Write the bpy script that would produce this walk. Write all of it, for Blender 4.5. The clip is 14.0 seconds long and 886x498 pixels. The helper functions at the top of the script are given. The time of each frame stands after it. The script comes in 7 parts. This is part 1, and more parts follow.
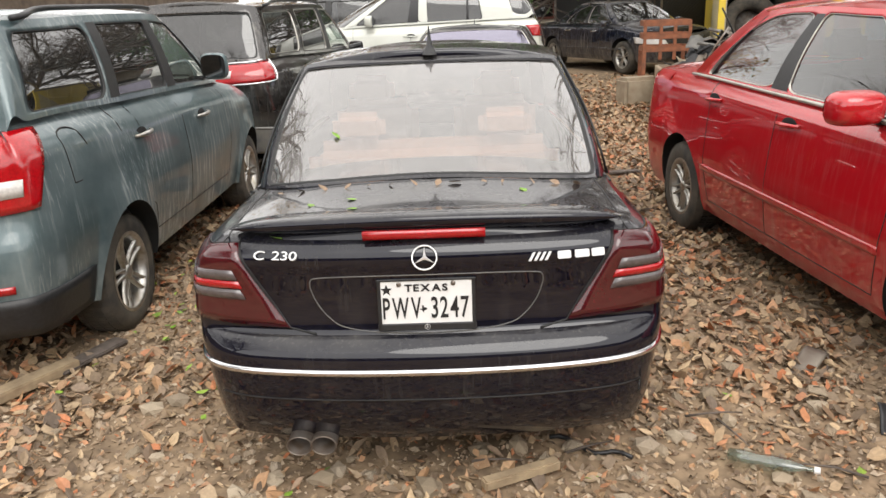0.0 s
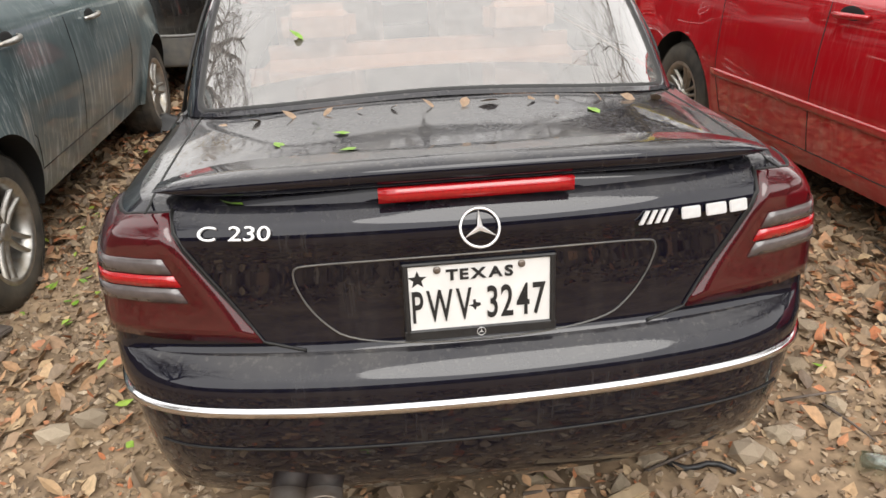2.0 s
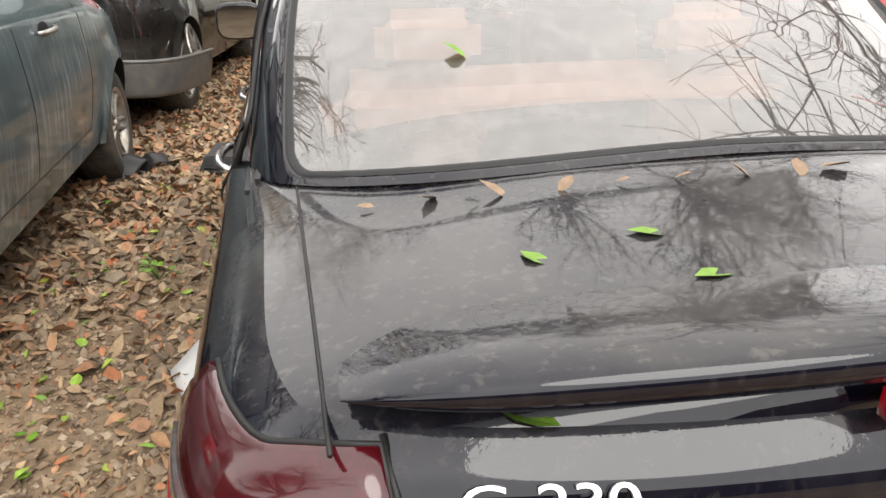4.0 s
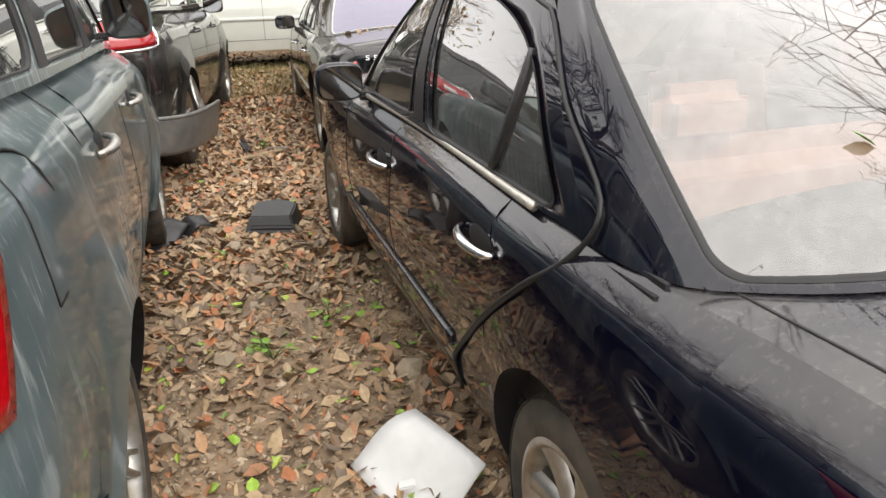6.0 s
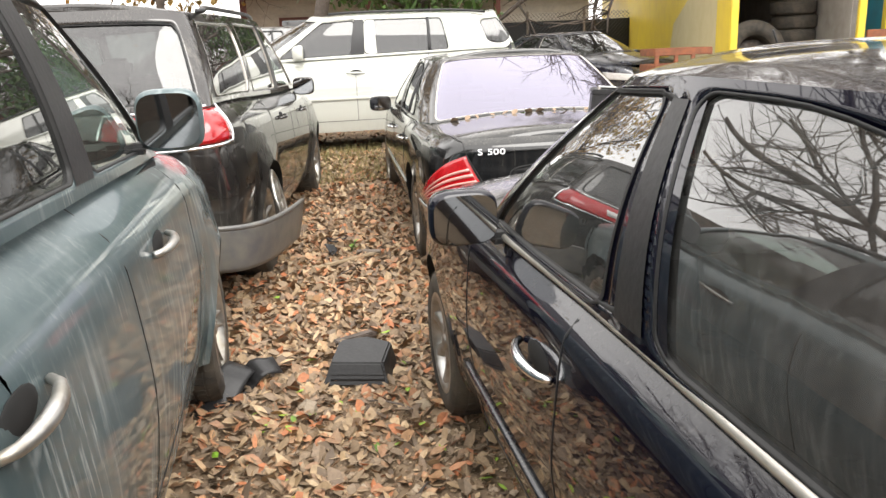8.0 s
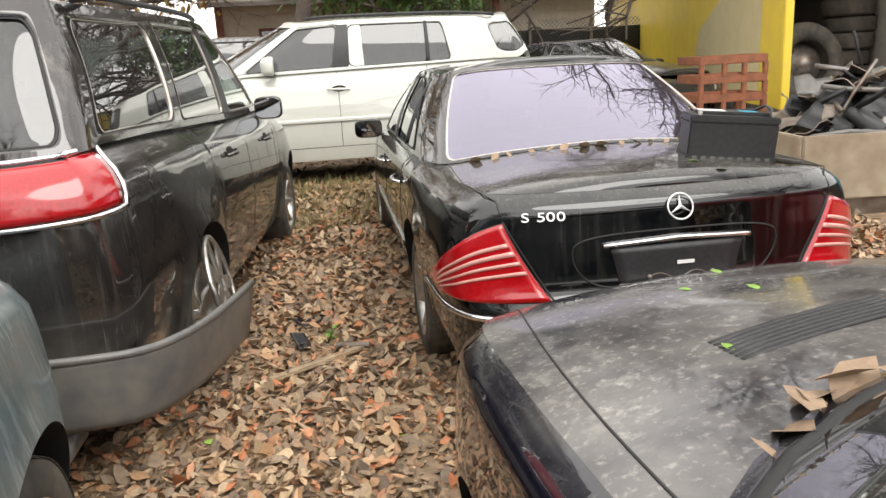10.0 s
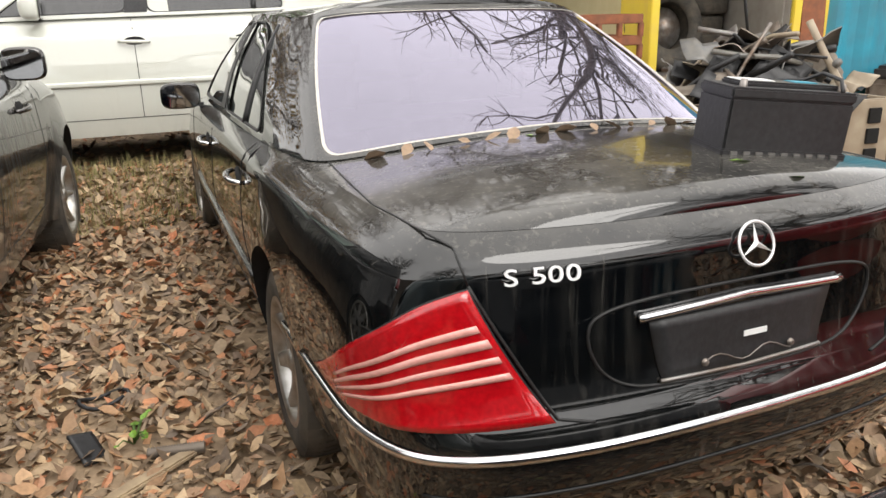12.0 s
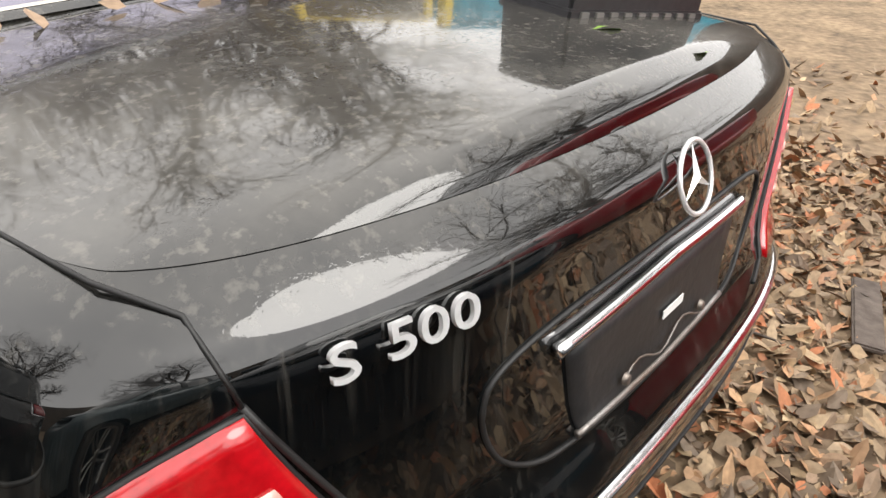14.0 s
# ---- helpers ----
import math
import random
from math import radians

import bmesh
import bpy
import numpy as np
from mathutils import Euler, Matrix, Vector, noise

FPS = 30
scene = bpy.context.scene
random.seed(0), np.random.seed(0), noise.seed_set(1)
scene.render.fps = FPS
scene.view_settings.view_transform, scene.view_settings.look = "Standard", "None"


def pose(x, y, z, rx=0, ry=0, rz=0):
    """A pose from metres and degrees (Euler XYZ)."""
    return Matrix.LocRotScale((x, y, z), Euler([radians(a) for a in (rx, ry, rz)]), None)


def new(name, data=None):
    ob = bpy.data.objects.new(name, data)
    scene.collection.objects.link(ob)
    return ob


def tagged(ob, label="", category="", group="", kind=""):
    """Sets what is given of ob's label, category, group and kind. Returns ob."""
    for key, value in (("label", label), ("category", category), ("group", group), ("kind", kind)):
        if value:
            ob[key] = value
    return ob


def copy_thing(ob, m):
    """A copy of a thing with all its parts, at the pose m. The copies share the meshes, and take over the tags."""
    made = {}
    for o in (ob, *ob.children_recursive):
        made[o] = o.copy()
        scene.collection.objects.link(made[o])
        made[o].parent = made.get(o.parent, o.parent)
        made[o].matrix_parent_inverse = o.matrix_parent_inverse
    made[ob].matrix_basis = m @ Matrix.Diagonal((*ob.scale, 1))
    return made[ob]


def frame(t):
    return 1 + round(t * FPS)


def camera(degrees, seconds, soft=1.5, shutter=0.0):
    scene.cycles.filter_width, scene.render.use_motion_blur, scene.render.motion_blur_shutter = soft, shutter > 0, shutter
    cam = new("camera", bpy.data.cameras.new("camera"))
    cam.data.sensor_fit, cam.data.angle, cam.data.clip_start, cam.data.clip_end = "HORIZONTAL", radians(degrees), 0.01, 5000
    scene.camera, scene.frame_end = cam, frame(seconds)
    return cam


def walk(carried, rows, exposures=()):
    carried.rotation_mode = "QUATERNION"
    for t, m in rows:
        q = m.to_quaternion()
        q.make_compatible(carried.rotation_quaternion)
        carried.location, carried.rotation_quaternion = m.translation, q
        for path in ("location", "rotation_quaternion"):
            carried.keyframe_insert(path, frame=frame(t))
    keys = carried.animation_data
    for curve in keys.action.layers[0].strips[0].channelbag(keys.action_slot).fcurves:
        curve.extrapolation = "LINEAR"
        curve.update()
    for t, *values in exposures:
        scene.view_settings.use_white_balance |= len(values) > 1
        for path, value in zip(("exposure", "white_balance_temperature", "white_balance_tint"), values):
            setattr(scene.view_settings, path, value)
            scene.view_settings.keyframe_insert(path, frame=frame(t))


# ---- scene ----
cam = camera(61.8, 14.0)
METRES, EYE, TILT, LEAN, TURN = 8.3, 1.68, 0.0, 0.0, 3.3
ROWS = [
    (0.0, 0.0, 0.0, 0.0, -0.71, -18.02, 2.18),
    (0.5, -0.0003, 0.0317, -0.0056, 2.77, -19.63, 1.97),
    (1.0, -0.0118, 0.057, -0.0109, 1.39, -21.0, 1.1),
    (1.5, -0.0274, 0.0793, -0.01, -4.74, -23.15, 1.46),
    (2.0, -0.0353, 0.1101, -0.0205, -7.47, -24.97, 2.09),
    (4.5, -0.1067, 0.2398, -0.0393, -12.57, -21.41, 0.19),
    (5.0, -0.1275, 0.2489, -0.0376, -9.74, -20.55, 0.32),
    (5.5, -0.1624, 0.2603, -0.035, -15.73, -20.3, 1.46),
    (6.0, -0.1826, 0.2684, -0.0262, -19.06, -20.49, 1.5),
    (6.5, -0.1816, 0.295, -0.0305, -15.7, -19.75, 1.72),
    (7.0, -0.1735, 0.3412, -0.0227, -11.87, -17.49, 2.39),
    (7.5, -0.1696, 0.374, -0.0207, -12.24, -15.82, 2.42),
    (10.0, -0.135, 0.6145, -0.0237, -13.17, -14.34, 3.12),
    (10.5, -0.1281, 0.6682, -0.0222, -17.16, -13.08, 2.58),
    (11.0, -0.1379, 0.7097, -0.0208, -22.07, -13.36, 2.43),
    (11.5, -0.1349, 0.7455, -0.0223, -26.27, -15.23, 2.56),
    (12.0, -0.1184, 0.7825, -0.0334, -27.04, -17.62, 1.24),
    (12.5, -0.1129, 0.8111, -0.0396, -30.43, -20.72, 1.28),
    (13.0, -0.1062, 0.8327, -0.0383, -37.82, -23.21, 2.88),
    (13.5, -0.0896, 0.8647, -0.0466, -42.97, -25.46, 2.14),
    (14.0, -0.0716, 0.8856, -0.0495, -54.5, -28.4, -2.22),
]
walk(cam, [(t, pose(0, 0, EYE, TILT, LEAN, TURN) @ pose(METRES * x, METRES * y, METRES * z, 90 + pitch, roll, yaw)) for t, x, y, z, yaw, pitch, roll in ROWS],
     [(0.0, 0.82), (2.0, 0.85), (4.5, 0.95), (6.0, 1.1), (7.5, 1.5), (10.0, 1.05), (12.0, 0.98), (13.0, 1.1), (14.0, 1.2)])


# ---- light ----
world = bpy.data.worlds.new("overcast")
scene.world = world
world.use_nodes = True
wn = world.node_tree.nodes
wl = world.node_tree.links
sky = wn.new("ShaderNodeTexSky")
sky.sky_type = "NISHITA"
sky.sun_disc = False
sky.sun_elevation = radians(48)
sky.sun_rotation = radians(200)
sky.air_density, sky.dust_density, sky.ozone_density = 1.0, 1.0, 1.0
grey = wn.new("ShaderNodeHueSaturation")
grey.inputs["Saturation"].default_value = 0.22
wl.new(sky.outputs["Color"], grey.inputs["Color"])
cloud = wn.new("ShaderNodeMix")
cloud.data_type = "RGBA"
cloud.inputs["Factor"].default_value = 0.85
cloud.inputs["B"].default_value = (8.6, 8.3, 8.0, 1)
wl.new(grey.outputs["Color"], cloud.inputs["A"])
wl.new(cloud.outputs["Result"], wn["Background"].inputs["Color"])
wn["Background"].inputs["Strength"].default_value = 0.15
sun = new("sun", bpy.data.lights.new("sun", "SUN"))
sun.data.energy, sun.data.angle, sun.data.color = 1.0, radians(40), (1.0, 0.97, 0.92)
sun.matrix_world = pose(0, 0, 20, 42, 0, 20)


# ---- materials ----
def mat(name, color=(0.5, 0.5, 0.5), rough=0.5, metal=0.0, coat=0.0, vary=0.15, scale=30.0, bump=0.0, color2=None, spec=0.5, island=False, big=1.5):
    """A surface with variation at two scales, and a fine bump."""
    m = bpy.data.materials.new(name)
    m.use_nodes = True
    n, k = m.node_tree.nodes, m.node_tree.links
    p = n["Principled BSDF"]
    p.inputs["Roughness"].default_value, p.inputs["Metallic"].default_value = rough, metal
    p.inputs["Coat Weight"].default_value, p.inputs["Coat Roughness"].default_value = coat, 0.04
    p.inputs["Specular IOR Level"].default_value = spec
    tc = n.new("ShaderNodeTexCoord")
    na, nb = n.new("ShaderNodeTexNoise"), n.new("ShaderNodeTexNoise")
    na.inputs["Scale"].default_value, na.inputs["Detail"].default_value = scale, 6
    nb.inputs["Scale"].default_value, nb.inputs["Detail"].default_value = big, 4
    for q in (na, nb):
        k.new(tc.outputs["Object"], q.inputs["Vector"])
    add = n.new("ShaderNodeMath")
    add.operation = "ADD"
    k.new(na.outputs["Fac"], add.inputs[0])
    k.new(nb.outputs["Fac"], add.inputs[1])
    r = n.new("ShaderNodeValToRGB")
    k.new(add.outputs[0], r.inputs["Fac"])
    # the sum runs round 1.0, so it is halved first
    half = n.new("ShaderNodeMath")
    half.operation = "MULTIPLY"
    half.inputs[1].default_value = 0.5
    k.new(add.outputs[0], half.inputs[0])
    k.new(half.outputs[0], r.inputs["Fac"])
    c2 = color2 or tuple(c * (1 - vary) for c in color)
    c1 = color if color2 else tuple(min(1, c * (1 + vary)) for c in color)
    r.color_ramp.elements[0].position, r.color_ramp.elements[1].position = 0.36, 0.64
    r.color_ramp.elements[0].color, r.color_ramp.elements[1].color = (*c2, 1), (*c1, 1)
    out = r.outputs["Color"]
    if island:
        g = n.new("ShaderNodeNewGeometry")
        hs = n.new("ShaderNodeHueSaturation")
        mr = n.new("ShaderNodeMapRange")
        mr.inputs["To Min"].default_value, mr.inputs["To Max"].default_value = 0.6, 1.35
        k.new(g.outputs["Random Per Island"], mr.inputs["Value"])
        k.new(mr.outputs[0], hs.inputs["Value"])
        k.new(out, hs.inputs["Color"])
        out = hs.outputs["Color"]
    k.new(out, p.inputs["Base Color"])
    if bump:
        b = n.new("ShaderNodeBump")
        b.inputs["Strength"].default_value, b.inputs["Distance"].default_value = bump, 0.01
        k.new(na.outputs["Fac"], b.inputs["Height"])
        k.new(b.outputs["Normal"], p.inputs["Normal"])
    return m


def car_paint(name, color, dust=(0.33, 0.31, 0.27), dirt=0.35, metal=0.3, streak=0.35, rough=0.28, low=0.5, veil=0.0, gloss=1.8):
    """Clear-coated paint under dust on the upward faces, run-off streaks on the sides and mud splashed up from the ground."""
    m = bpy.data.materials.new(name)
    m.use_nodes = True
    n, k = m.node_tree.nodes, m.node_tree.links
    p = n["Principled BSDF"]
    tc = n.new("ShaderNodeTexCoord")

    def tex(scale, detail=5, stretch=(1, 1, 1), rgh=0.6):
        mp = n.new("ShaderNodeMapping")
        mp.inputs["Scale"].default_value = stretch
        q = n.new("ShaderNodeTexNoise")
        q.inputs["Scale"].default_value, q.inputs["Detail"].default_value, q.inputs["Roughness"].default_value = scale, detail, rgh
        k.new(tc.outputs["Object"], mp.inputs["Vector"])
        k.new(mp.outputs[0], q.inputs["Vector"])
        return q.outputs["Fac"]

    def span(v, a, b, c=0.0, d=1.0):
        q = n.new("ShaderNodeMapRange")
        for key, value in (("From Min", a), ("From Max", b), ("To Min", c), ("To Max", d)):
            q.inputs[key].default_value = value
        k.new(v, q.inputs["Value"])
        return q.outputs[0]

    def op(kind, a, b):
        q = n.new("ShaderNodeMath")
        q.operation, q.use_clamp = kind, kind == "MULTIPLY"
        for i, v in enumerate((a, b)):
            if isinstance(v, (int, float)):
                q.inputs[i].default_value = v
            else:
                k.new(v, q.inputs[i])
        return q.outputs[0]

    geo = n.new("ShaderNodeNewGeometry")
    sep, pos = n.new("ShaderNodeSeparateXYZ"), n.new("ShaderNodeSeparateXYZ")
    k.new(geo.outputs["Normal"], sep.inputs[0])
    k.new(tc.outputs["Object"], pos.inputs[0])
    up = span(sep.outputs["Z"], 0.55, 0.95)
    film = op("MULTIPLY", up, op("MULTIPLY", span(tex(3, 8), 0.35, 0.7), dirt))
    spots = op("MULTIPLY", up, op("MULTIPLY", span(tex(60, 3), 0.56, 0.7), dirt * 0.7))
    runs = op("MULTIPLY", span(tex(9, 4, (3, 3, 0.16)), 0.5, 0.72), streak)
    runs = op("MULTIPLY", runs, span(tex(1.2, 2), 0.42, 0.62))
    thin = op("MULTIPLY", op("MULTIPLY", span(tex(26, 3, (3, 3, 0.07)), 0.55, 0.66), span(tex(2.1, 3), 0.45, 0.6)), streak * 0.8)
    runs = op("ADD", runs, op("MULTIPLY", thin, span(sep.outputs["Z"], 0.75, 0.4)))
    mud = op("MULTIPLY", op("MULTIPLY", span(pos.outputs["Z"], 0.75, 0.2), span(tex(5, 8), 0.3, 0.68)), low)
    total = op("ADD", op("ADD", op("ADD", film, spots), op("ADD", runs, mud)), op("MULTIPLY", span(tex(2.5, 6), 0.2, 0.6), veil))
    mix = n.new("ShaderNodeMix")
    mix.data_type = "RGBA"
    mix.inputs["A"].default_value, mix.inputs["B"].default_value = (*color, 1), (*dust, 1)
    k.new(total, mix.inputs["Factor"])
    k.new(mix.outputs["Result"], p.inputs["Base Color"])
    p.inputs["Metallic"].default_value = metal
    p.inputs["Specular IOR Level"].default_value = 0.03
    p.inputs["Coat IOR"].default_value = gloss
    k.new(span(total, 0, 0.8, rough, 0.75), p.inputs["Roughness"])
    k.new(span(total, 0, 0.6, 1.0, 0.65), p.inputs["Coat Weight"])
    k.new(span(total, 0, 0.6, 0.02, 0.14), p.inputs["Coat Roughness"])
    b = n.new("ShaderNodeBump")
    b.inputs["Strength"].default_value, b.inputs["Distance"].default_value = 0.04, 0.004
    beads = op("MULTIPLY", span(tex(130, 2), 0.56, 0.66), op("MULTIPLY", up, 0.5))
    k.new(op("ADD", tex(5, 3), beads), b.inputs["Height"])
    k.new(b.outputs["Normal"], p.inputs["Coat Normal"])
    return m


def tinted(name, tint=(0.3, 0.32, 0.32), dirt=0.1, dust=(0.45, 0.45, 0.43), film=0.02, f0=0.09, gloss=(1, 1, 1)):
    """Car glass: a tinted sheet with its mirror gloss and a film of dust."""
    m = bpy.data.materials.new(name)
    m.use_nodes = True
    n, k = m.node_tree.nodes, m.node_tree.links
    n.remove(n["Principled BSDF"])
    tr, gl, df, fr = n.new("ShaderNodeBsdfTransparent"), n.new("ShaderNodeBsdfGlossy"), n.new("ShaderNodeBsdfDiffuse"), n.new("ShaderNodeLayerWeight")
    tr.inputs["Color"].default_value = (*tint, 1)
    gl.inputs["Roughness"].default_value = 0.015
    df.inputs["Color"].default_value = (*dust, 1)
    fr.inputs["Blend"].default_value = 0.5
    pw, mg = n.new("ShaderNodeMath"), n.new("ShaderNodeMapRange")
    pw.operation = "POWER"
    pw.inputs[1].default_value = 3.5
    k.new(fr.outputs["Facing"], pw.inputs[0])
    k.new(pw.outputs[0], mg.inputs["Value"])
    mg.inputs["To Min"].default_value = f0
    gl.inputs["Color"].default_value = (*gloss, 1)
    tc, mp, no = n.new("ShaderNodeTexCoord"), n.new("ShaderNodeMapping"), n.new("ShaderNodeTexNoise")
    mp.inputs["Scale"].default_value = (4, 4, 0.8)
    no.inputs["Scale"].default_value, no.inputs["Detail"].default_value, no.inputs["Roughness"].default_value = 7, 10, 0.75
    k.new(tc.outputs["Object"], mp.inputs[0])
    k.new(mp.outputs[0], no.inputs["Vector"])
    mr = n.new("ShaderNodeMapRange")
    mr.inputs["From Min"].default_value, mr.inputs["From Max"].default_value, mr.inputs["To Min"].default_value, mr.inputs["To Max"].default_value = 0.45, 0.8, film, film + dirt
    k.new(no.outputs["Fac"], mr.inputs["Value"])
    a, b = n.new("ShaderNodeMixShader"), n.new("ShaderNodeMixShader")
    k.new(mr.outputs[0], a.inputs[0])
    k.new(tr.outputs[0], a.inputs[1])
    k.new(df.outputs[0], a.inputs[2])
    k.new(mg.outputs[0], b.inputs[0])
    k.new(a.outputs[0], b.inputs[1])
    k.new(gl.outputs[0], b.inputs[2])
    k.new(b.outputs[0], n["Material Output"].inputs["Surface"])
    return m


M = {
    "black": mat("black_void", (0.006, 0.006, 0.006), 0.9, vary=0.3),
    "seal": mat("rubber_seal", (0.012, 0.012, 0.012), 0.55, vary=0.3, bump=0.1),
    "tyre": mat("tyre_rubber", (0.035, 0.033, 0.03), 0.85, color2=(0.1, 0.085, 0.065), scale=14, bump=0.3, big=4),
    "alloy": mat("brake_dusted_alloy", (0.55, 0.54, 0.52), 0.38, 0.85, color2=(0.3, 0.27, 0.22), scale=20, big=5),
    "chrome": mat("chrome", (0.75, 0.75, 0.76), 0.13, 1.0, vary=0.1, scale=40),
    "dull": mat("dulled_bright_strip", (0.55, 0.52, 0.47), 0.35, 0.6, vary=0.15, scale=30),
    "badge": mat("bright_badge_metal", (0.8, 0.8, 0.8), 0.3, 0.55, vary=0.1, scale=60),
    "steel": mat("weathered_steel", (0.32, 0.31, 0.3), 0.45, 0.8, color2=(0.16, 0.12, 0.09), scale=14, bump=0.2),
    "plastic": mat("black_plastic", (0.018, 0.018, 0.019), 0.45, vary=0.4, scale=60, bump=0.1),
    "greyplastic": mat("grey_plastic", (0.09, 0.092, 0.095), 0.4, color2=(0.16, 0.15, 0.13), scale=12, bump=0.1, coat=0.2),
    "seat": mat("grey_upholstery", (0.10, 0.095, 0.09), 0.8, vary=0.3, bump=0.3),
    "tanseat": mat("tan_upholstery", (0.5, 0.3, 0.2), 0.7, vary=0.2, bump=0.2),
    "red": mat("red_lens", (0.4, 0.004, 0.008), 0.12, coat=0.8, vary=0.25, scale=90, spec=0.6),
    "darkred": mat("smoked_red_lens", (0.06, 0.003, 0.006), 0.14, coat=0.8, vary=0.3, scale=90),
    "clear": mat("clear_lens", (0.62, 0.6, 0.58), 0.15, coat=0.6, vary=0.2, scale=60),
    "smoke": mat("smoked_clear_lens", (0.1, 0.085, 0.085), 0.14, coat=0.6, vary=0.2, scale=60),
    "pinkclear": mat("clear_band_in_red_lens", (0.62, 0.3, 0.26), 0.15, coat=0.6, vary=0.12, scale=60),
    "white": mat("white_plate", (0.75, 0.75, 0.74), 0.4, vary=0.06, scale=20),
    "ink": mat("plate_ink", (0.015, 0.015, 0.016), 0.5),
    "mirror": mat("mirror_glass", (0.3, 0.31, 0.32), 0.03, 1.0, vary=0.03),
}


# ---- mesh helpers ----
def link_mesh(name, verts, faces, material, parent=None, label="", smooth=True, normals=None):
    me = bpy.data.meshes.new(name)
    me.from_pydata([tuple(v) for v in verts], [], faces)
    me.validate()
    me.materials.append(material)
    if smooth:
        me.shade_smooth()
    if normals:
        own = [v.normal.copy() for v in me.vertices]
        me.normals_split_custom_set_from_vertices([tuple(a.lerp(b, 1.0)) if b else tuple(a) for a, b in zip(own, normals)])
    ob = new(name, me)
    if parent:
        ob.parent = parent
    if label:
        ob["label"] = label
    return ob


def part(name, bm, material, parent=None, label="", smooth=False, m=None):
    me = bpy.data.meshes.new(name)
    bm.to_mesh(me)
    bm.free()
    me.materials.append(material)
    if smooth:
        me.shade_smooth()
    ob = new(name, me)
    if parent:
        ob.parent = parent
    if m:
        ob.matrix_basis = m
    if label:
        ob["label"] = label
    return ob


def box_bm(sx, sy, sz, bevel=0.01, seg=2, at=(0, 0, 0), bm=None, rot=None):
    """A bevelled block, centred on at."""
    one = bmesh.new()
    bmesh.ops.create_cube(one, size=1)
    for v in one.verts:
        v.co = Vector((v.co.x * sx, v.co.y * sy, v.co.z * sz))
    if bevel:
        bmesh.ops.bevel(one, geom=one.edges[:], offset=min(bevel, 0.45 * min(sx, sy, sz)), segments=seg, affect="EDGES")
    if rot:
        bmesh.ops.transform(one, matrix=pose(0, 0, 0, *rot), verts=one.verts)
    bmesh.ops.translate(one, vec=at, verts=one.verts)
    if bm is None:
        return one
    tmp = bpy.data.meshes.new("tmp")
    one.to_mesh(tmp)
    one.free()
    bm.from_mesh(tmp)
    bpy.data.meshes.remove(tmp)
    return bm


def revolve(profile, n=40, axis="x"):
    """Verts and faces of a closed-round body: profile rows (along the axis, radius)."""
    vs, fs, k = [], [], len(profile)
    for i in range(n):
        a = 2 * math.pi * i / n
        for h, r in profile:
            c, s = r * math.cos(a), r * math.sin(a)
            vs.append((h, c, s) if axis == "x" else (c, s, h))
    for i in range(n):
        j = (i + 1) % n
        for q in range(k - 1):
            fs.append((i * k + q, j * k + q, j * k + q + 1, i * k + q + 1))
    return vs, fs


def tube(points, r, n=6, closed=False):
    """Verts and faces of a round bar along points; r may be a list."""
    pts = [Vector(p) for p in points]
    vs, fs, c = [], [], len(pts)
    up = Vector((0.13, 0.21, 0.97))
    for i, p in enumerate(pts):
        a = pts[(i - 1) % c] if closed or i else pts[0]
        b = pts[(i + 1) % c] if closed or i < c - 1 else pts[-1]
        d = (b - a).normalized()
        s = d.cross(up)
        if s.length < 0.05:
            s = d.cross(Vector((1, 0, 0)))
        s.normalize()
        w = s.cross(d)
        rr = r[i] if isinstance(r, (list, tuple)) else r
        for q in range(n):
            t = 2 * math.pi * q / n
            vs.append(p + rr * (math.cos(t) * s + math.sin(t) * w))
    for i in range(c if closed else c - 1):
        j = (i + 1) % c
        for q in range(n):
            fs.append((i * n + q, i * n + (q + 1) % n, j * n + (q + 1) % n, j * n + q))
    if not closed:
        fs += [tuple(range(n - 1, -1, -1)), tuple(range((c - 1) * n, c * n))]
    return vs, fs


def fair(v, rows):
    """A smooth curve through rows of (position, value)."""
    xs, ys = [r[0] for r in rows], [r[1] for r in rows]
    if v <= xs[0]:
        return ys[0]
    if v >= xs[-1]:
        return ys[-1]
    i = max(q for q in range(len(xs) - 1) if xs[q] <= v)
    d = [(ys[q + 1] - ys[q]) / (xs[q + 1] - xs[q]) for q in range(len(xs) - 1)]

    def slope(q):
        if q == 0:
            return d[0]
        if q == len(xs) - 1:
            return d[-1]
        return 0 if d[q - 1] * d[q] <= 0 else 2 * d[q - 1] * d[q] / (d[q - 1] + d[q])

    h = xs[i + 1] - xs[i]
    t = (v - xs[i]) / h
    return ys[i] * (1 + 2 * t) * (1 - t) ** 2 + slope(i) * h * t * (1 - t) ** 2 + ys[i + 1] * t * t * (3 - 2 * t) + slope(i + 1) * h * t * t * (t - 1)


def catmull(pts, f):
    """The point at index f of a smooth line through pts."""
    i = min(int(f), len(pts) - 2)
    t = f - i
    p = [Vector(pts[min(max(q, 0), len(pts) - 1)]) for q in (i - 1, i, i + 1, i + 2)]
    if i == 0:
        p[0] = Vector((-p[2].x, *p[2][1:]))
    if i == len(pts) - 2:
        p[3] = Vector((-p[1].x, *p[1][1:]))
    return 0.5 * (2 * p[1] + (p[2] - p[0]) * t + (2 * p[0] - 5 * p[1] + 4 * p[2] - p[3]) * t * t + (3 * p[1] - p[0] - 3 * p[2] + p[3]) * t ** 3)


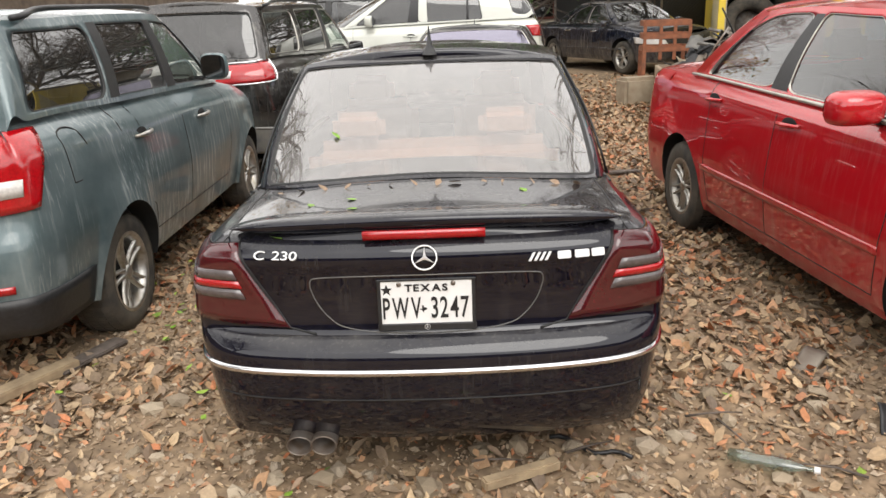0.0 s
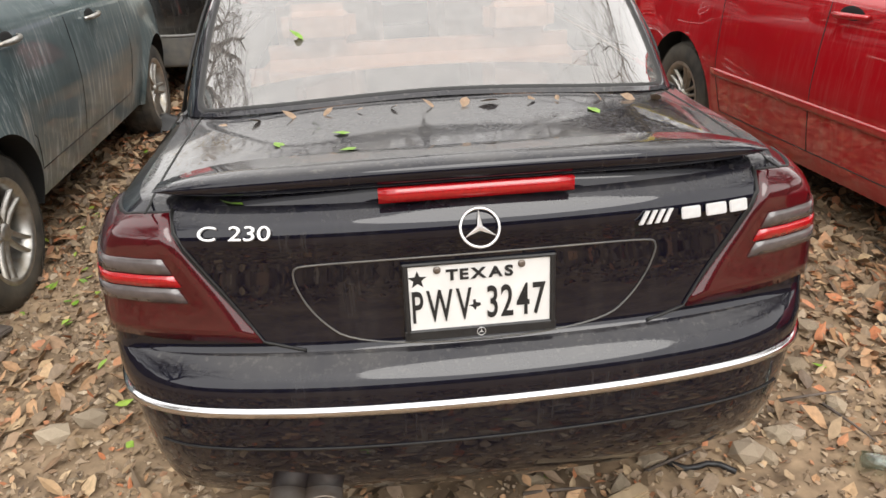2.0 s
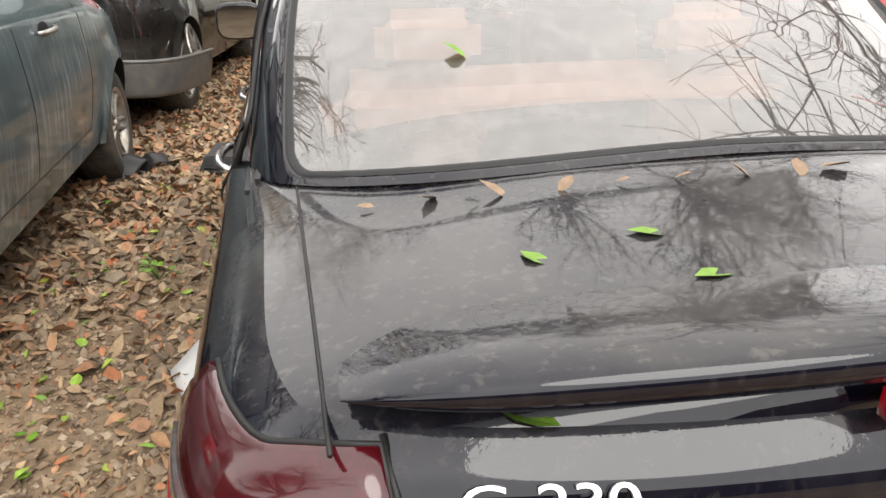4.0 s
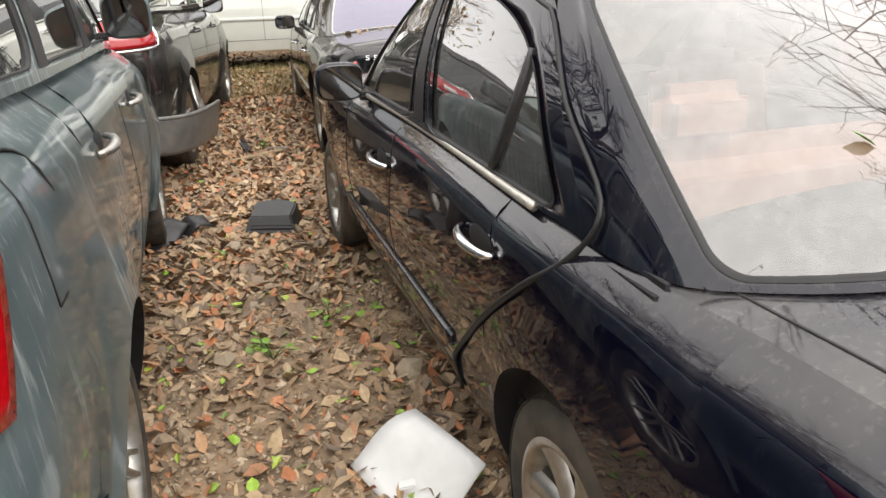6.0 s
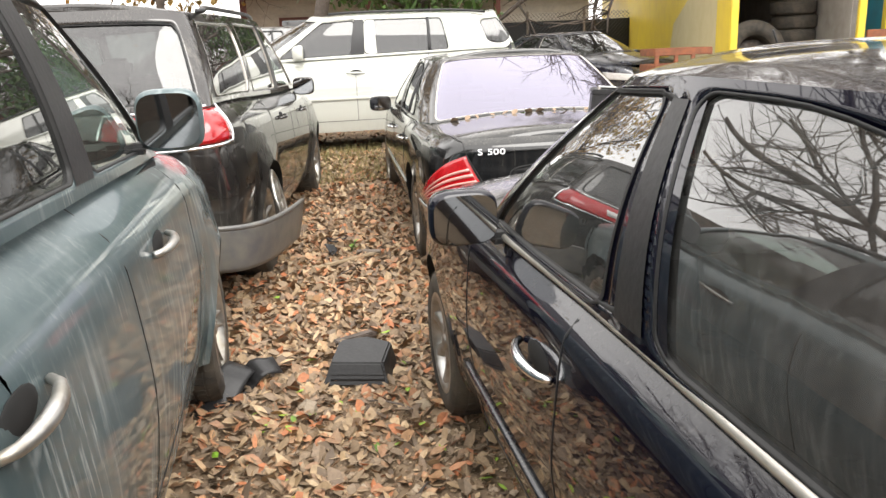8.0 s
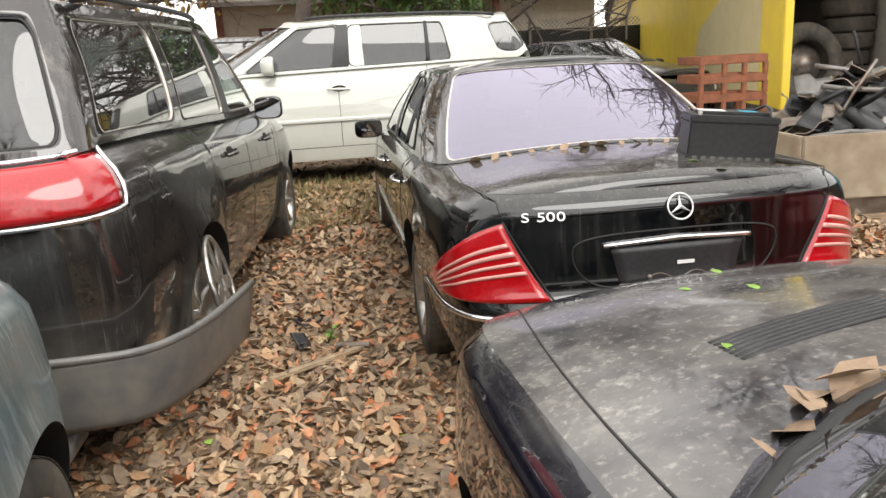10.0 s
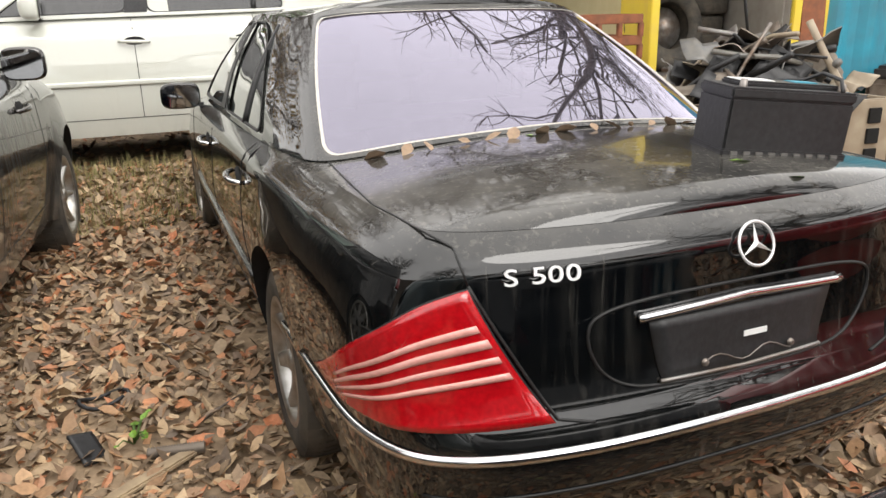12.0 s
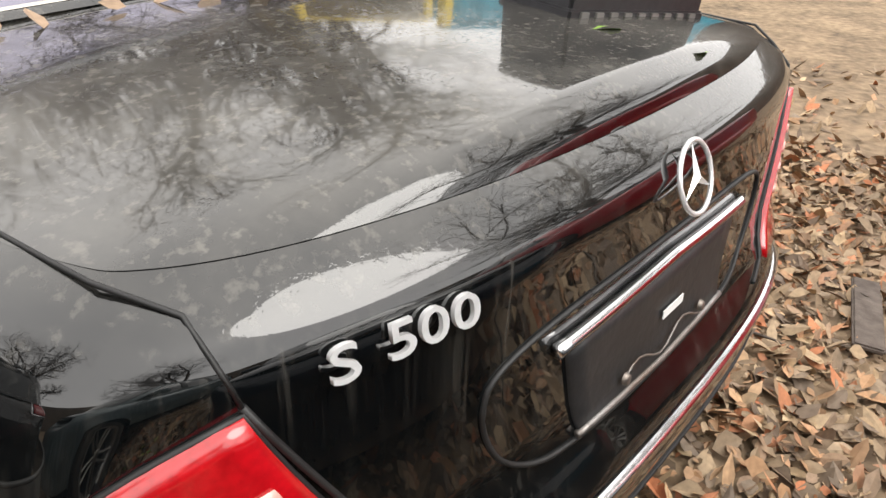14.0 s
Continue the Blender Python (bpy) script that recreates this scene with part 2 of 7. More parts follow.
# ---- cars ----
class Shell:
    """The skin of a car body. u runs from the rear's middle (0) along the right side to the nose (1), negative on the left; z is height."""

    def __init__(self, spec):
        self.c = spec
        self.n = len(spec["plan"]) - 1
        self.tab = [(i / 240, catmull(spec["plan"], i / 240 * self.n)) for i in range(241)]
        self.wide = max(p.x for _, p in self.tab)
        self.at_wide = max(range(241), key=lambda i: self.tab[i][1].x)

    def top(self, y):
        return fair(y, self.c["top"])

    def point(self, u, z, out=0.0):
        a = min(abs(u), 1.0)
        p = catmull(self.c["plan"], a * self.n)
        e = 0.004
        q0, q1 = catmull(self.c["plan"], max(a - e, 0) * self.n), catmull(self.c["plan"], min(a + e, 1) * self.n)
        d = (q1 - q0).normalized()
        nx, ny = d.y, -d.x
        near = max(0.0, 1 - max(self.top(p.y) - z, 0) / self.c.get("round", 0.1))
        out = out - self.c.get("shoulder", 0.055) * near * near
        if "haunch" in self.c:
            # the rear wings of the saloons roll over into the deck more broadly than the doors do
            depth, reach = self.c["haunch"]
            soft = max(0.0, 1 - max(self.top(p.y) - z, 0) / reach)
            out -= depth * soft * soft * max(0.0, min(1.0, (1.25 - p.y) / 0.5)) * abs(nx)
        end = fair(z, self.c["rear"] if ny < 0 else self.c["nose"])
        x = p.x - nx * (fair(z, self.c["side"]) - out) * (1 if abs(nx) > 0.02 else 0)
        y = p.y - ny * (end * abs(ny) - out)
        return Vector((x if u >= 0 else -x, y, z))

    def normal(self, u, z):
        """The skin's outward normal."""
        e = 0.006
        n = (self.point(u + e, z) - self.point(u - e, z)).cross(self.point(u, z + 0.01) - self.point(u, z - 0.01)).normalized()
        p = self.point(u, z)
        away = Vector((p.x, 1.4 * (p.y - self.tab[-1][1].y / 2) if abs(p.x) < 0.75 * self.wide else 0, 0))
        return n if n.dot(away) >= 0 else -n

    def side_u(self, y):
        for i in range(10, 240):
            (a, p), (b, q) = self.tab[i], self.tab[i + 1]
            if p.y <= y <= q.y and p.x > 0.3:
                return a + (b - a) * (y - p.y) / max(q.y - p.y, 1e-6)
        return 0.5

    def end_u(self, x, front=False):
        rng = range(0, self.at_wide) if not front else range(239, self.at_wide, -1)
        for i in rng:
            (a, p), (b, q) = self.tab[i], self.tab[i + 1]
            lo, hi = min(p.x, q.x), max(p.x, q.x)
            if lo <= abs(x) <= hi:
                u = a + (b - a) * (abs(x) - p.x) / ((q.x - p.x) or 1e-6)
                return u if x >= 0 else -u
        return 0.2 if x >= 0 else -0.2

    def side(self, y, z, sign=1, out=0.0):
        return self.point(sign * self.side_u(y), z, out)

    def rear(self, x, z, out=0.0):
        return self.point(self.end_u(x), z, out)


def sheet(fn, nu, nv):
    vs = [fn(i / nu, j / nv) for i in range(nu + 1) for j in range(nv + 1)]
    fs = [(i * (nv + 1) + j, (i + 1) * (nv + 1) + j, (i + 1) * (nv + 1) + j + 1, i * (nv + 1) + j + 1) for i in range(nu) for j in range(nv)]
    return vs, fs


def slab(fn, nu, nv, thick):
    """A raised patch with side walls: fn(a, b, out)."""
    vs, fs = sheet(lambda a, b: fn(a, b, thick), nu, nv)
    rim = [(i, 0) for i in range(nu)] + [(nu, j) for j in range(nv)] + [(i, nv) for i in range(nu, 0, -1)] + [(0, j) for j in range(nv, 0, -1)]
    k = len(vs)
    vs += [fn(i / nu, j / nv, -0.004) for i, j in rim]
    for q, (i, j) in enumerate(rim):
        r = (q + 1) % len(rim)
        i2, j2 = rim[r]
        fs.append((i * (nv + 1) + j, k + q, k + r, i2 * (nv + 1) + j2))
    return vs, fs


def quad_map(c):
    """From the unit square to a four-cornered field of (u, z)."""
    def f(a, b):
        return tuple((1 - a) * (1 - b) * c[0][i] + a * (1 - b) * c[1][i] + a * b * c[2][i] + (1 - a) * b * c[3][i] for i in (0, 1))
    return f


def wheel(parent, x, y, r, rim_r, width, spokes, style, sign, sink=0.0, turn=0.0, rim_mat=None):
    """Tyre with tread blocks, alloy rim with spokes, hub cap and near-black brake disc."""
    root = new("wheel")
    root.parent = parent
    root.matrix_basis = pose(x, y, r - sink, turn, 0, 0)
    h = width / 2 * sign
    prof = [(-h, rim_r), (-h * 1.04, (r + rim_r) / 2), (-h * 0.92, r * 0.96), (-h * 0.7, r), (h * 0.7, r), (h * 0.92, r * 0.96), (h * 1.04, (r + rim_r) / 2), (h * 1.0, rim_r + 0.012), (h * 0.95, rim_r)]
    vs, fs = revolve(prof, 56)
    k = len(prof)
    ty = link_mesh("tyre", vs, fs, M["tyre"], root)
    tvs, tfs = [], []
    for i in range(56):
        a0, a1 = 2 * math.pi * (i + 0.12) / 56, 2 * math.pi * (i + 0.88) / 56
        for lo, hi in ((-0.95, -0.55), (-0.45, -0.06), (0.06, 0.45), (0.55, 0.95)):
            b = len(tvs)
            lift = r + 0.004
            for hh in (lo, hi):
                for aa in (a0, a1):
                    rr = lift - (0.012 if abs(hh) > 0.9 else 0)
                    tvs.append((h * hh, rr * math.cos(aa + 0.03 * hh), rr * math.sin(aa + 0.03 * hh)))
            for hh in (lo, hi):
                for aa in (a0, a1):
                    tvs.append((h * hh, (r - 0.01) * math.cos(aa), (r - 0.01) * math.sin(aa)))
            tfs += [(b, b + 1, b + 3, b + 2), (b, b + 1, b + 5, b + 4), (b + 2, b + 3, b + 7, b + 6), (b, b + 2, b + 6, b + 4), (b + 1, b + 3, b + 7, b + 5)]
    tagged(link_mesh("tread", tvs, tfs, M["tyre"], root, smooth=False), kind="stuff")
    al = rim_mat or M["alloy"]
    rp = [(h * 0.98, rim_r + 0.006), (h * 1.0, rim_r - 0.008), (h * 0.9, rim_r - 0.02), (h * 0.5, rim_r - 0.035), (-h * 0.8, rim_r - 0.03)]
    vs, fs = revolve(rp, 48)
    link_mesh("rim", vs, fs, al, root)
    # brake disc and backing to the rim, shade behind the spokes in its colour
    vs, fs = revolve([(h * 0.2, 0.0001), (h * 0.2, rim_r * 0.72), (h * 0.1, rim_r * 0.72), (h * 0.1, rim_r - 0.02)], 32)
    link_mesh("shaded_brake_disc", vs, fs, M["black"], root)
    for i in range(spokes):
        a = 2 * math.pi * i / spokes
        for q in ((-1, 1) if style == "twin" else (0,)):
            sv, sf = [], []
            w0, w1 = (rim_r * 0.11, rim_r * 0.085) if style == "twin" else (rim_r * 0.16, rim_r * 0.13) if style == "many" else (rim_r * 0.24, rim_r * 0.32)
            off0, off1 = q * rim_r * 0.07, q * rim_r * 0.15
            steps = 5
            for s in range(steps + 1):
                f = s / steps
                rad = rim_r * (0.14 + 0.82 * f)
                w, off = (w0 + (w1 - w0) * f) / 2, off0 + (off1 - off0) * f
                hh = h * (0.78 + 0.14 * f - 0.1 * math.sin(f * math.pi))
                for t, d in ((-w, 0.022), (-w * 0.6, 0), (w * 0.6, 0), (w, 0.022)):
                    tt = t + off
                    sv.append((hh - sign * d, rad * math.cos(a) - tt * math.sin(a), rad * math.sin(a) + tt * math.cos(a)))
            for s in range(steps):
                for t in range(3):
                    sf.append((s * 4 + t, s * 4 + t + 1, s * 4 + t + 5, s * 4 + t + 4))
            link_mesh("spoke", sv, sf, al, root)
    vs, fs = revolve([(h * 0.86, 0.0001), (h * 0.88, rim_r * 0.1), (h * 0.82, rim_r * 0.17), (h * 0.5, rim_r * 0.2)], 24)
    link_mesh("hub_cap", vs, fs, al, root)
    return root


def add_strip(car, name, fn, a, b, n, w, thick, material, label=""):
    """A thin proud strip: fn(t) gives (centre, across, outward)."""
    vs, fs = [], []
    for i in range(n + 1):
        c, s, o = fn(a + (b - a) * i / n)
        for x, d in ((-1, -0.003), (-0.7, thick), (0.7, thick), (1, -0.003)):
            vs.append(c + s * (x * w / 2) + o * d)
    for i in range(n):
        for q in range(3):
            fs.append((i * 4 + q, i * 4 + q + 1, i * 4 + q + 5, i * 4 + q + 4))
    fs += [(3, 2, 1, 0), (n * 4, n * 4 + 1, n * 4 + 2, n * 4 + 3)]
    return link_mesh(name, vs, fs, material, car, label)


def seam(car, sh, pts, w=0.007, out=0.0016, name="panel_gap", material=None, n=10, sign=1):
    """A shut line on the skin along rows of (y, z) of a side."""
    path = []
    for i in range(n * (len(pts) - 1) + 1):
        p = catmull([(q[0], q[1], 0) for q in pts], i / n) if len(pts) > 2 else Vector((*pts[0], 0)).lerp(Vector((*pts[1], 0)), i / n)
        if len(pts) > 2 and (i / n < 1 or i / n > len(pts) - 2):
            k = min(int(i / n), len(pts) - 2)
            p = Vector((*pts[k], 0)).lerp(Vector((*pts[k + 1], 0)), i / n - k)
        path.append((p.x, p.y))
    skin = [sh.side(y, z, sign, 0) for y, z in path]

    def fn(t):
        i = min(int(t), len(skin) - 1)
        d = (skin[min(i + 1, len(skin) - 1)] - skin[max(i - 1, 0)]).normalized()
        o = Vector((sign, 0, 0.1)).normalized()
        return skin[i], d.cross(o).normalized(), o
    return add_strip(car, name, fn, 0, len(skin) - 1, len(skin) - 1, w, out, material or M["seal"])


def build_car(name, spec, m, paint, glass, label, group=""):
    """A car at the pose m; its own origin lies on the ground under the middle of the rear bumper, nose along +y."""
    c = spec
    car = new(name)
    tagged(car, label, "car", group)
    car.matrix_world = m
    sh = Shell(c)
    zb, L = c["bottom"], c["plan"][-1][1]
    R = c["wheel_r"]
    arch = R + c.get("arch_gap", 0.055)
    axles = c["axles"]

    def skin(part_name, ua, ub, za, zt, nu, nv, label=""):
        """za, zt: heights, or None for the shoulder line."""
        nrm = []

        def f(a, b):
            u = ua + (ub - ua) * a
            y = sh.point(u, 0.6).y
            lo = za if za is not None else zb
            hi = zt if zt is not None else sh.top(y)
            z = lo + (hi - lo) * b
            nrm.append(sh.normal(u, min(z, hi - 0.011)))
            return sh.point(u, z)
        vs, fs = sheet(f, nu, nv)
        if nrm and (vs[fs[0][1]] - vs[fs[0][0]]).cross(vs[fs[0][3]] - vs[fs[0][0]]).dot(nrm[0]) < 0:
            fs = [tuple(reversed(q)) for q in fs]
        return link_mesh(part_name, vs, fs, paint, car, label, True, nrm)

    cut = c["bumper_z"]
    ys = [axles[0] - arch - 0.03, axles[0] + arch + 0.03, axles[1] - arch - 0.03, axles[1] + arch + 0.03]
    us = [sh.side_u(y) for y in ys]
    ru = c.get("rear_u", us[0] * 0.62)
    skin("rear_bumper", -us[0], us[0], zb, cut, 60, 12)
    skin("tailgate", -ru, ru, cut, None, 48, 14)
    nu_ = c.get("nose_u", 1 - (1 - us[3]) * 0.8)
    for sg in (1, -1):
        skin("rear_quarter", sg * ru, sg * us[0], cut, None, 12, 14)
        yd = c["doors"]
        ud = [sh.side_u(v) for v in yd]
        skin("quarter_panel", sg * us[1], sg * ud[0], zb, None, 6, 22) if ud[0] > us[1] + 0.002 else None
        skin("rear_door", sg * max(us[1], ud[0]), sg * ud[1], zb, None, 20, 22)
        skin("front_door", sg * ud[1], sg * ud[2], zb, None, 20, 22)
        if ud[2] < us[2] - 0.002:
            skin("front_wing", sg * ud[2], sg * us[2], zb, None, 8, 22)
        skin("front_corner", sg * us[3], sg * 1.0, zb, None, 24, 18)
        for ax in axles:
            # wing with the wheel opening: rings from the arch out to the panel's edges
            y0, y1 = ax - arch - 0.03, ax + arch + 0.03
            vs, fs, n, rings, wn_ = [], [], 40, 7, []
            low = math.asin(max(-0.9, min(0.9, (zb - R) / arch)))
            for i in range(n + 1):
                t = math.pi - low - (math.pi - 2 * low) * i / n
                ay, az = ax + arch * math.cos(t), R + arch * math.sin(t)
                # the panel's edge: up one side, along the shoulder, down the other
                if i <= 12:
                    yy, zz = y0, zb + (sh.top(y0) - zb) * i / 12
                elif i <= 28:
                    yy = y0 + (y1 - y0) * (i - 12) / 16
                    zz = sh.top(yy)
                else:
                    yy, zz = y1, zb + (sh.top(y1) - zb) * (40 - i) / 12
                for q in range(rings + 1):
                    f = q / rings
                    flare = c.get("flare", 0.012) * (1 - f) ** 2
                    yq, zq = ay + (yy - ay) * f, az + (zz - az) * f
                    vs.append(sh.side(yq, zq, sg, flare))
                    wn_.append(sh.normal(sg * sh.side_u(yq), min(zq, sh.top(yq) - 0.011)) if q > 2 else None)
            for i in range(n):
                for q in range(rings):
                    k = rings + 1
                    fs.append((i * k + q, (i + 1) * k + q, (i + 1) * k + q + 1, i * k + q + 1))
            if (vs[fs[0][1]] - vs[fs[0][0]]).cross(vs[fs[0][3]] - vs[fs[0][0]]).dot(Vector((sg, 0, 0))) < 0:
                fs = [tuple(reversed(q)) for q in fs]
            link_mesh("wing", vs, fs, paint, car, "", True, wn_)
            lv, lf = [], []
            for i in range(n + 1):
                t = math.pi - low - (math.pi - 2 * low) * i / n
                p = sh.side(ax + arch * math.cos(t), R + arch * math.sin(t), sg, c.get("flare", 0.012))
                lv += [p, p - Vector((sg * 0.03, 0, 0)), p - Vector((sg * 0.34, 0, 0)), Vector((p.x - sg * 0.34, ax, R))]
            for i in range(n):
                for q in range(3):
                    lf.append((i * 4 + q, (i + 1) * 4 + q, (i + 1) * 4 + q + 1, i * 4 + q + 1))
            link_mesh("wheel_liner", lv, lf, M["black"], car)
    # top skins
    gb = c["base"]
    y_r, y_f = gb[c.get("deck_to", 3)][1], gb[-3][1]

    edge = []
    for i in range(401):
        u = i / 400
        z = 0.8
        for _ in range(3):
            z = sh.top(sh.point(u, z).y)
        edge.append(sh.point(u, z))

    def edge_at(y, z):
        if y <= edge[0].y:
            return Vector((0.0, y, z))
        for i in range(400):
            if edge[i].y <= y <= edge[i + 1].y:
                t = (y - edge[i].y) / max(edge[i + 1].y - edge[i].y, 1e-6)
                return edge[i].lerp(edge[i + 1], t)
        return Vector((0.0, y, z))

    def cap2(part_name, ya, yb, n, material=paint):
        """The deck or bonnet: strips between the two shoulder lines."""
        pts = [p for p in edge if ya <= p.y <= yb]
        pts = [p for i, p in enumerate(pts) if i % max(1, len(pts) // n) == 0 or i == len(pts) - 1]
        vs, fs, w = [], [], 24
        for p in pts:
            cr = fair(p.y, c["crown"])
            for j in range(w + 1):
                b = 2 * j / w - 1
                fade = min(1.0, p.x / 0.55)
                vs.append((p.x * b, p.y, p.z + cr * fade * (1 - abs(b) ** 2.4)))
        for i in range(len(pts) - 1):
            for j in range(w):
                k = w + 1
                fs.append((i * k + j, i * k + j + 1, (i + 1) * k + j + 1, (i + 1) * k + j))
        return link_mesh(part_name, vs, fs, material, car)

    def deck(x, y):
        p = edge_at(y, 0)
        return p.z + fair(y, c["crown"]) * min(1.0, p.x / 0.55) * (1 - min(1.0, abs(x) / max(p.x, 0.01)) ** 2.4)

    cap2("boot_lid" if not c["suv"] else "tailgate_sill", -1, y_r + 0.12, 50)
    cap2("bonnet", y_f - 0.12, L + 1, 60, c.get("bonnet_paint", paint))
    for sg in (1, -1):
        pts = [p for p in edge if y_r - 0.1 <= p.y <= y_f + 0.1]
        vs, fs = [], []
        for p in pts:
            t = max(0.0, min(1.0, (p.y - pts[0].y) / 0.3, (pts[-1].y - p.y) / 0.3))
            vs += [(sg * p.x, p.y, p.z), (sg * (p.x - 0.012), p.y, p.z + 0.002 + 0.01 * t), (sg * (p.x - 0.05), p.y, p.z + 0.004 + 0.014 * t), (sg * (p.x - 0.16), p.y, p.z + 0.002 + 0.01 * t)]
        for i in range(len(pts) - 1):
            for q in range(3):
                fs.append((i * 4 + q, i * 4 + q + 1, i * 4 + q + 5, i * 4 + q + 4))
        link_mesh("waist_rail", vs, fs, paint, car)
    # glasshouse
    rf = c["roof"]
    N = len(gb) - 1

    def loop(rows, u):
        if u > N:
            u = u - 2 * N
        p = catmull(rows, min(abs(u), N))
        return Vector((p.x if u >= 0 else -p.x, p.y, p.z))

    base3 = [(x, y, sh.top(y) + 0.004 + (fair(y, c["crown"]) * (1 - (x / max(edge_at(y, 0).x, 0.05)) ** 2.4) if (y < y_r + 0.02 or y > y_f - 0.02) else 0.008)) for x, y in gb]

    def G(u, s, out=0.0):
        a, b = loop(base3, u), loop(rf, u)
        p = a.lerp(b, s)
        q0, q1 = loop(base3, u - 0.05), loop(base3, u + 0.05)
        d = (q1 - q0)
        nrm = Vector((d.y, -d.x, 0)).normalized()
        bul = c.get("bulge", 0.03) * math.sin(math.pi * min(max(s, 0), 1)) + out
        return p + nrm * bul

    def hole(tag, ua, ub, sa, sb, rc, glass_mat, va=None, vb=None, trim=None):
        """A field of the glasshouse with a rounded window in it; the field reaches from va to vb, the window from ua to ub."""
        va, vb = (ua if va is None else va), (ub if vb is None else vb)
        n = 18
        ring, outer = [], []
        cu, cs = (ua + ub) / 2, (sa + sb) / 2
        lu = (G(ub, cs) - G(ua, cs)).length
        ls = (G(cu, sb) - G(cu, sa)).length
        ru, rs = min(0.48, rc / lu) * (ub - ua), min(0.48, rc / ls) * (sb - sa)
        size = [(ru, rs)] * 4
        if tag in c.get("arch", {}):
            # the upper corner towards the tail falls away in a long arch, the lower ones are tight
            fu_, fs_ = c["arch"][tag]
            size = [(0.1 * (ub - ua), 0.1 * (sb - sa))] * 4
            size[1 if ua > 0 else 0] = (fu_ * (ub - ua), fs_ * (sb - sa))
        sign_u, sign_s = (1, -1, -1, 1), (1, 1, -1, -1)
        corners = [((ub if i in (0, 3) else ua) - sign_u[i] * size[i][0], (sb if i < 2 else sa) - sign_s[i] * size[i][1], 90 * i, *size[i]) for i in range(4)]
        for k, (x, y, a0, ru, rs) in enumerate(corners):
            for i in range(11):
                a = radians(a0 + 9 * i)
                ring.append((x + ru * math.cos(a), y + rs * math.sin(a)))
            x2, y2, a2, ru2, rs2 = corners[(k + 1) % 4]
            e = ring[-1]
            st = (x2 + ru2 * math.cos(radians(a2)), y2 + rs2 * math.sin(radians(a2)))
            for i in range(1, n):
                ring.append((e[0] + (st[0] - e[0]) * i / n, e[1] + (st[1] - e[1]) * i / n))
        for u, s in ring:
            fu = (u - cu) / ((ub - ua) / 2)
            fs_ = (s - cs) / ((sb - sa) / 2)
            mx = max(abs(fu), abs(fs_))
            fu, fs_ = fu / mx, fs_ / mx
            ou = cu + ((vb - cu) if fu > 0 else (cu - va)) * fu
            os_ = cs + ((1 - cs) if fs_ > 0 else cs) * fs_
            outer.append((ou, os_))
        k = len(ring)
        vs = [G(u, s) for u, s in outer] + [G((u + 2 * x) / 3, (s + 2 * y) / 3) for (u, s), (x, y) in zip(outer, ring)] + [G(u, s) for u, s in ring] + [G(u, s, -0.02) for u, s in ring]
        fs = [(r * k + i, r * k + (i + 1) % k, (r + 1) * k + (i + 1) % k, (r + 1) * k + i) for r in range(3) for i in range(k)]
        link_mesh("window_surround", vs, fs, c.get("frame_mat", paint), car)
        # pane
        vs, fs = [], []
        R_ = 8
        for r in range(R_ + 1):
            f = 1 - r / R_
            vs += [G(cu + (u - cu) * max(f, 0.03), cs + (s - cs) * max(f, 0.03), -0.008) for u, s in ring]
        fs = [(r * k + i, r * k + (i + 1) % k, (r + 1) * k + (i + 1) % k, (r + 1) * k + i) for r in range(R_) for i in range(k)] + [tuple(R_ * k + i for i in range(k))]
        mid = G(cu, cs)
        e1, e2 = vs[fs[0][1]] - vs[fs[0][0]], vs[fs[0][3]] - vs[fs[0][0]]
        outward = G(cu, cs, 0.05) - mid
        if e1.cross(e2).dot(outward) < 0:
            fs = [tuple(reversed(q)) for q in fs]
        pane = link_mesh(tag, vs, fs, glass_mat, car)
        pane.visible_shadow = False
        ki = 0.988 if trim else 0.975
        sv = [G(u, s, 0.001) for u, s in ring] + [G(cu + (u - cu) * ki, cs + (s - cs) * ki, 0.002) for u, s in ring] + [G(cu + (u - cu) * ki, cs + (s - cs) * ki, -0.012) for u, s in ring]
        sf = [(r * k + i, r * k + (i + 1) % k, (r + 1) * k + (i + 1) % k, (r + 1) * k + i) for r in range(2) for i in range(k)]
        link_mesh("window_seal", sv, sf, trim or M["seal"], pane)
        return pane

    for tag, ua, ub, sa, sb, rc, va, vb, both, tint in c["windows"]:
        for sg in ((1, -1) if both else (1,)):
            gm = c.get("tints", {}).get(tint, glass)
            tr = M["dull"] if (tint == "rear" and c.get("chrome_rear")) or (both and c.get("chrome_side")) else None
            if sg == 1:
                hole(tag, ua, ub, sa, sb, rc, gm, va, vb, tr)
            else:
                hole(tag, -ub, -ua, sa, sb, rc, gm, -vb, -va, tr)
    for ua, ub in c["pillars"]:
        for sg in (1, -1):
            vs, fs = sheet(lambda a, b: G(sg * (ua + (ub - ua) * a), b), 8, 10)
            link_mesh("pillar", vs, fs, paint, car)
    if c.get("black_b"):
        for sg in (1, -1):
            for bu in c["black_b"]:
                vs, fs = sheet(lambda a, b: G(sg * (bu - 0.09 + 0.18 * a), 0.06 + 0.86 * b, 0.003), 4, 8)
                link_mesh("pillar_trim", vs, fs, M["plastic"], car, "gloss black pillar trim")
    if c.get("divider"):
        for sg in (1, -1):
            u0, u1, reach = c["divider"]
            vs, fs = slab(lambda a, b, o: G(sg * (u0 + (u1 - u0) * b + (a - 0.5) * 0.055), 0.05 + reach * b, o - 0.004), 2, 10, 0.008)
            link_mesh("window_divider", vs, fs, M["plastic"], car)
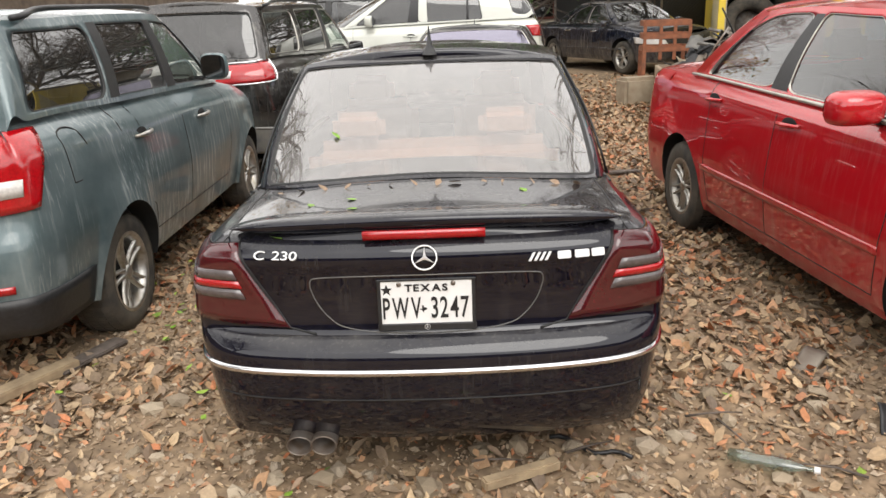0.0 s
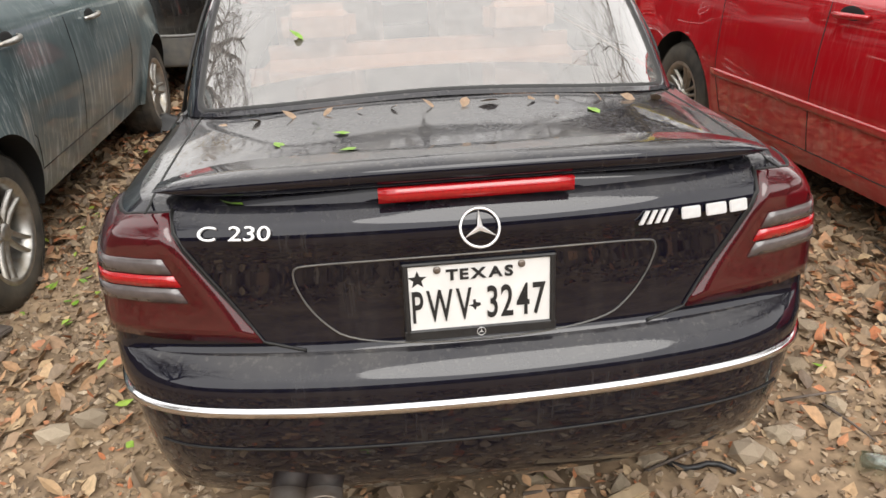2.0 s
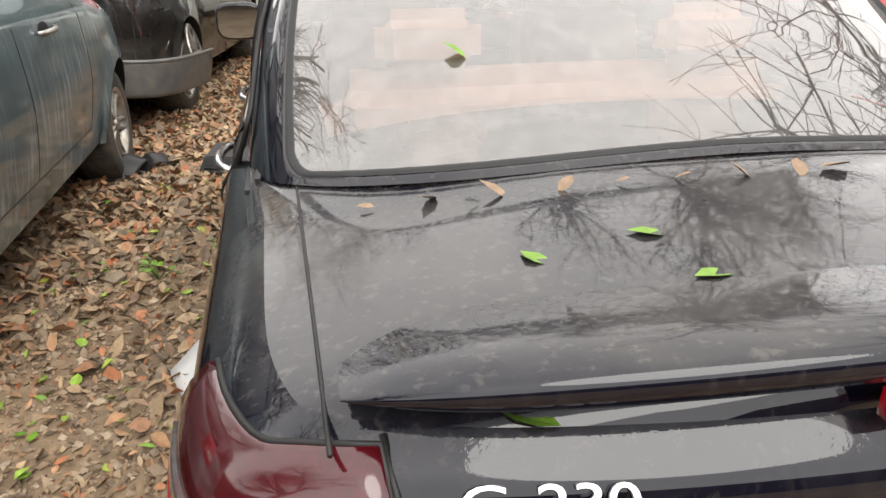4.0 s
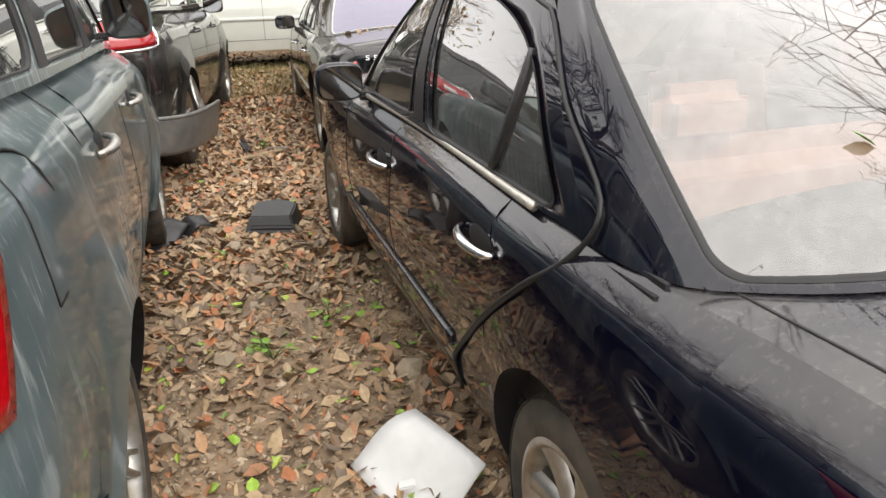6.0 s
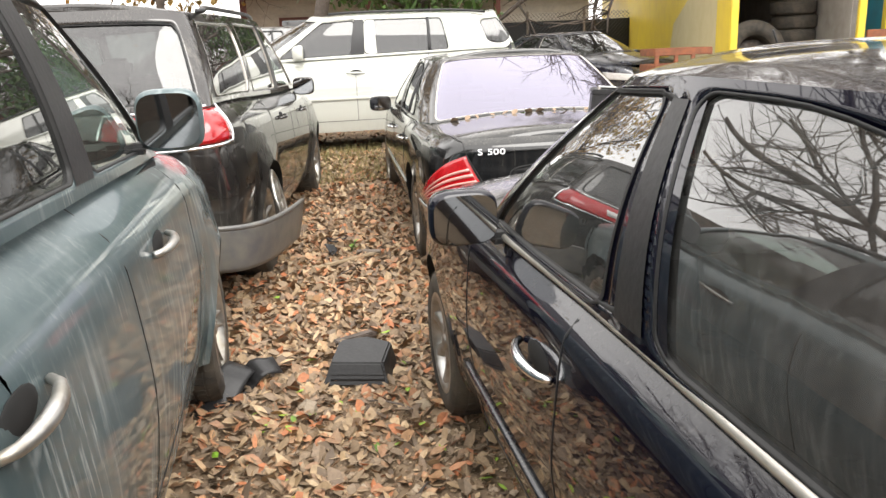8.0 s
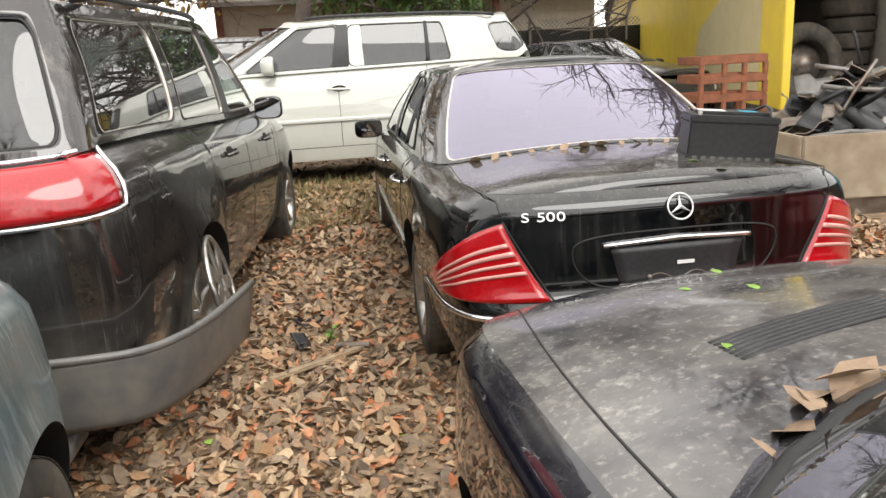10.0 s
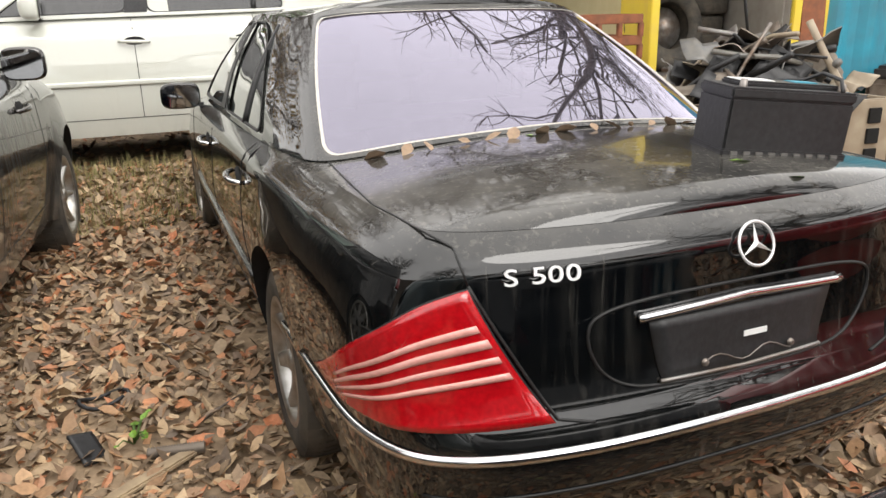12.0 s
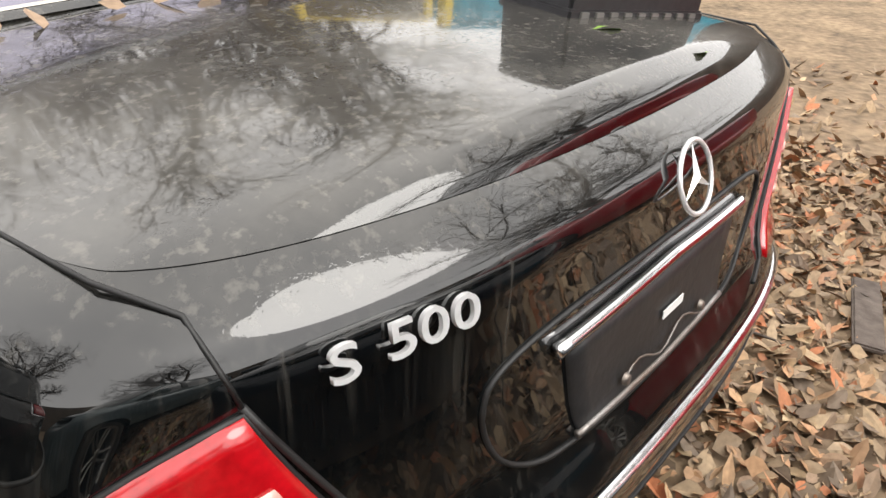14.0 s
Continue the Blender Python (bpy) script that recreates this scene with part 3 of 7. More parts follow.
    # roof
    def roof(a, b):
        u = N * a
        p = loop(rf, u)
        k = 2 * b - 1
        lift = c["roof_crown"] * min(1, p.x / 0.5)
        return Vector((p.x * k, p.y, p.z + lift * (1 - abs(k) ** 2.6) ** 0.8 if abs(k) < 1 else p.z))
    vs, fs = sheet(roof, 72, 24)
    link_mesh("roof_panel", vs, fs, paint, car)
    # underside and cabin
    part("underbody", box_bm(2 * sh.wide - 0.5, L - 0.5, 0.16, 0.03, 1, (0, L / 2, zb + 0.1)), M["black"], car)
    bw = min(gb[5][0], gb[6][0])
    floor_z = zb + 0.2
    part("cabin_floor", box_bm(2 * bw - 0.02, gb[7][1] - gb[3][1] + 0.5, 0.05, 0.01, 1, (0, (gb[7][1] + gb[3][1]) / 2 + 0.1, floor_z)), M["black"], car)
    for sg in (1, -1):
        part("door_lining", box_bm(0.05, gb[7][1] - gb[3][1] + 0.2, c["top"][3][1] - floor_z, 0.02, 2, (sg * (bw - 0.04), (gb[7][1] + gb[3][1]) / 2, (floor_z + c["top"][3][1]) / 2 - 0.01)), M["plastic"], car)
    belt = sh.top(gb[6][1])
    part("dashboard", box_bm(2 * bw - 0.1, 0.45, 0.3, 0.1, 4, (0, gb[7][1] - 0.02, belt - 0.12)), M["plastic"], car)
    sm = c.get("seat_mat", M["seat"])
    yf = gb[6][1] + 0.02
    for sg in (1, -1):
        part("front_seat", box_bm(0.5, 0.16, 0.66, 0.07, 3, (sg * 0.36, yf, belt - 0.13), None, (-14, 0, 0)) , sm, car).matrix_basis = Matrix()
        part("headrest", box_bm(0.26, 0.1, 0.17, 0.045, 3, (sg * 0.36, yf - 0.2, belt + 0.27)), sm, car)
        part("seat_cushion", box_bm(0.5, 0.5, 0.16, 0.06, 3, (sg * 0.36, yf + 0.3, belt - 0.47)), sm, car)
    yr = gb[4][1] + c.get("bench", 0.15)
    part("rear_bench", box_bm(1.26, 0.2, 0.62, 0.08, 3, (0, yr, belt - 0.22)), sm, car)
    for x in (-0.36, 0.36):
        part("headrest", box_bm(0.26, 0.1, 0.15, 0.04, 3, (x, yr - 0.04, belt + 0.16)), sm, car)
    sx = -0.36
    vs, fs = tube([(sx + 0.185 * math.cos(a * math.pi / 12), gb[7][1] - 0.38 + 0.06 * math.sin(a * math.pi / 12), belt + 0.0 + 0.17 * math.sin(a * math.pi / 12)) for a in range(24)], 0.016, 6, True)
    link_mesh("steering_wheel", vs, fs, M["plastic"], car)
    # wheels
    for ax in axles:
        for sg in (1, -1):
            x = sg * (sh.wide - c["wheel_w"] / 2 - c.get("wheel_in", 0.03))
            wheel(car, x, ax, R, c["rim_r"], c["wheel_w"], c["spokes"], c["spoke_style"], sg, c.get("sink", 0.015), random.uniform(0, 70), c.get("rim_mat"))
    # side seams and handles
    belt_at = lambda y: sh.top(y) - 0.004
    for sg in (1, -1):
        d0, d1, d2 = c["doors"]
        zs = zb + c.get("sill", 0.1)
        for pts in c.get("side_seams") or ([(d0 + 0.0, belt_at(d0)), (d0 + 0.03, 0.75), (axles[0] + arch + 0.06, zb + 0.3), (axles[0] + arch + 0.1, zs)], [(d1, belt_at(d1)), (d1, zs)], [(d2 + 0.03, belt_at(d2)), (d2 + 0.02, 0.7), (d2 - 0.04, zs)], [(axles[0] + arch + 0.1, zs), (d2 - 0.04, zs)]):
            seam(car, sh, pts, sign=sg)
        for hy, hz in c["handles"]:
            handle(car, sh, hy, hz, sg, c.get("handle_mat", M["chrome"]), paint)
        if c.get("rub_z"):
            rz, ra, rb = c["rub_z"]
            vs, fs = slab(lambda a, b, o: sh.side(ra + (rb - ra) * a, rz - 0.02 + 0.04 * b, sg, o), 40, 3, 0.012)
            link_mesh("rub_strip", vs, fs, c.get("rub_mat", paint), car)
        if c.get("waist_trim"):
            ya, yb = c["waist_trim"]
            vs, fs = tube([edge_at(ya + (yb - ya) * i / 20, 0) * 1 if sg > 0 else Vector((-edge_at(ya + (yb - ya) * i / 20, 0).x, ya + (yb - ya) * i / 20, edge_at(ya + (yb - ya) * i / 20, 0).z)) for i in range(21)], 0.012, 8)
            vs = [Vector((v[0] + sg * 0.014, v[1], v[2] + 0.014)) for v in vs]
            link_mesh("waist_trim", vs, fs, M["dull"], car, "dulled bright metal strip under the windows")
        my, mz, mo = c["mirror"]
        door_mirror(car, sg, abs(edge_at(my, 0).x) - 0.03, my, mz, c.get("mirror_mat", paint), mo)
    sh.deck = deck
    return car, sh, G


def handle(car, sh, y, z, sg, material, paint):
    """A grab handle over a near-black lens that carries its recess's shade as colour."""
    p = sh.side(y, z, sg)
    bm = bmesh.new()
    bmesh.ops.create_uvsphere(bm, u_segments=16, v_segments=8, radius=1)
    for v in bm.verts:
        v.co = Vector((v.co.x * 0.006, v.co.y * 0.085, v.co.z * 0.042)) + p + Vector((-sg * 0.002, -0.005, -0.004))
    h = part("recess_shade", bm, M["black"], car, smooth=True)
    pts = []
    for i in range(11):
        t = i / 10
        pts.append(p + Vector((sg * (0.006 + 0.036 * math.sin(math.pi * t) ** 0.5), (t - 0.5) * 0.23, -0.004 + 0.008 * t)))
    vs, fs = tube(pts, [0.009 + 0.005 * math.sin(math.pi * i / 10) for i in range(11)], 10)
    link_mesh("door_handle", vs, fs, material, car)
    return h


def door_mirror(car, sg, x, y, z, material, mo):
    w, h, d = mo
    arm = part("mirror_arm", box_bm(0.14, 0.07, 0.035, 0.015, 2, (sg * (x + 0.02), y, z - 0.005)), M["plastic"], car)
    bm = bmesh.new()
    bmesh.ops.create_uvsphere(bm, u_segments=20, v_segments=14, radius=1)
    for v in bm.verts:
        a, b, c = v.co
        f = lambda q, e: math.copysign(abs(q) ** e, q)
        yy = f(b, 0.8) * d
        if yy < 0:
            yy *= 0.3
        v.co = Vector((sg * (x + 0.06 + w / 2) + f(a, 0.55) * w / 2, y + yy, z + h / 2 - 0.02 + f(c, 0.55) * h / 2))
    sh = part("mirror_housing", bm, material, car, smooth=True)
    bm = bmesh.new()
    bmesh.ops.create_circle(bm, cap_ends=True, segments=28, radius=1)
    for v in bm.verts:
        f = lambda q, e: math.copysign(abs(q) ** e, q)
        v.co = Vector((sg * (x + 0.06 + w / 2) + f(v.co.x, 0.55) * w * 0.45, y - d * 0.3 - 0.002, z + h / 2 - 0.02 + f(v.co.y, 0.55) * h * 0.43))
    part("mirror_glass", bm, M["mirror"], sh)


def lamp(car, sh, name, corners, material, thick=0.012, n=(14, 8), label="", bands=(), curve=0.0):
    """A lamp lens lying on the skin between four corners of (u, z), with bands of another colour (from, to, material) in it."""
    q = quad_map(corners)
    bow = lambda a, b: (q(a, b)[0], q(a, b)[1] + curve * math.sin(math.pi * a) * b)
    f = lambda a, b, o: sh.point(*bow(a, b), o)
    vs, fs = slab(f, n[0], n[1], thick)
    lens = link_mesh(name, vs, fs, material, car, label)
    for b0, b1, a0, a1, bm_ in bands:
        vs, fs = slab(lambda a, b, o: f(a0 + (a1 - a0) * a, b0 + (b1 - b0) * b, o), n[0], 2, thick + 0.004)
        link_mesh("lens_band", vs, fs, bm_, lens)
    vs, fs = [], []
    ring = [(i / 12, 0) for i in range(12)] + [(1, i / 8) for i in range(8)] + [(1 - i / 12, 1) for i in range(12)] + [(0, 1 - i / 8) for i in range(8)]
    vs, fs = tube([f(a, b, 0.001) for a, b in ring], 0.004, 5, True)
    link_mesh("lens_gap", vs, fs, M["seal"], lens)
    return lens


def lettering(car, text, size, m, material, label="", depth=0.003, width=1.0, name="letter", bold=0.0, gap=0.12):
    """Raised letters in the xz plane of m, each one a mesh of its own, centred."""
    made, x = [], 0.0
    for ch in text:
        if ch == " ":
            x += 0.34 * size * width
            continue
        cu = bpy.data.curves.new(name, "FONT")
        cu.body, cu.size, cu.extrude, cu.align_y, cu.offset, cu.resolution_u = ch, size, depth, "CENTER", bold, 4
        tmp = bpy.data.objects.new("tmp", cu)
        scene.collection.objects.link(tmp)
        bpy.context.view_layer.update()
        me = bpy.data.meshes.new_from_object(tmp.evaluated_get(bpy.context.evaluated_depsgraph_get()))
        bpy.data.objects.remove(tmp)
        me.materials.clear()
        me.materials.append(material)
        lo, hi = min(v.co.x for v in me.vertices), max(v.co.x for v in me.vertices)
        made.append((me, x - lo * width))
        x += (hi - lo) * width + gap * size
    for me, off in made:
        ob = new(name, me)
        ob.parent = car
        ob.matrix_basis = m @ pose(off - (x - gap * size) / 2, 0, 0, 90) @ Matrix.Diagonal((width, 1, 1, 1))
        if label:
            ob["label"] = label


def star_badge(car, m, r, name="badge"):
    """A ring with three tapering rays."""
    root = new(name)
    root.parent = car
    root.matrix_basis = m
    vs, fs = tube([(r * math.cos(i * math.pi / 20), 0, r * math.sin(i * math.pi / 20)) for i in range(40)], r * 0.075, 6, True)
    link_mesh("ring", vs, fs, M["badge"], root)
    for i in range(3):
        a = math.pi / 2 + i * 2 * math.pi / 3
        d, s = Vector((math.cos(a), 0, math.sin(a))), Vector((-math.sin(a), 0, math.cos(a)))
        b = r * 0.15
        link_mesh("ray", [d * r * 0.98, s * b, -s * b, Vector((0, -r * 0.14, 0)), Vector((0, r * 0.02, 0))], [(0, 1, 3), (0, 3, 2), (1, 0, 4), (0, 2, 4), (1, 4, 2, 3)], M["badge"], root, smooth=False)
    return root


SIDE = [(0.2, 0.09), (0.32, 0.04), (0.5, 0.012), (0.62, 0.0), (0.8, 0.012), (0.95, 0.03), (1.1, 0.05)]
NOSE = [(0.2, 0.12), (0.35, 0.02), (0.5, 0.0), (0.6, 0.03), (0.75, 0.12), (0.9, 0.3)]

navy = car_paint("navy_paint", (0.002, 0.0025, 0.009), dirt=0.2, streak=0.05, low=0.04, metal=0.1, gloss=1.55)
black_paint = car_paint("black_paint", (0.002, 0.0026, 0.003), dirt=0.3, streak=0.1, low=0.05, metal=0.1, gloss=1.7)
green_paint = car_paint("grey_green_paint", (0.055, 0.09, 0.1), dust=(0.36, 0.4, 0.4), dirt=0.4, streak=0.8, metal=0.3, low=0.4, veil=0.26, gloss=1.5)
brown_paint = car_paint("brown_black_paint", (0.016, 0.014, 0.014), dirt=0.3, streak=0.3, veil=0.05, metal=0.4, low=0.6)
white_paint = car_paint("cream_white_paint", (0.6, 0.61, 0.55), dust=(0.4, 0.38, 0.33), dirt=0.3, metal=0.0, streak=0.1, low=0.2)
red_paint = car_paint("red_paint", (0.45, 0.008, 0.014), dirt=0.22, metal=0.15, streak=0.12, low=0.3)
blue_paint = car_paint("dark_blue_paint", (0.008, 0.011, 0.024), dirt=0.4, low=0.3)
grey_paint = car_paint("dark_grey_paint", (0.03, 0.032, 0.034), dirt=0.4, low=0.3)
dark_glass = tinted("dark_tint", (0.06, 0.065, 0.065))
mid_glass = tinted("mid_tint", (0.3, 0.33, 0.33))
side_glass = tinted("grey_side_tint", (0.14, 0.15, 0.15), 0.12, film=0.06, f0=0.13)
clear_glass = tinted("light_glass", (0.62, 0.7, 0.66), 0.14)
haze_glass = tinted("hazed_rear_glass", (0.5, 0.46, 0.44), 0.22, (0.6, 0.57, 0.54), film=0.12, f0=0.18)
lilac_glass = tinted("purple_tint_film", (0.1, 0.08, 0.13), 0.1, (0.5, 0.48, 0.6), film=0.05, f0=0.24, gloss=(0.82, 0.79, 0.96))

SEDAN_WINDOWS = [
    ("rear_window", -2.14, 2.14, 0.025, 0.95, 0.07, -2.3, 2.3, False, "rear"),
    ("rear_door_window", 4.05, 5.92, 0.05, 0.93, 0.15, 3.6, 6.0, True, "side"),
    ("front_door_window", 6.08, 7.15, 0.05, 0.93, 0.07, 6.0, 7.3, True, "side"),
    ("windscreen", 7.9, 14.1, 0.06, 0.94, 0.08, 7.7, 14.3, False, "front"),
]
C_WINDOWS = [
    SEDAN_WINDOWS[0],
    ("rear_door_window", 3.87, 5.8, 0.03, 0.96, 0.15, 3.5, 6.0, True, "side"),
    ("front_door_window", 6.12, 7.15, 0.03, 0.95, 0.06, 6.0, 7.3, True, "side"),
    SEDAN_WINDOWS[3],
]
SUV_WINDOWS = [
    ("rear_window", -1.85, 1.85, 0.06, 0.86, 0.08, -2.05, 2.05, False, "rear"),
    ("quarter_window", 2.95, 4.85, 0.07, 0.88, 0.07, 2.6, 4.95, True, "back"),
    ("rear_door_window", 5.05, 5.92, 0.07, 0.9, 0.04, 4.95, 6.0, True, "side"),
    ("front_door_window", 6.08, 7.15, 0.07, 0.9, 0.05, 6.0, 7.35, True, "front"),
    ("windscreen", 7.95, 14.05, 0.06, 0.94, 0.08, 7.75, 14.25, False, "front"),
]


def along(spec, rows):
    """Moves a car's stations along its length by rows of (from, to)."""
    g = lambda y: y if y <= rows[0][0] else float(np.interp(y, [r[0] for r in rows], [r[1] for r in rows]))
    spec["plan"], spec["base"], spec["roof"] = ([(r[0], g(r[1]), *r[2:]) for r in spec[key]] for key in ("plan", "base", "roof"))
    spec["top"], spec["crown"] = ([(g(r[0]), r[1]) for r in spec[key]] for key in ("top", "crown"))
    spec["axles"] = tuple(g(y) for y in spec["axles"])


def raised(spec, belt, roof):
    """Lifts the shoulder line and the roof."""
    spec["top"] = [(y, z + belt) for y, z in spec["top"]]
    spec["roof"] = [(x, y, z + roof) for x, y, z in spec["roof"]]
    spec["rear"] = [(z + (belt if z > 0.7 else 0), d) for z, d in spec["rear"]]


def stretch(rows, fx, fy, dy=0.0):
    return [(r[0] * fx, r[1] * fy + dy, *r[2:]) for r in rows]


C_SEDAN = dict(
    suv=False, arch={"rear_door_window": (0.7, 0.75)}, round=0.08, bottom=0.23, bumper_z=0.665,
    plan=[(0, 0), (0.42, 0.02), (0.71, 0.085), (0.83, 0.23), (0.86, 0.55), (0.868, 1.3), (0.868, 2.2), (0.864, 3.2), (0.845, 3.8), (0.78, 4.2), (0.6, 4.42), (0.34, 4.5), (0, 4.53)],
    top=[(0, 0.965), (0.5, 0.965), (1.0, 0.955), (2.2, 0.975), (3.2, 0.955), (3.6, 0.93), (4.1, 0.87), (4.4, 0.79), (4.53, 0.72)],
    crown=[(0, 0.05), (0.6, 0.075), (1.0, 0.08), (3.2, 0.1), (3.8, 0.09), (4.53, 0.02)],
    side=SIDE, nose=NOSE,
    rear=[(0.2, 0.12), (0.3, 0.05), (0.4, 0.015), (0.5, 0.0), (0.6, 0.0), (0.64, 0.015), (0.665, 0.11), (0.75, 0.12), (0.86, 0.1), (0.95, 0.07), (1.02, 0.07)],
    base=[(0, 0.62), (0.42, 0.645), (0.625, 0.79), (0.74, 0.95), (0.79, 1.25), (0.8, 1.75), (0.805, 2.22), (0.79, 3.05), (0.7, 3.3), (0.38, 3.44), (0, 3.48)],
    roof=[(0, 1.42, 1.385), (0.35, 1.43, 1.38), (0.5, 1.48, 1.365), (0.555, 1.56, 1.35), (0.585, 1.7, 1.35), (0.6, 1.98, 1.36), (0.605, 2.25, 1.365), (0.58, 2.5, 1.355), (0.5, 2.6, 1.36), (0.3, 2.68, 1.375), (0, 2.7, 1.385)],
    roof_crown=0.045, bulge=0.03, windows=SEDAN_WINDOWS, pillars=[(2.3, 3.6), (7.3, 7.7)], black_b=[6.0], divider=(4.75, 4.3, 0.88),
    axles=(1.06, 3.78), wheel_r=0.31, rim_r=0.21, wheel_w=0.205, spokes=7, spoke_style="wide",
    doors=(1.42, 2.27, 3.2), handles=[(1.5, 0.83), (2.42, 0.82)], mirror=(3.06, 0.97, (0.2, 0.14, 0.09)), waist_trim=(1.5, 3.1),
    rub_z=(0.52, 1.5, 3.3), tints={"rear": haze_glass, "side": side_glass, "front": mid_glass}, seat_mat=M["tanseat"],
)
S_SEDAN = dict(C_SEDAN)
S_SEDAN.update(
    bumper_z=0.57, wheel_r=0.325, rim_r=0.215, wheel_w=0.225, axles=(1.13, 4.15), handle_mat=M["chrome"],
    plan=[(0, 0), (0.45, 0.02), (0.74, 0.1), (0.87, 0.27), (0.91, 0.6), (0.928, 1.4), (0.932, 2.4), (0.928, 3.5), (0.9, 4.2), (0.83, 4.65), (0.64, 4.91), (0.36, 5.02), (0, 5.04)],
    round=0.07, top=[(0, 0.945), (0.5, 0.95), (1.0, 0.95), (2.2, 0.95), (3.6, 0.93), (4.0, 0.89), (4.6, 0.8), (4.9, 0.7), (5.04, 0.62)],
    crown=[(0, 0.045), (0.6, 0.07), (1.0, 0.08), (3.6, 0.1), (4.2, 0.09), (5.04, 0.02)],
    rear=[(0.2, 0.12), (0.3, 0.05), (0.4, 0.01), (0.47, 0.0), (0.51, 0.004), (0.55, 0.022), (0.59, 0.045), (0.65, 0.06), (0.8, 0.065), (0.9, 0.06), (0.98, 0.08)],
    base=[(0, 0.88), (0.46, 0.9), (0.72, 1.0), (0.8, 1.2), (0.84, 1.55), (0.855, 2.05), (0.86, 2.5), (0.845, 3.45), (0.75, 3.72), (0.4, 3.88), (0, 3.92)],
    roof=[(0, 1.7, 1.39), (0.38, 1.71, 1.385), (0.54, 1.75, 1.37), (0.59, 1.85, 1.355), (0.62, 2.0, 1.355), (0.635, 2.25, 1.365), (0.64, 2.55, 1.37), (0.615, 2.85, 1.36), (0.53, 2.96, 1.365), (0.3, 3.04, 1.38), (0, 3.06, 1.39)],
    doors=(1.62, 2.6, 3.65), handles=[(1.72, 0.83), (2.78, 0.82)], mirror=(3.45, 0.93, (0.22, 0.15, 0.1)), waist_trim=None, rub_z=(0.47, 1.55, 3.75),
    tints={"rear": lilac_glass, "side": dark_glass, "front": mid_glass}, chrome_rear=True, seat_mat=M["seat"], spoke_style="wide",
)
R_SEDAN = dict(C_SEDAN)
R_SEDAN.update(
    bumper_z=0.6, wheel_r=0.335, rim_r=0.21, wheel_w=0.225, axles=(1.14, 3.95), spokes=6, spoke_style="twin",
    plan=stretch(S_SEDAN["plan"], 0.995, 1.01), top=[(0, 0.96), (0.6, 0.98), (1.2, 0.98), (2.4, 0.96), (3.5, 0.93), (4.0, 0.88), (4.6, 0.78), (5.0, 0.66), (5.09, 0.62)],
    crown=S_SEDAN["crown"], rear=S_SEDAN["rear"],
    base=[(0, 0.72), (0.46, 0.75), (0.7, 0.88), (0.77, 1.05), (0.82, 1.3), (0.84, 1.5), (0.845, 2.35), (0.82, 3.45), (0.74, 3.7), (0.4, 3.86), (0, 3.9)],
    roof=[(0, 1.45, 1.42), (0.38, 1.46, 1.415), (0.53, 1.52, 1.4), (0.58, 1.6, 1.385), (0.6, 1.72, 1.385), (0.62, 1.95, 1.4), (0.63, 2.4, 1.41), (0.6, 2.8, 1.395), (0.52, 2.92, 1.4), (0.3, 3.0, 1.415), (0, 3.02, 1.42)],
    doors=(1.55, 2.45, 3.5), handles=[(1.62, 0.87), (2.66, 0.85)], mirror=(3.28, 0.97, (0.26, 0.16, 0.11)), rub_z=(0.56, 1.55, 3.5),
    tints={"rear": mid_glass, "side": mid_glass, "front": mid_glass}, seat_mat=M["seat"], handle_mat=red_paint, waist_trim=(1.1, 3.45), chrome_side=True,
)
P_SEDAN = dict(S_SEDAN)
P_SEDAN.update(tints={"rear": mid_glass, "side": dark_glass, "front": clear_glass}, plan=stretch(S_SEDAN["plan"], 0.97, 0.95), base=stretch(S_SEDAN["base"], 0.97, 0.95), roof=stretch(S_SEDAN["roof"], 0.97, 0.95), axles=(1.05, 3.8), spokes=5, spoke_style="twin", chrome_side=True,
               doors=(1.55, 2.45, 3.45), mirror=(3.25, 0.93, (0.2, 0.13, 0.09)))

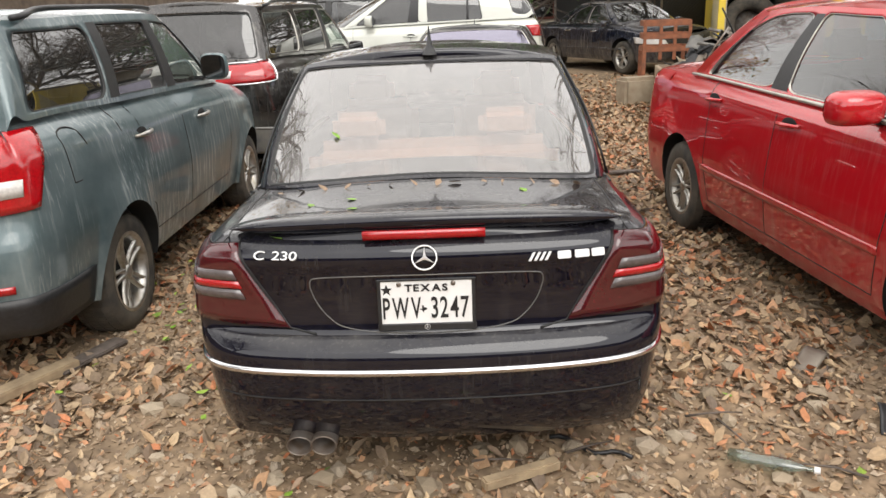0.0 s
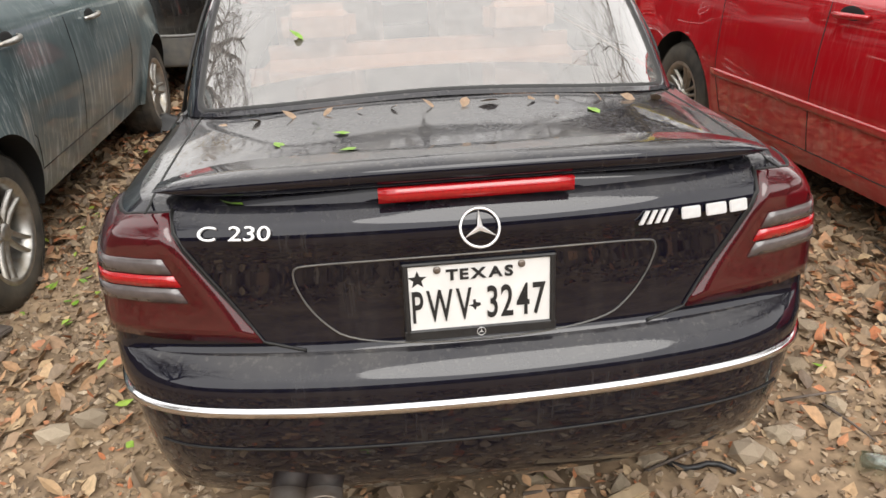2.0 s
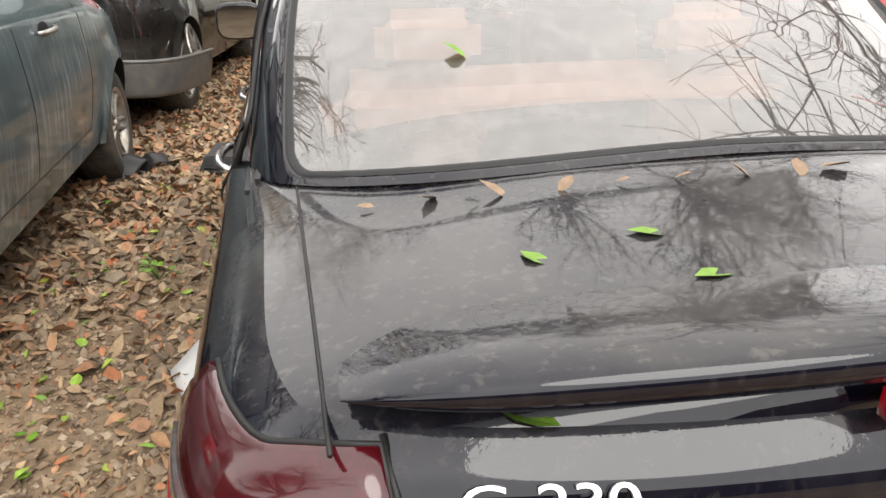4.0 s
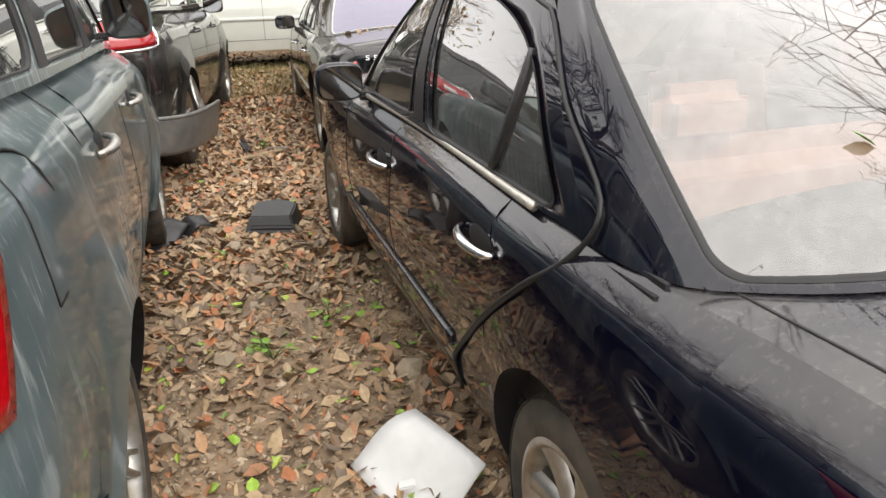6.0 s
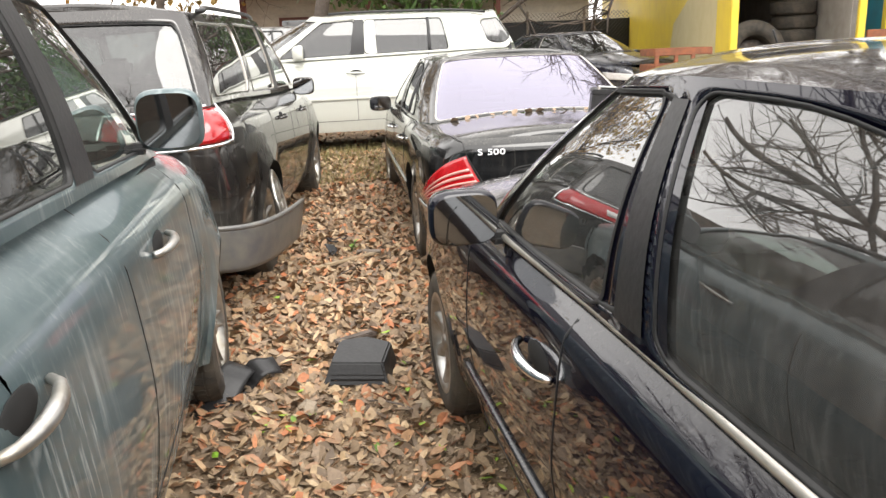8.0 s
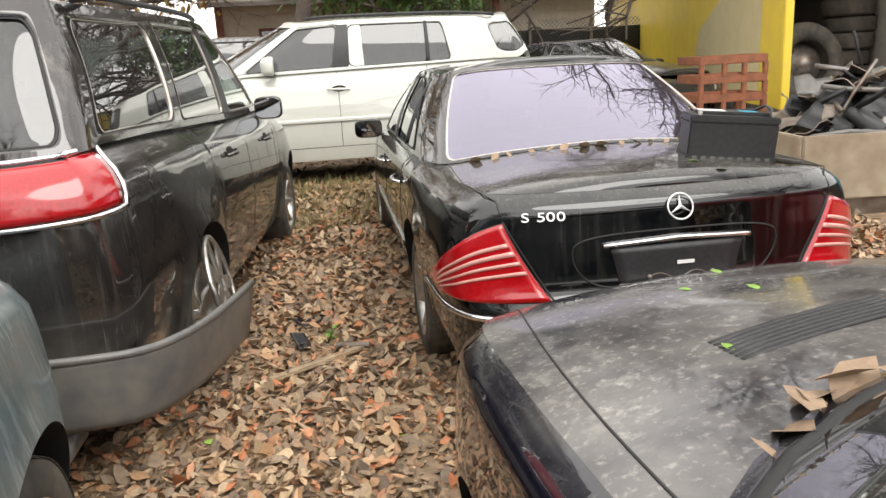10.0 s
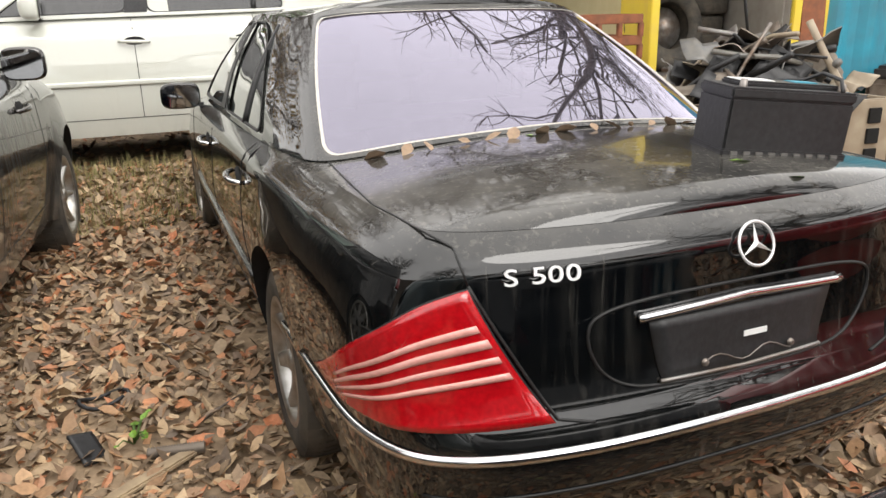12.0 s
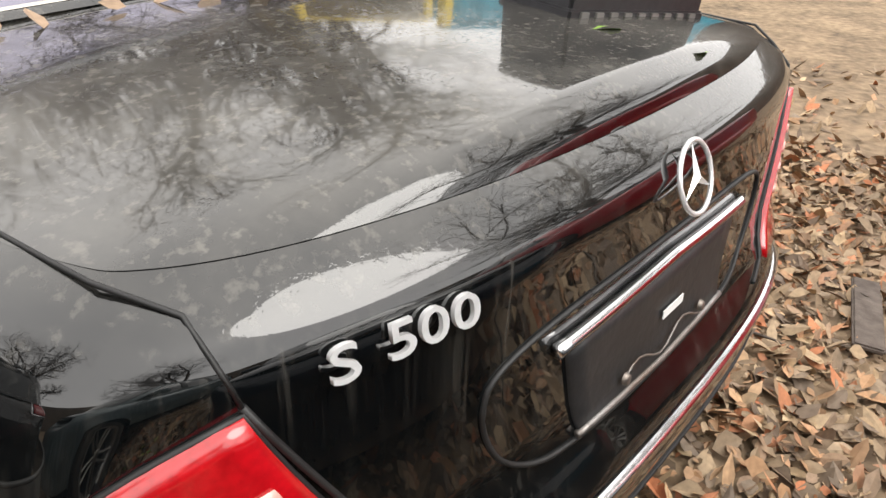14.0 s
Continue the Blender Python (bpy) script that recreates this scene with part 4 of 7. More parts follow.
F_SUV = dict(
    suv=True, round=0.15, shoulder=0.1, bottom=0.3, bumper_z=0.72, deck_to=2,
    plan=[(0, 0), (0.45, 0.02), (0.72, 0.08), (0.84, 0.2), (0.88, 0.5), (0.89, 1.2), (0.89, 2.2), (0.885, 3.2), (0.865, 3.8), (0.8, 4.2), (0.62, 4.44), (0.35, 4.54), (0, 4.56)],
    top=[(0, 1.14), (0.5, 1.15), (1.5, 1.12), (2.5, 1.09), (3.2, 1.06), (3.6, 1.02), (4.1, 0.95), (4.4, 0.85), (4.56, 0.75)],
    crown=[(0, 0.0), (1, 0.02), (3.2, 0.08), (4.0, 0.08), (4.56, 0.02)],
    side=[(0.25, 0.09), (0.4, 0.05), (0.55, 0.02), (0.75, 0.0), (0.95, 0.012), (1.15, 0.035)],
    nose=NOSE, rear=[(0.25, 0.1), (0.4, 0.02), (0.55, 0.0), (0.7, 0.02), (0.76, 0.09), (0.9, 0.1), (1.15, 0.13)],
    base=[(0, 0.15), (0.5, 0.17), (0.74, 0.24), (0.77, 0.4), (0.785, 0.85), (0.79, 1.28), (0.79, 2.2), (0.775, 3.1), (0.72, 3.42), (0.4, 3.6), (0, 3.64)],
    roof=[(0, 0.4, 1.62), (0.42, 0.41, 1.615), (0.6, 0.46, 1.6), (0.64, 0.58, 1.595), (0.66, 0.95, 1.6), (0.665, 1.35, 1.61), (0.665, 2.15, 1.615), (0.64, 2.5, 1.6), (0.55, 2.62, 1.605), (0.32, 2.72, 1.62), (0, 2.75, 1.63)],
    roof_crown=0.05, bulge=0.025, windows=SUV_WINDOWS, pillars=[(2.05, 2.6), (7.35, 7.75)], black_b=[5.0, 6.0],
    axles=(0.98, 3.6), wheel_r=0.335, rim_r=0.225, wheel_w=0.215, spokes=5, spoke_style="twin", flare=0.04,
    doors=(1.32, 2.2, 3.15), handles=[(1.42, 0.93), (2.42, 0.92)], mirror=(2.98, 1.1, (0.21, 0.19, 0.1)), sill=0.14,
    tints={"rear": dark_glass, "back": dark_glass, "side": dark_glass, "front": clear_glass},
)
E_SUV = dict(F_SUV)
E_SUV.update(
    plan=stretch(F_SUV["plan"], 1.12, 1.12), axles=(1.12, 4.14), wheel_r=0.37, rim_r=0.245, wheel_w=0.24, spokes=7, spoke_style="many",
    top=[(0, 1.18), (0.6, 1.19), (1.7, 1.16), (2.8, 1.13), (3.6, 1.12), (4.0, 1.09), (4.6, 1.0), (4.95, 0.88), (5.11, 0.78)],
    base=stretch(F_SUV["base"], 1.12, 1.12), roof=[(x * 1.12, y * 1.12, z + 0.13) for x, y, z in F_SUV["roof"]],
    doors=(1.55, 2.5, 3.55), handles=[(2.0, 1.03), (3.2, 1.0)], mirror=(3.4, 1.14, (0.21, 0.17, 0.1)), rear=[(0.25, 0.1), (0.4, 0.06), (0.55, 0.06), (0.7, 0.05), (0.9, 0.04), (1.2, 0.08)],
    tints={"rear": dark_glass, "back": dark_glass, "side": dark_glass, "front": clear_glass}, handle_mat=brown_paint, chrome_side=True, black_b=[6.0],
)
W_WINDOWS = [
    SUV_WINDOWS[0],
    ("quarter_window", 2.25, 3.4, 0.14, 0.84, 0.07, 2.05, 3.55, True, "back"),
    ("rear_door_window", 4.6, 5.92, 0.05, 0.9, 0.06, 4.45, 6.0, True, "side"),
    SUV_WINDOWS[3],
    SUV_WINDOWS[4],
]
W_SUV = dict(F_SUV)
W_SUV.update(
    windows=W_WINDOWS, pillars=[(3.55, 4.45), (7.35, 7.75)], divider=(5.05, 4.95, 0.88),
    plan=stretch(F_SUV["plan"], 1.07, 1.05), axles=(0.98, 3.9), wheel_r=0.37, rim_r=0.24, wheel_w=0.25,
    top=[(0, 1.14), (0.6, 1.14), (1.6, 1.12), (2.6, 1.1), (3.4, 1.08), (3.8, 1.04), (4.3, 0.97), (4.62, 0.86), (4.79, 0.76)],
    base=stretch(F_SUV["base"], 1.07, 1.05), roof=[(x * 1.07, y * 1.05, z + 0.1) for x, y, z in F_SUV["roof"]],
    doors=(1.4, 2.35, 3.3), handles=[(1.5, 0.95), (2.52, 0.94)], mirror=(3.15, 1.1, (0.22, 0.19, 0.11)), rub_z=(0.72, 1.5, 3.6), handle_mat=white_paint,
    tints={"rear": dark_glass, "back": dark_glass, "side": dark_glass, "front": dark_glass}, black_b=[6.0],
)

along(C_SEDAN, [(0, 0), (1.06, 1.16), (2.25, 2.36), (3.05, 3.24), (3.78, 4.06), (4.53, 4.95)])
C_SEDAN.update(doors=(1.5, 2.53, 3.38), handles=[(1.62, 0.835), (2.67, 0.81)], mirror=(3.16, 0.98, (0.2, 0.16, 0.1)), waist_trim=(1.42, 3.2), rub_z=(0.44, 1.86, 3.5), bumper_z=0.64,
               windows=C_WINDOWS, pillars=[(2.3, 3.5), (7.3, 7.7)], divider=(4.64, 3.98, 0.66), black_b=[5.96], arch={"rear_door_window": (0.66, 0.5)})
for station, shift in ((3, -0.06), (4, -0.07), (5, -0.02)):
    x_, y_, z_ = C_SEDAN["roof"][station]
    C_SEDAN["roof"][station] = (x_, y_ + shift, z_)
C_SEDAN["base"] = [(x * (1.1 if i < 3 else 1.04 if i < 4 else 1.0), *r) for i, (x, *r) in enumerate(C_SEDAN["base"])]
C_SEDAN["roof"] = [(x * (1.2 if i < 3 else 1.12), y, z + 0.075) for i, (x, y, z) in enumerate(C_SEDAN["roof"])]
C_SEDAN["rear"] = [(0.2, 0.12), (0.3, 0.05), (0.4, 0.015), (0.5, 0.0), (0.57, 0.0), (0.61, 0.015), (0.64, 0.075), (0.75, 0.09), (0.86, 0.08), (0.95, 0.06), (1.02, 0.07)]
C_SEDAN["side_seams"] = [[(2.53, 0.95), (2.54, 0.62), (2.54, 0.32)], [(3.4, 0.93), (3.39, 0.7), (3.32, 0.34)], [(1.88, 0.33), (3.32, 0.34)]]
S_SEDAN["haunch"] = (0.06, 0.24)
C_SEDAN["haunch"] = (0.035, 0.2)
C_SEDAN["bonnet_paint"] = car_paint("dust_caked_navy_paint", (0.002, 0.0025, 0.009), dust=(0.36, 0.34, 0.31), dirt=0.5, metal=0.1, veil=0.05, gloss=1.5)
raised(S_SEDAN, 0.02, 0.05)
raised(R_SEDAN, 0.16, 0.2)
R_SEDAN["handles"] = [(1.62, 1.03), (2.6, 1.0)]
R_SEDAN["mirror"] = (3.28, 1.12, (0.26, 0.16, 0.11))
F_SUV["handle_mat"] = M["alloy"]
raised(F_SUV, 0.1, 0.11)
F_SUV.update(axles=(0.96, 3.7), handles=[(1.38, 1.045), (2.5, 1.01)], mirror=(2.9, 1.24, (0.21, 0.2, 0.1)), doors=(1.12, 2.1, 3.1))
raised(W_SUV, 0.1, 0.0)
W_SUV["handles"] = [(1.5, 1.03), (2.35, 1.03)]
W_SUV["mirror"] = (3.0, 1.22, (0.22, 0.19, 0.11))
raised(E_SUV, 0.05, 0.05)

C_AT, S_AT, F_AT = pose(-0.19, 2.2, 0, 0, 0, 2.0), pose(-0.08, 7.555, 0, 0, 0, -1.0), pose(-2.82, 2.9, 0, 0, 0, 2.6)
E_AT, W_AT, R_AT, P_AT = pose(-3.1, 7.6, 0, 0, 0, -6), pose(1.2, 13.85, 0.22, 0, 0, 90), pose(2.26, 6.85, 0, 0, 0, 187), pose(2.1, 19.6, 0.27, 0, 0, 205)

c_car, c_sh, c_g = build_car("sedan", C_SEDAN, C_AT, navy, mid_glass, "dark navy blue saloon car with dusty hazed rear window")
s_car, s_sh, s_g = build_car("sedan", S_SEDAN, S_AT, black_paint, dark_glass, "black saloon car with purple tinted rear window, no plate")
f_car, f_sh, f_g = build_car("suv", F_SUV, F_AT, green_paint, dark_glass, "dirty grey-green compact suv with run-off streaks")
e_car, e_sh, e_g = build_car("suv", E_SUV, E_AT, brown_paint, dark_glass, "dark brown-black suv missing its rear bumper cover")
w_car, w_sh, w_g = build_car("suv", W_SUV, W_AT, white_paint, dark_glass, "cream white suv parked across the lane")
r_car, r_sh, r_g = build_car("sedan", R_SEDAN, R_AT, red_paint, mid_glass, "red saloon car with dust on its doors")
p_car, p_sh, p_g = build_car("sedan", P_SEDAN, P_AT, blue_paint, dark_glass, "dark blue saloon car with leaves on its bonnet")


# ---- ground ----
soil = mat("leaf_strewn_soil", (0.37, 0.265, 0.165), 0.95, color2=(0.12, 0.083, 0.052), scale=14, bump=1.0, big=2.2)


def ground_z(x, y):
    return 0.24 * min(1, max(0, (y - 10.5) / 2.3)) ** 2 + 0.02 * noise.noise(Vector((x * 0.7, y * 0.7, 0))) + 0.008 * noise.noise(Vector((x * 4, y * 4, 3)))


gx = [-400, -60, -20, -8] + [-5 + 0.1 * i for i in range(101)] + [8, 20, 60, 400]
gy = [-400, -60, -15, -4] + [-1 + 0.1 * i for i in range(171)] + [20, 40, 90, 500]
gv = [(x, y, ground_z(x, y) if -5 <= x <= 5 and -1 <= y <= 16 else 0.24 if y > 14 else 0.0) for x in gx for y in gy]
gf = [(i * len(gy) + j, (i + 1) * len(gy) + j, (i + 1) * len(gy) + j + 1, i * len(gy) + j + 1) for i in range(len(gx) - 1) for j in range(len(gy) - 1)]
ground = tagged(link_mesh("ground", gv, gf, soil), "brown soil yard strewn with dry leaves", "ground", kind="structure")


# ---- details of the navy saloon ----
def on_rear(sh, rows, r, car, material, name="panel_gap", n=8, out=0.001, closed=False):
    """A thin bead over the tail along rows of (x, z)."""
    pts = []
    if closed:
        for _ in range(3):
            rows = [tuple(u + (v - u) * f for u, v in zip(a, b)) for a, b in zip(rows, rows[1:] + rows[:1]) for f in (0.25, 0.75)]
        n = 2
    seq = rows + [rows[0]] if closed else rows
    for (x0, z0), (x1, z1) in zip(seq, seq[1:]):
        pts += [sh.rear(x0 + (x1 - x0) * i / n, z0 + (z1 - z0) * i / n, out) for i in range(n)]
    pts.append(sh.rear(*seq[-1], out))
    vs, fs = tube(pts, r, 5)
    return link_mesh(name, vs, fs, material, car)


def bumper_strip(car, sh, z, y_end, h, material, label=""):
    u = sh.side_u(y_end)

    def fn(t):
        c = sh.point(t, z)
        o = (sh.point(t, z, 0.02) - c).normalized()
        return c, Vector((0, 0, 1)), o
    return add_strip(car, "bumper_strip", fn, -u, u, 70, h, 0.01, material, label)


def seen_face(sh, x, z, out=0.006):
    """The pose of a badge on the tail at x, z, turned with the skin."""
    p = sh.rear(x, z, out)
    a, b = sh.rear(x - 0.03, z, out), sh.rear(x + 0.03, z, out)
    q = sh.rear(x, z + 0.03, out)
    return Matrix.Translation(p) @ pose(0, 0, 0, -math.degrees(math.atan2(q.y - p.y, 0.03)), 0, math.degrees(math.atan2(b.y - a.y, b.x - a.x)))


for sg in (1, -1):
    uo = c_sh.side_u(0.42)
    corners = [(sg * c_sh.end_u(0.47), 0.668), (sg * uo, 0.7), (sg * uo * 0.97, 0.93), (sg * c_sh.end_u(0.655), 0.955)]
    lamp(c_car, c_sh, "tail_light", corners, M["darkred"], 0.012, (18, 10), "smoked dark red tail light lens",
         [(0.33, 0.45, 0.12, 0.98, M["smoke"]), (0.47, 0.56, 0.1, 0.98, M["red"]), (0.58, 0.7, 0.1, 0.98, M["smoke"])])
bumper_strip(c_car, c_sh, 0.535, 0.95, 0.022, M["chrome"], "bright strip round the bumper")
on_rear(c_sh, [(-0.74, 0.43), (0, 0.43), (0.74, 0.43)], 0.003, c_car, M["seal"], n=24)
on_rear(c_sh, [(-0.4, 0.83), (-0.36, 0.85), (0.36, 0.85), (0.4, 0.83), (0.36, 0.72), (0.26, 0.645), (-0.26, 0.645), (-0.36, 0.72)], 0.0022, c_car, M["greyplastic"], "tailgate_recess_edge", closed=True)
for sg in (1, -1):
    on_rear(c_sh, [(sg * 0.655, 0.96), (sg * 0.47, 0.665), (sg * 0.38, 0.645)], 0.004, c_car, M["seal"])
# spoiler with the third brake light
vs, fs = [], []
for i in range(41):
    x = -0.66 + 1.32 * i / 40
    e = c_sh.rear(x, 0.97)
    k = 1 - abs(x / 0.66) ** 8
    zz = 0.998 + 0.026 * (1 - (x / 0.66) ** 2)
    for dy, dz in ((0.16, 0.005), (0.06, 0.018), (-0.02, 0.026), (-0.035, 0.015), (-0.03, -0.008), (0.012, -0.03)):
        vs.append((x, e.y + dy * (0.3 + 0.7 * k), zz + dz * k))
for i in range(40):
    for q in range(5):
        fs.append((i * 6 + q, (i + 1) * 6 + q, (i + 1) * 6 + q + 1, i * 6 + q + 1))
spoiler = link_mesh("boot_spoiler", vs, fs, navy, c_car)
vs, fs = slab(lambda a, b, o: Vector((-0.2 + 0.4 * a, c_sh.rear(0, 0.96).y - 0.008 - o, 0.972 + 0.028 * b)), 10, 2, 0.012)
link_mesh("brake_light", vs, fs, M["red"], c_car, "long red high brake light")
star_badge(c_car, seen_face(c_sh, 0, 0.915, 0.01), 0.04)
lettering(c_car, "C 230", 0.044, seen_face(c_sh, -0.5, 0.922, 0.006), M["badge"], "raised bright model letter", width=1.4, bold=0.0)
for i, x in enumerate((0.352, 0.37, 0.388, 0.406)):
    bm = box_bm(0.01, 0.006, 0.028, 0.001, 1)
    for v in bm.verts:
        v.co.x += v.co.z * 0.6
    part("badge_bar", bm, M["badge"], c_car, m=seen_face(c_sh, x, 0.9))
for x, wdt in ((0.46, 0.045), (0.52, 0.05), (0.575, 0.045)):
    part("badge_plate", box_bm(wdt, 0.005, 0.026, 0.004, 2), M["badge"], c_car, m=seen_face(c_sh, x, 0.9))
# number plate in its black frame
face = c_sh.rear(0, 0.755)
plate = new("number_plate")
plate.parent = c_car
plate.matrix_basis = Matrix.Translation((0, face.y - 0.012, 0.752)) @ pose(0, 0, 0, -4)
part("plate_sheet", box_bm(0.305, 0.003, 0.155, 0.001, 1), M["white"], plate)
pf = bmesh.new()
for sx, sz, x, z in ((0.33, 0.024, 0, -0.082), (0.33, 0.008, 0, 0.081), (0.012, 0.165, -0.157, 0), (0.012, 0.165, 0.157, 0)):
    box_bm(sx, 0.01, sz, 0.003, 1, (x, -0.002, z), pf)
part("plate_frame", pf, M["plastic"], plate, "black plastic plate frame")
at = lambda x, z: pose(x, -0.0035, z)
lettering(plate, "TEXAS", 0.033, at(0.0, 0.052), M["ink"], depth=0.0006, width=1.2, name="plate_letter", bold=0.0012)
lettering(plate, "PWV", 0.104, at(-0.082, -0.02), M["ink"], depth=0.0006, gap=0.07, width=0.5, name="plate_letter", bold=0.0012)
lettering(plate, "3247", 0.104, at(0.078, -0.02), M["ink"], depth=0.0006, gap=0.07, width=0.56, name="plate_letter", bold=0.0012)
bm = bmesh.new()
vv = [bm.verts.new((0.021 * (1 if i % 2 == 0 else 0.42) * math.sin(i * math.pi / 5) - 0.132, -0.0025, 0.021 * (1 if i % 2 == 0 else 0.42) * math.cos(i * math.pi / 5) + 0.047)) for i in range(10)]
bm.faces.new(vv)
part("plate_star", bm, M["ink"], plate)
bm = bmesh.new()
bm.faces.new([bm.verts.new((x * 0.012 - 0.012, -0.0025, z * 0.012 - 0.02)) for x, z in ((-0.3, 1), (0.2, 1), (0.2, 0.45), (1, 0.3), (1.1, -0.2), (0.3, -0.5), (0.1, -1.1), (-0.4, -0.4), (-1.1, -0.1), (-0.3, 0.1))])
part("plate_emblem", bm, M["ink"], plate)
for sx in (-1, 1):
    vs, fs = revolve([(-0.004, 0.0001), (-0.006, 0.007), (0, 0.009)], 12)
    link_mesh("plate_screw", [(sx * 0.09 + y, x, 0.066 + z) for x, y, z in vs], fs, M["steel"], plate)
star_badge(plate, pose(0, -0.008, -0.082), 0.009, "frame_emblem")
# twin exhaust tips
for x in (-0.47, -0.385):
    vs, fs = revolve([(0.25, 0.036), (0.0, 0.045), (-0.004, 0.043), (0.0, 0.039), (0.12, 0.036), (0.12, 0.0001)], 24)
    link_mesh("exhaust_tip", [(x + y * 1.05, h + 0.05, 0.235 + z * 0.85) for h, y, z in vs], fs, M["steel"], c_car, "dull grey exhaust tip")
# boot shut lines, roof aerial, rear door seal standing proud
for sg in (1, -1):
    pts = []
    for i in range(16):
        y = 0.15 + 0.77 * i / 15
        x = 0.672 + 0.02 * i / 15
        pts.append((sg * x, y, c_sh.deck(x, y)))
    vs, fs = tube(pts, 0.0028, 5)
    link_mesh("panel_gap", vs, fs, M["seal"], c_car)
    pts = [c_g(sg * 4.2, 0.985, 0.004), c_g(sg * 3.6, 0.9, 0.006), c_g(sg * 3.36, 0.52, 0.006), c_g(sg * 3.12, 0.2, 0.01), c_sh.side(1.2, 0.94, sg, 0.01), c_sh.side(1.33, 0.83, sg, 0.008), c_sh.side(1.52, 0.68, sg, 0.008), c_sh.side(1.75, 0.48, sg, 0.008), c_sh.side(1.85, 0.38, sg, 0.008), c_sh.side(1.87, 0.27, sg, 0.008)]
    pts = [catmull([tuple(q) for q in pts], i / 5) if 5 <= i <= 40 else pts[0].lerp(pts[1], i / 5) if i < 5 else pts[8].lerp(pts[9], i / 5 - 8) for i in range(46)]
    vs, fs = tube(pts, [0.006] * 20 + [0.008] * 26, 6)
    link_mesh("door_seal", vs, fs, M["seal"], c_car, "loose black rubber door seal")


def shark_fin(car, x, y, z, k=1.0):
    vs, fs = [], []
    for i, (h, ln, w) in enumerate(((0, 0.075, 0.03), (0.012, 0.06, 0.024), (0.03, 0.03, 0.01), (0.07, 0.012, 0.004), (0.09, 0.004, 0.002))):
        for q in range(10):
            a = 2 * math.pi * q / 10
            vs.append((x + w * k * math.cos(a), y + k * (ln * math.sin(a) - h * 0.25), z + h * k))
    for i in range(4):
        for q in range(10):
            fs.append((i * 10 + q, i * 10 + (q + 1) % 10, (i + 1) * 10 + (q + 1) % 10, (i + 1) * 10 + q))
    return link_mesh("aerial", vs, fs, M["plastic"], car)


shark_fin(c_car, 0, C_SEDAN["roof"][0][1] + 0.05, C_SEDAN["roof"][0][2] + 0.008, 1.45)
shark_fin(s_car, 0, S_SEDAN["roof"][0][1] + 0.1, S_SEDAN["roof"][0][2] + 0.008)
# bonnet vents by the windscreen
for sg in (1, -1):
    for i in range(7):
        y = 3.99 - 0.016 * i
        pts = [(sg * (0.1 + 0.36 * q / 8), y - 0.05 * q / 8, c_sh.deck(0.1 + 0.36 * q / 8, y) + 0.002) for q in range(9)]
        vs, fs = tube(pts, 0.006, 5)
        link_mesh("vent_slat", vs, fs, M["plastic"], c_car)
    pts = [(sg * (0.72 - 0.16 * (i / 15) ** 2), 3.55 + 1.2 * i / 15) for i in range(16)]
    vs, fs = tube([(x, y, c_sh.deck(x, y)) for x, y in pts], 0.0028, 5)
    link_mesh("panel_gap", vs, fs, M["seal"], c_car)

# ---- details of the black saloon ----
for sg in (1, -1):
    corners = [(sg * s_sh.side_u(0.34), 0.562), (sg * s_sh.end_u(0.51), 0.567), (sg * s_sh.end_u(0.685), 0.868), (sg * s_sh.side_u(0.54), 0.575)]
    lamp(s_car, s_sh, "tail_light", corners, M["red"], 0.014, (22, 16), "large red tail light with pale bands",
         [(0.35, 0.395, 0.1, 0.98, M["pinkclear"]), (0.48, 0.525, 0.08, 0.98, M["pinkclear"]), (0.6, 0.66, 0.1, 0.98, M["pinkclear"]), (0.72, 0.77, 0.16, 0.97, M["pinkclear"])], 0.045)
    on_rear(s_sh, [(sg * 0.685, 0.875), (sg * 0.5, 0.567), (sg * 0.42, 0.552)], 0.004, s_car, M["seal"])
    pts = []
    for i in range(16):
        y = 0.24 + 0.8 * i / 15
        x = 0.765 - 0.035 * i / 15 - 0.04 * max(0, 1 - i / 5)
        pts.append((sg * x, y, s_sh.deck(x, y)))
    pts = [s_sh.rear(sg * x, z, 0.001) for x, z in ((0.685, 0.875), (0.7, 0.91), (0.722, 0.945))] + pts
    vs, fs = tube(pts, 0.0028, 5)
    link_mesh("panel_gap", vs, fs, M["seal"], s_car)
bumper_strip(s_car, s_sh, 0.5, 1.0, 0.024, M["chrome"], "bright strip round the bumper")
on_rear(s_sh, [(-0.8, 0.4), (0, 0.4), (0.8, 0.4)], 0.004, s_car, M["seal"], n=24)
on_rear(s_sh, [(-0.4, 0.8), (0, 0.81), (0.4, 0.8), (0.43, 0.72), (0.36, 0.61), (0.2, 0.59), (-0.2, 0.59), (-0.36, 0.61), (-0.43, 0.72)], 0.004, s_car, M["seal"], "tailgate_recess_edge", closed=True)
vs, fs = slab(lambda a, b, o: s_sh.rear((-0.27 + 0.54 * a) * (0.86 + 0.14 * b), 0.6 + 0.15 * b, o), 12, 6, 0.006)
link_mesh("plate_mount", vs, fs, M["plastic"], s_car, "empty black plate mount")
on_rear(s_sh, [(-0.24, 0.605), (0, 0.6), (0.24, 0.605)], 0.006, s_car, M["steel"], "mount_edge", n=10, out=0.006)
on_rear(s_sh, [(-0.3, 0.762), (0, 0.775), (0.3, 0.762)], 0.011, s_car, M["chrome"], "boot_handle", n=14, out=0.008)
part("bar_label", box_bm(0.07, 0.002, 0.014, 0.0, 1), M["white"], s_car, "small white sticker", m=seen_face(s_sh, 0.03, 0.675, 0.01))
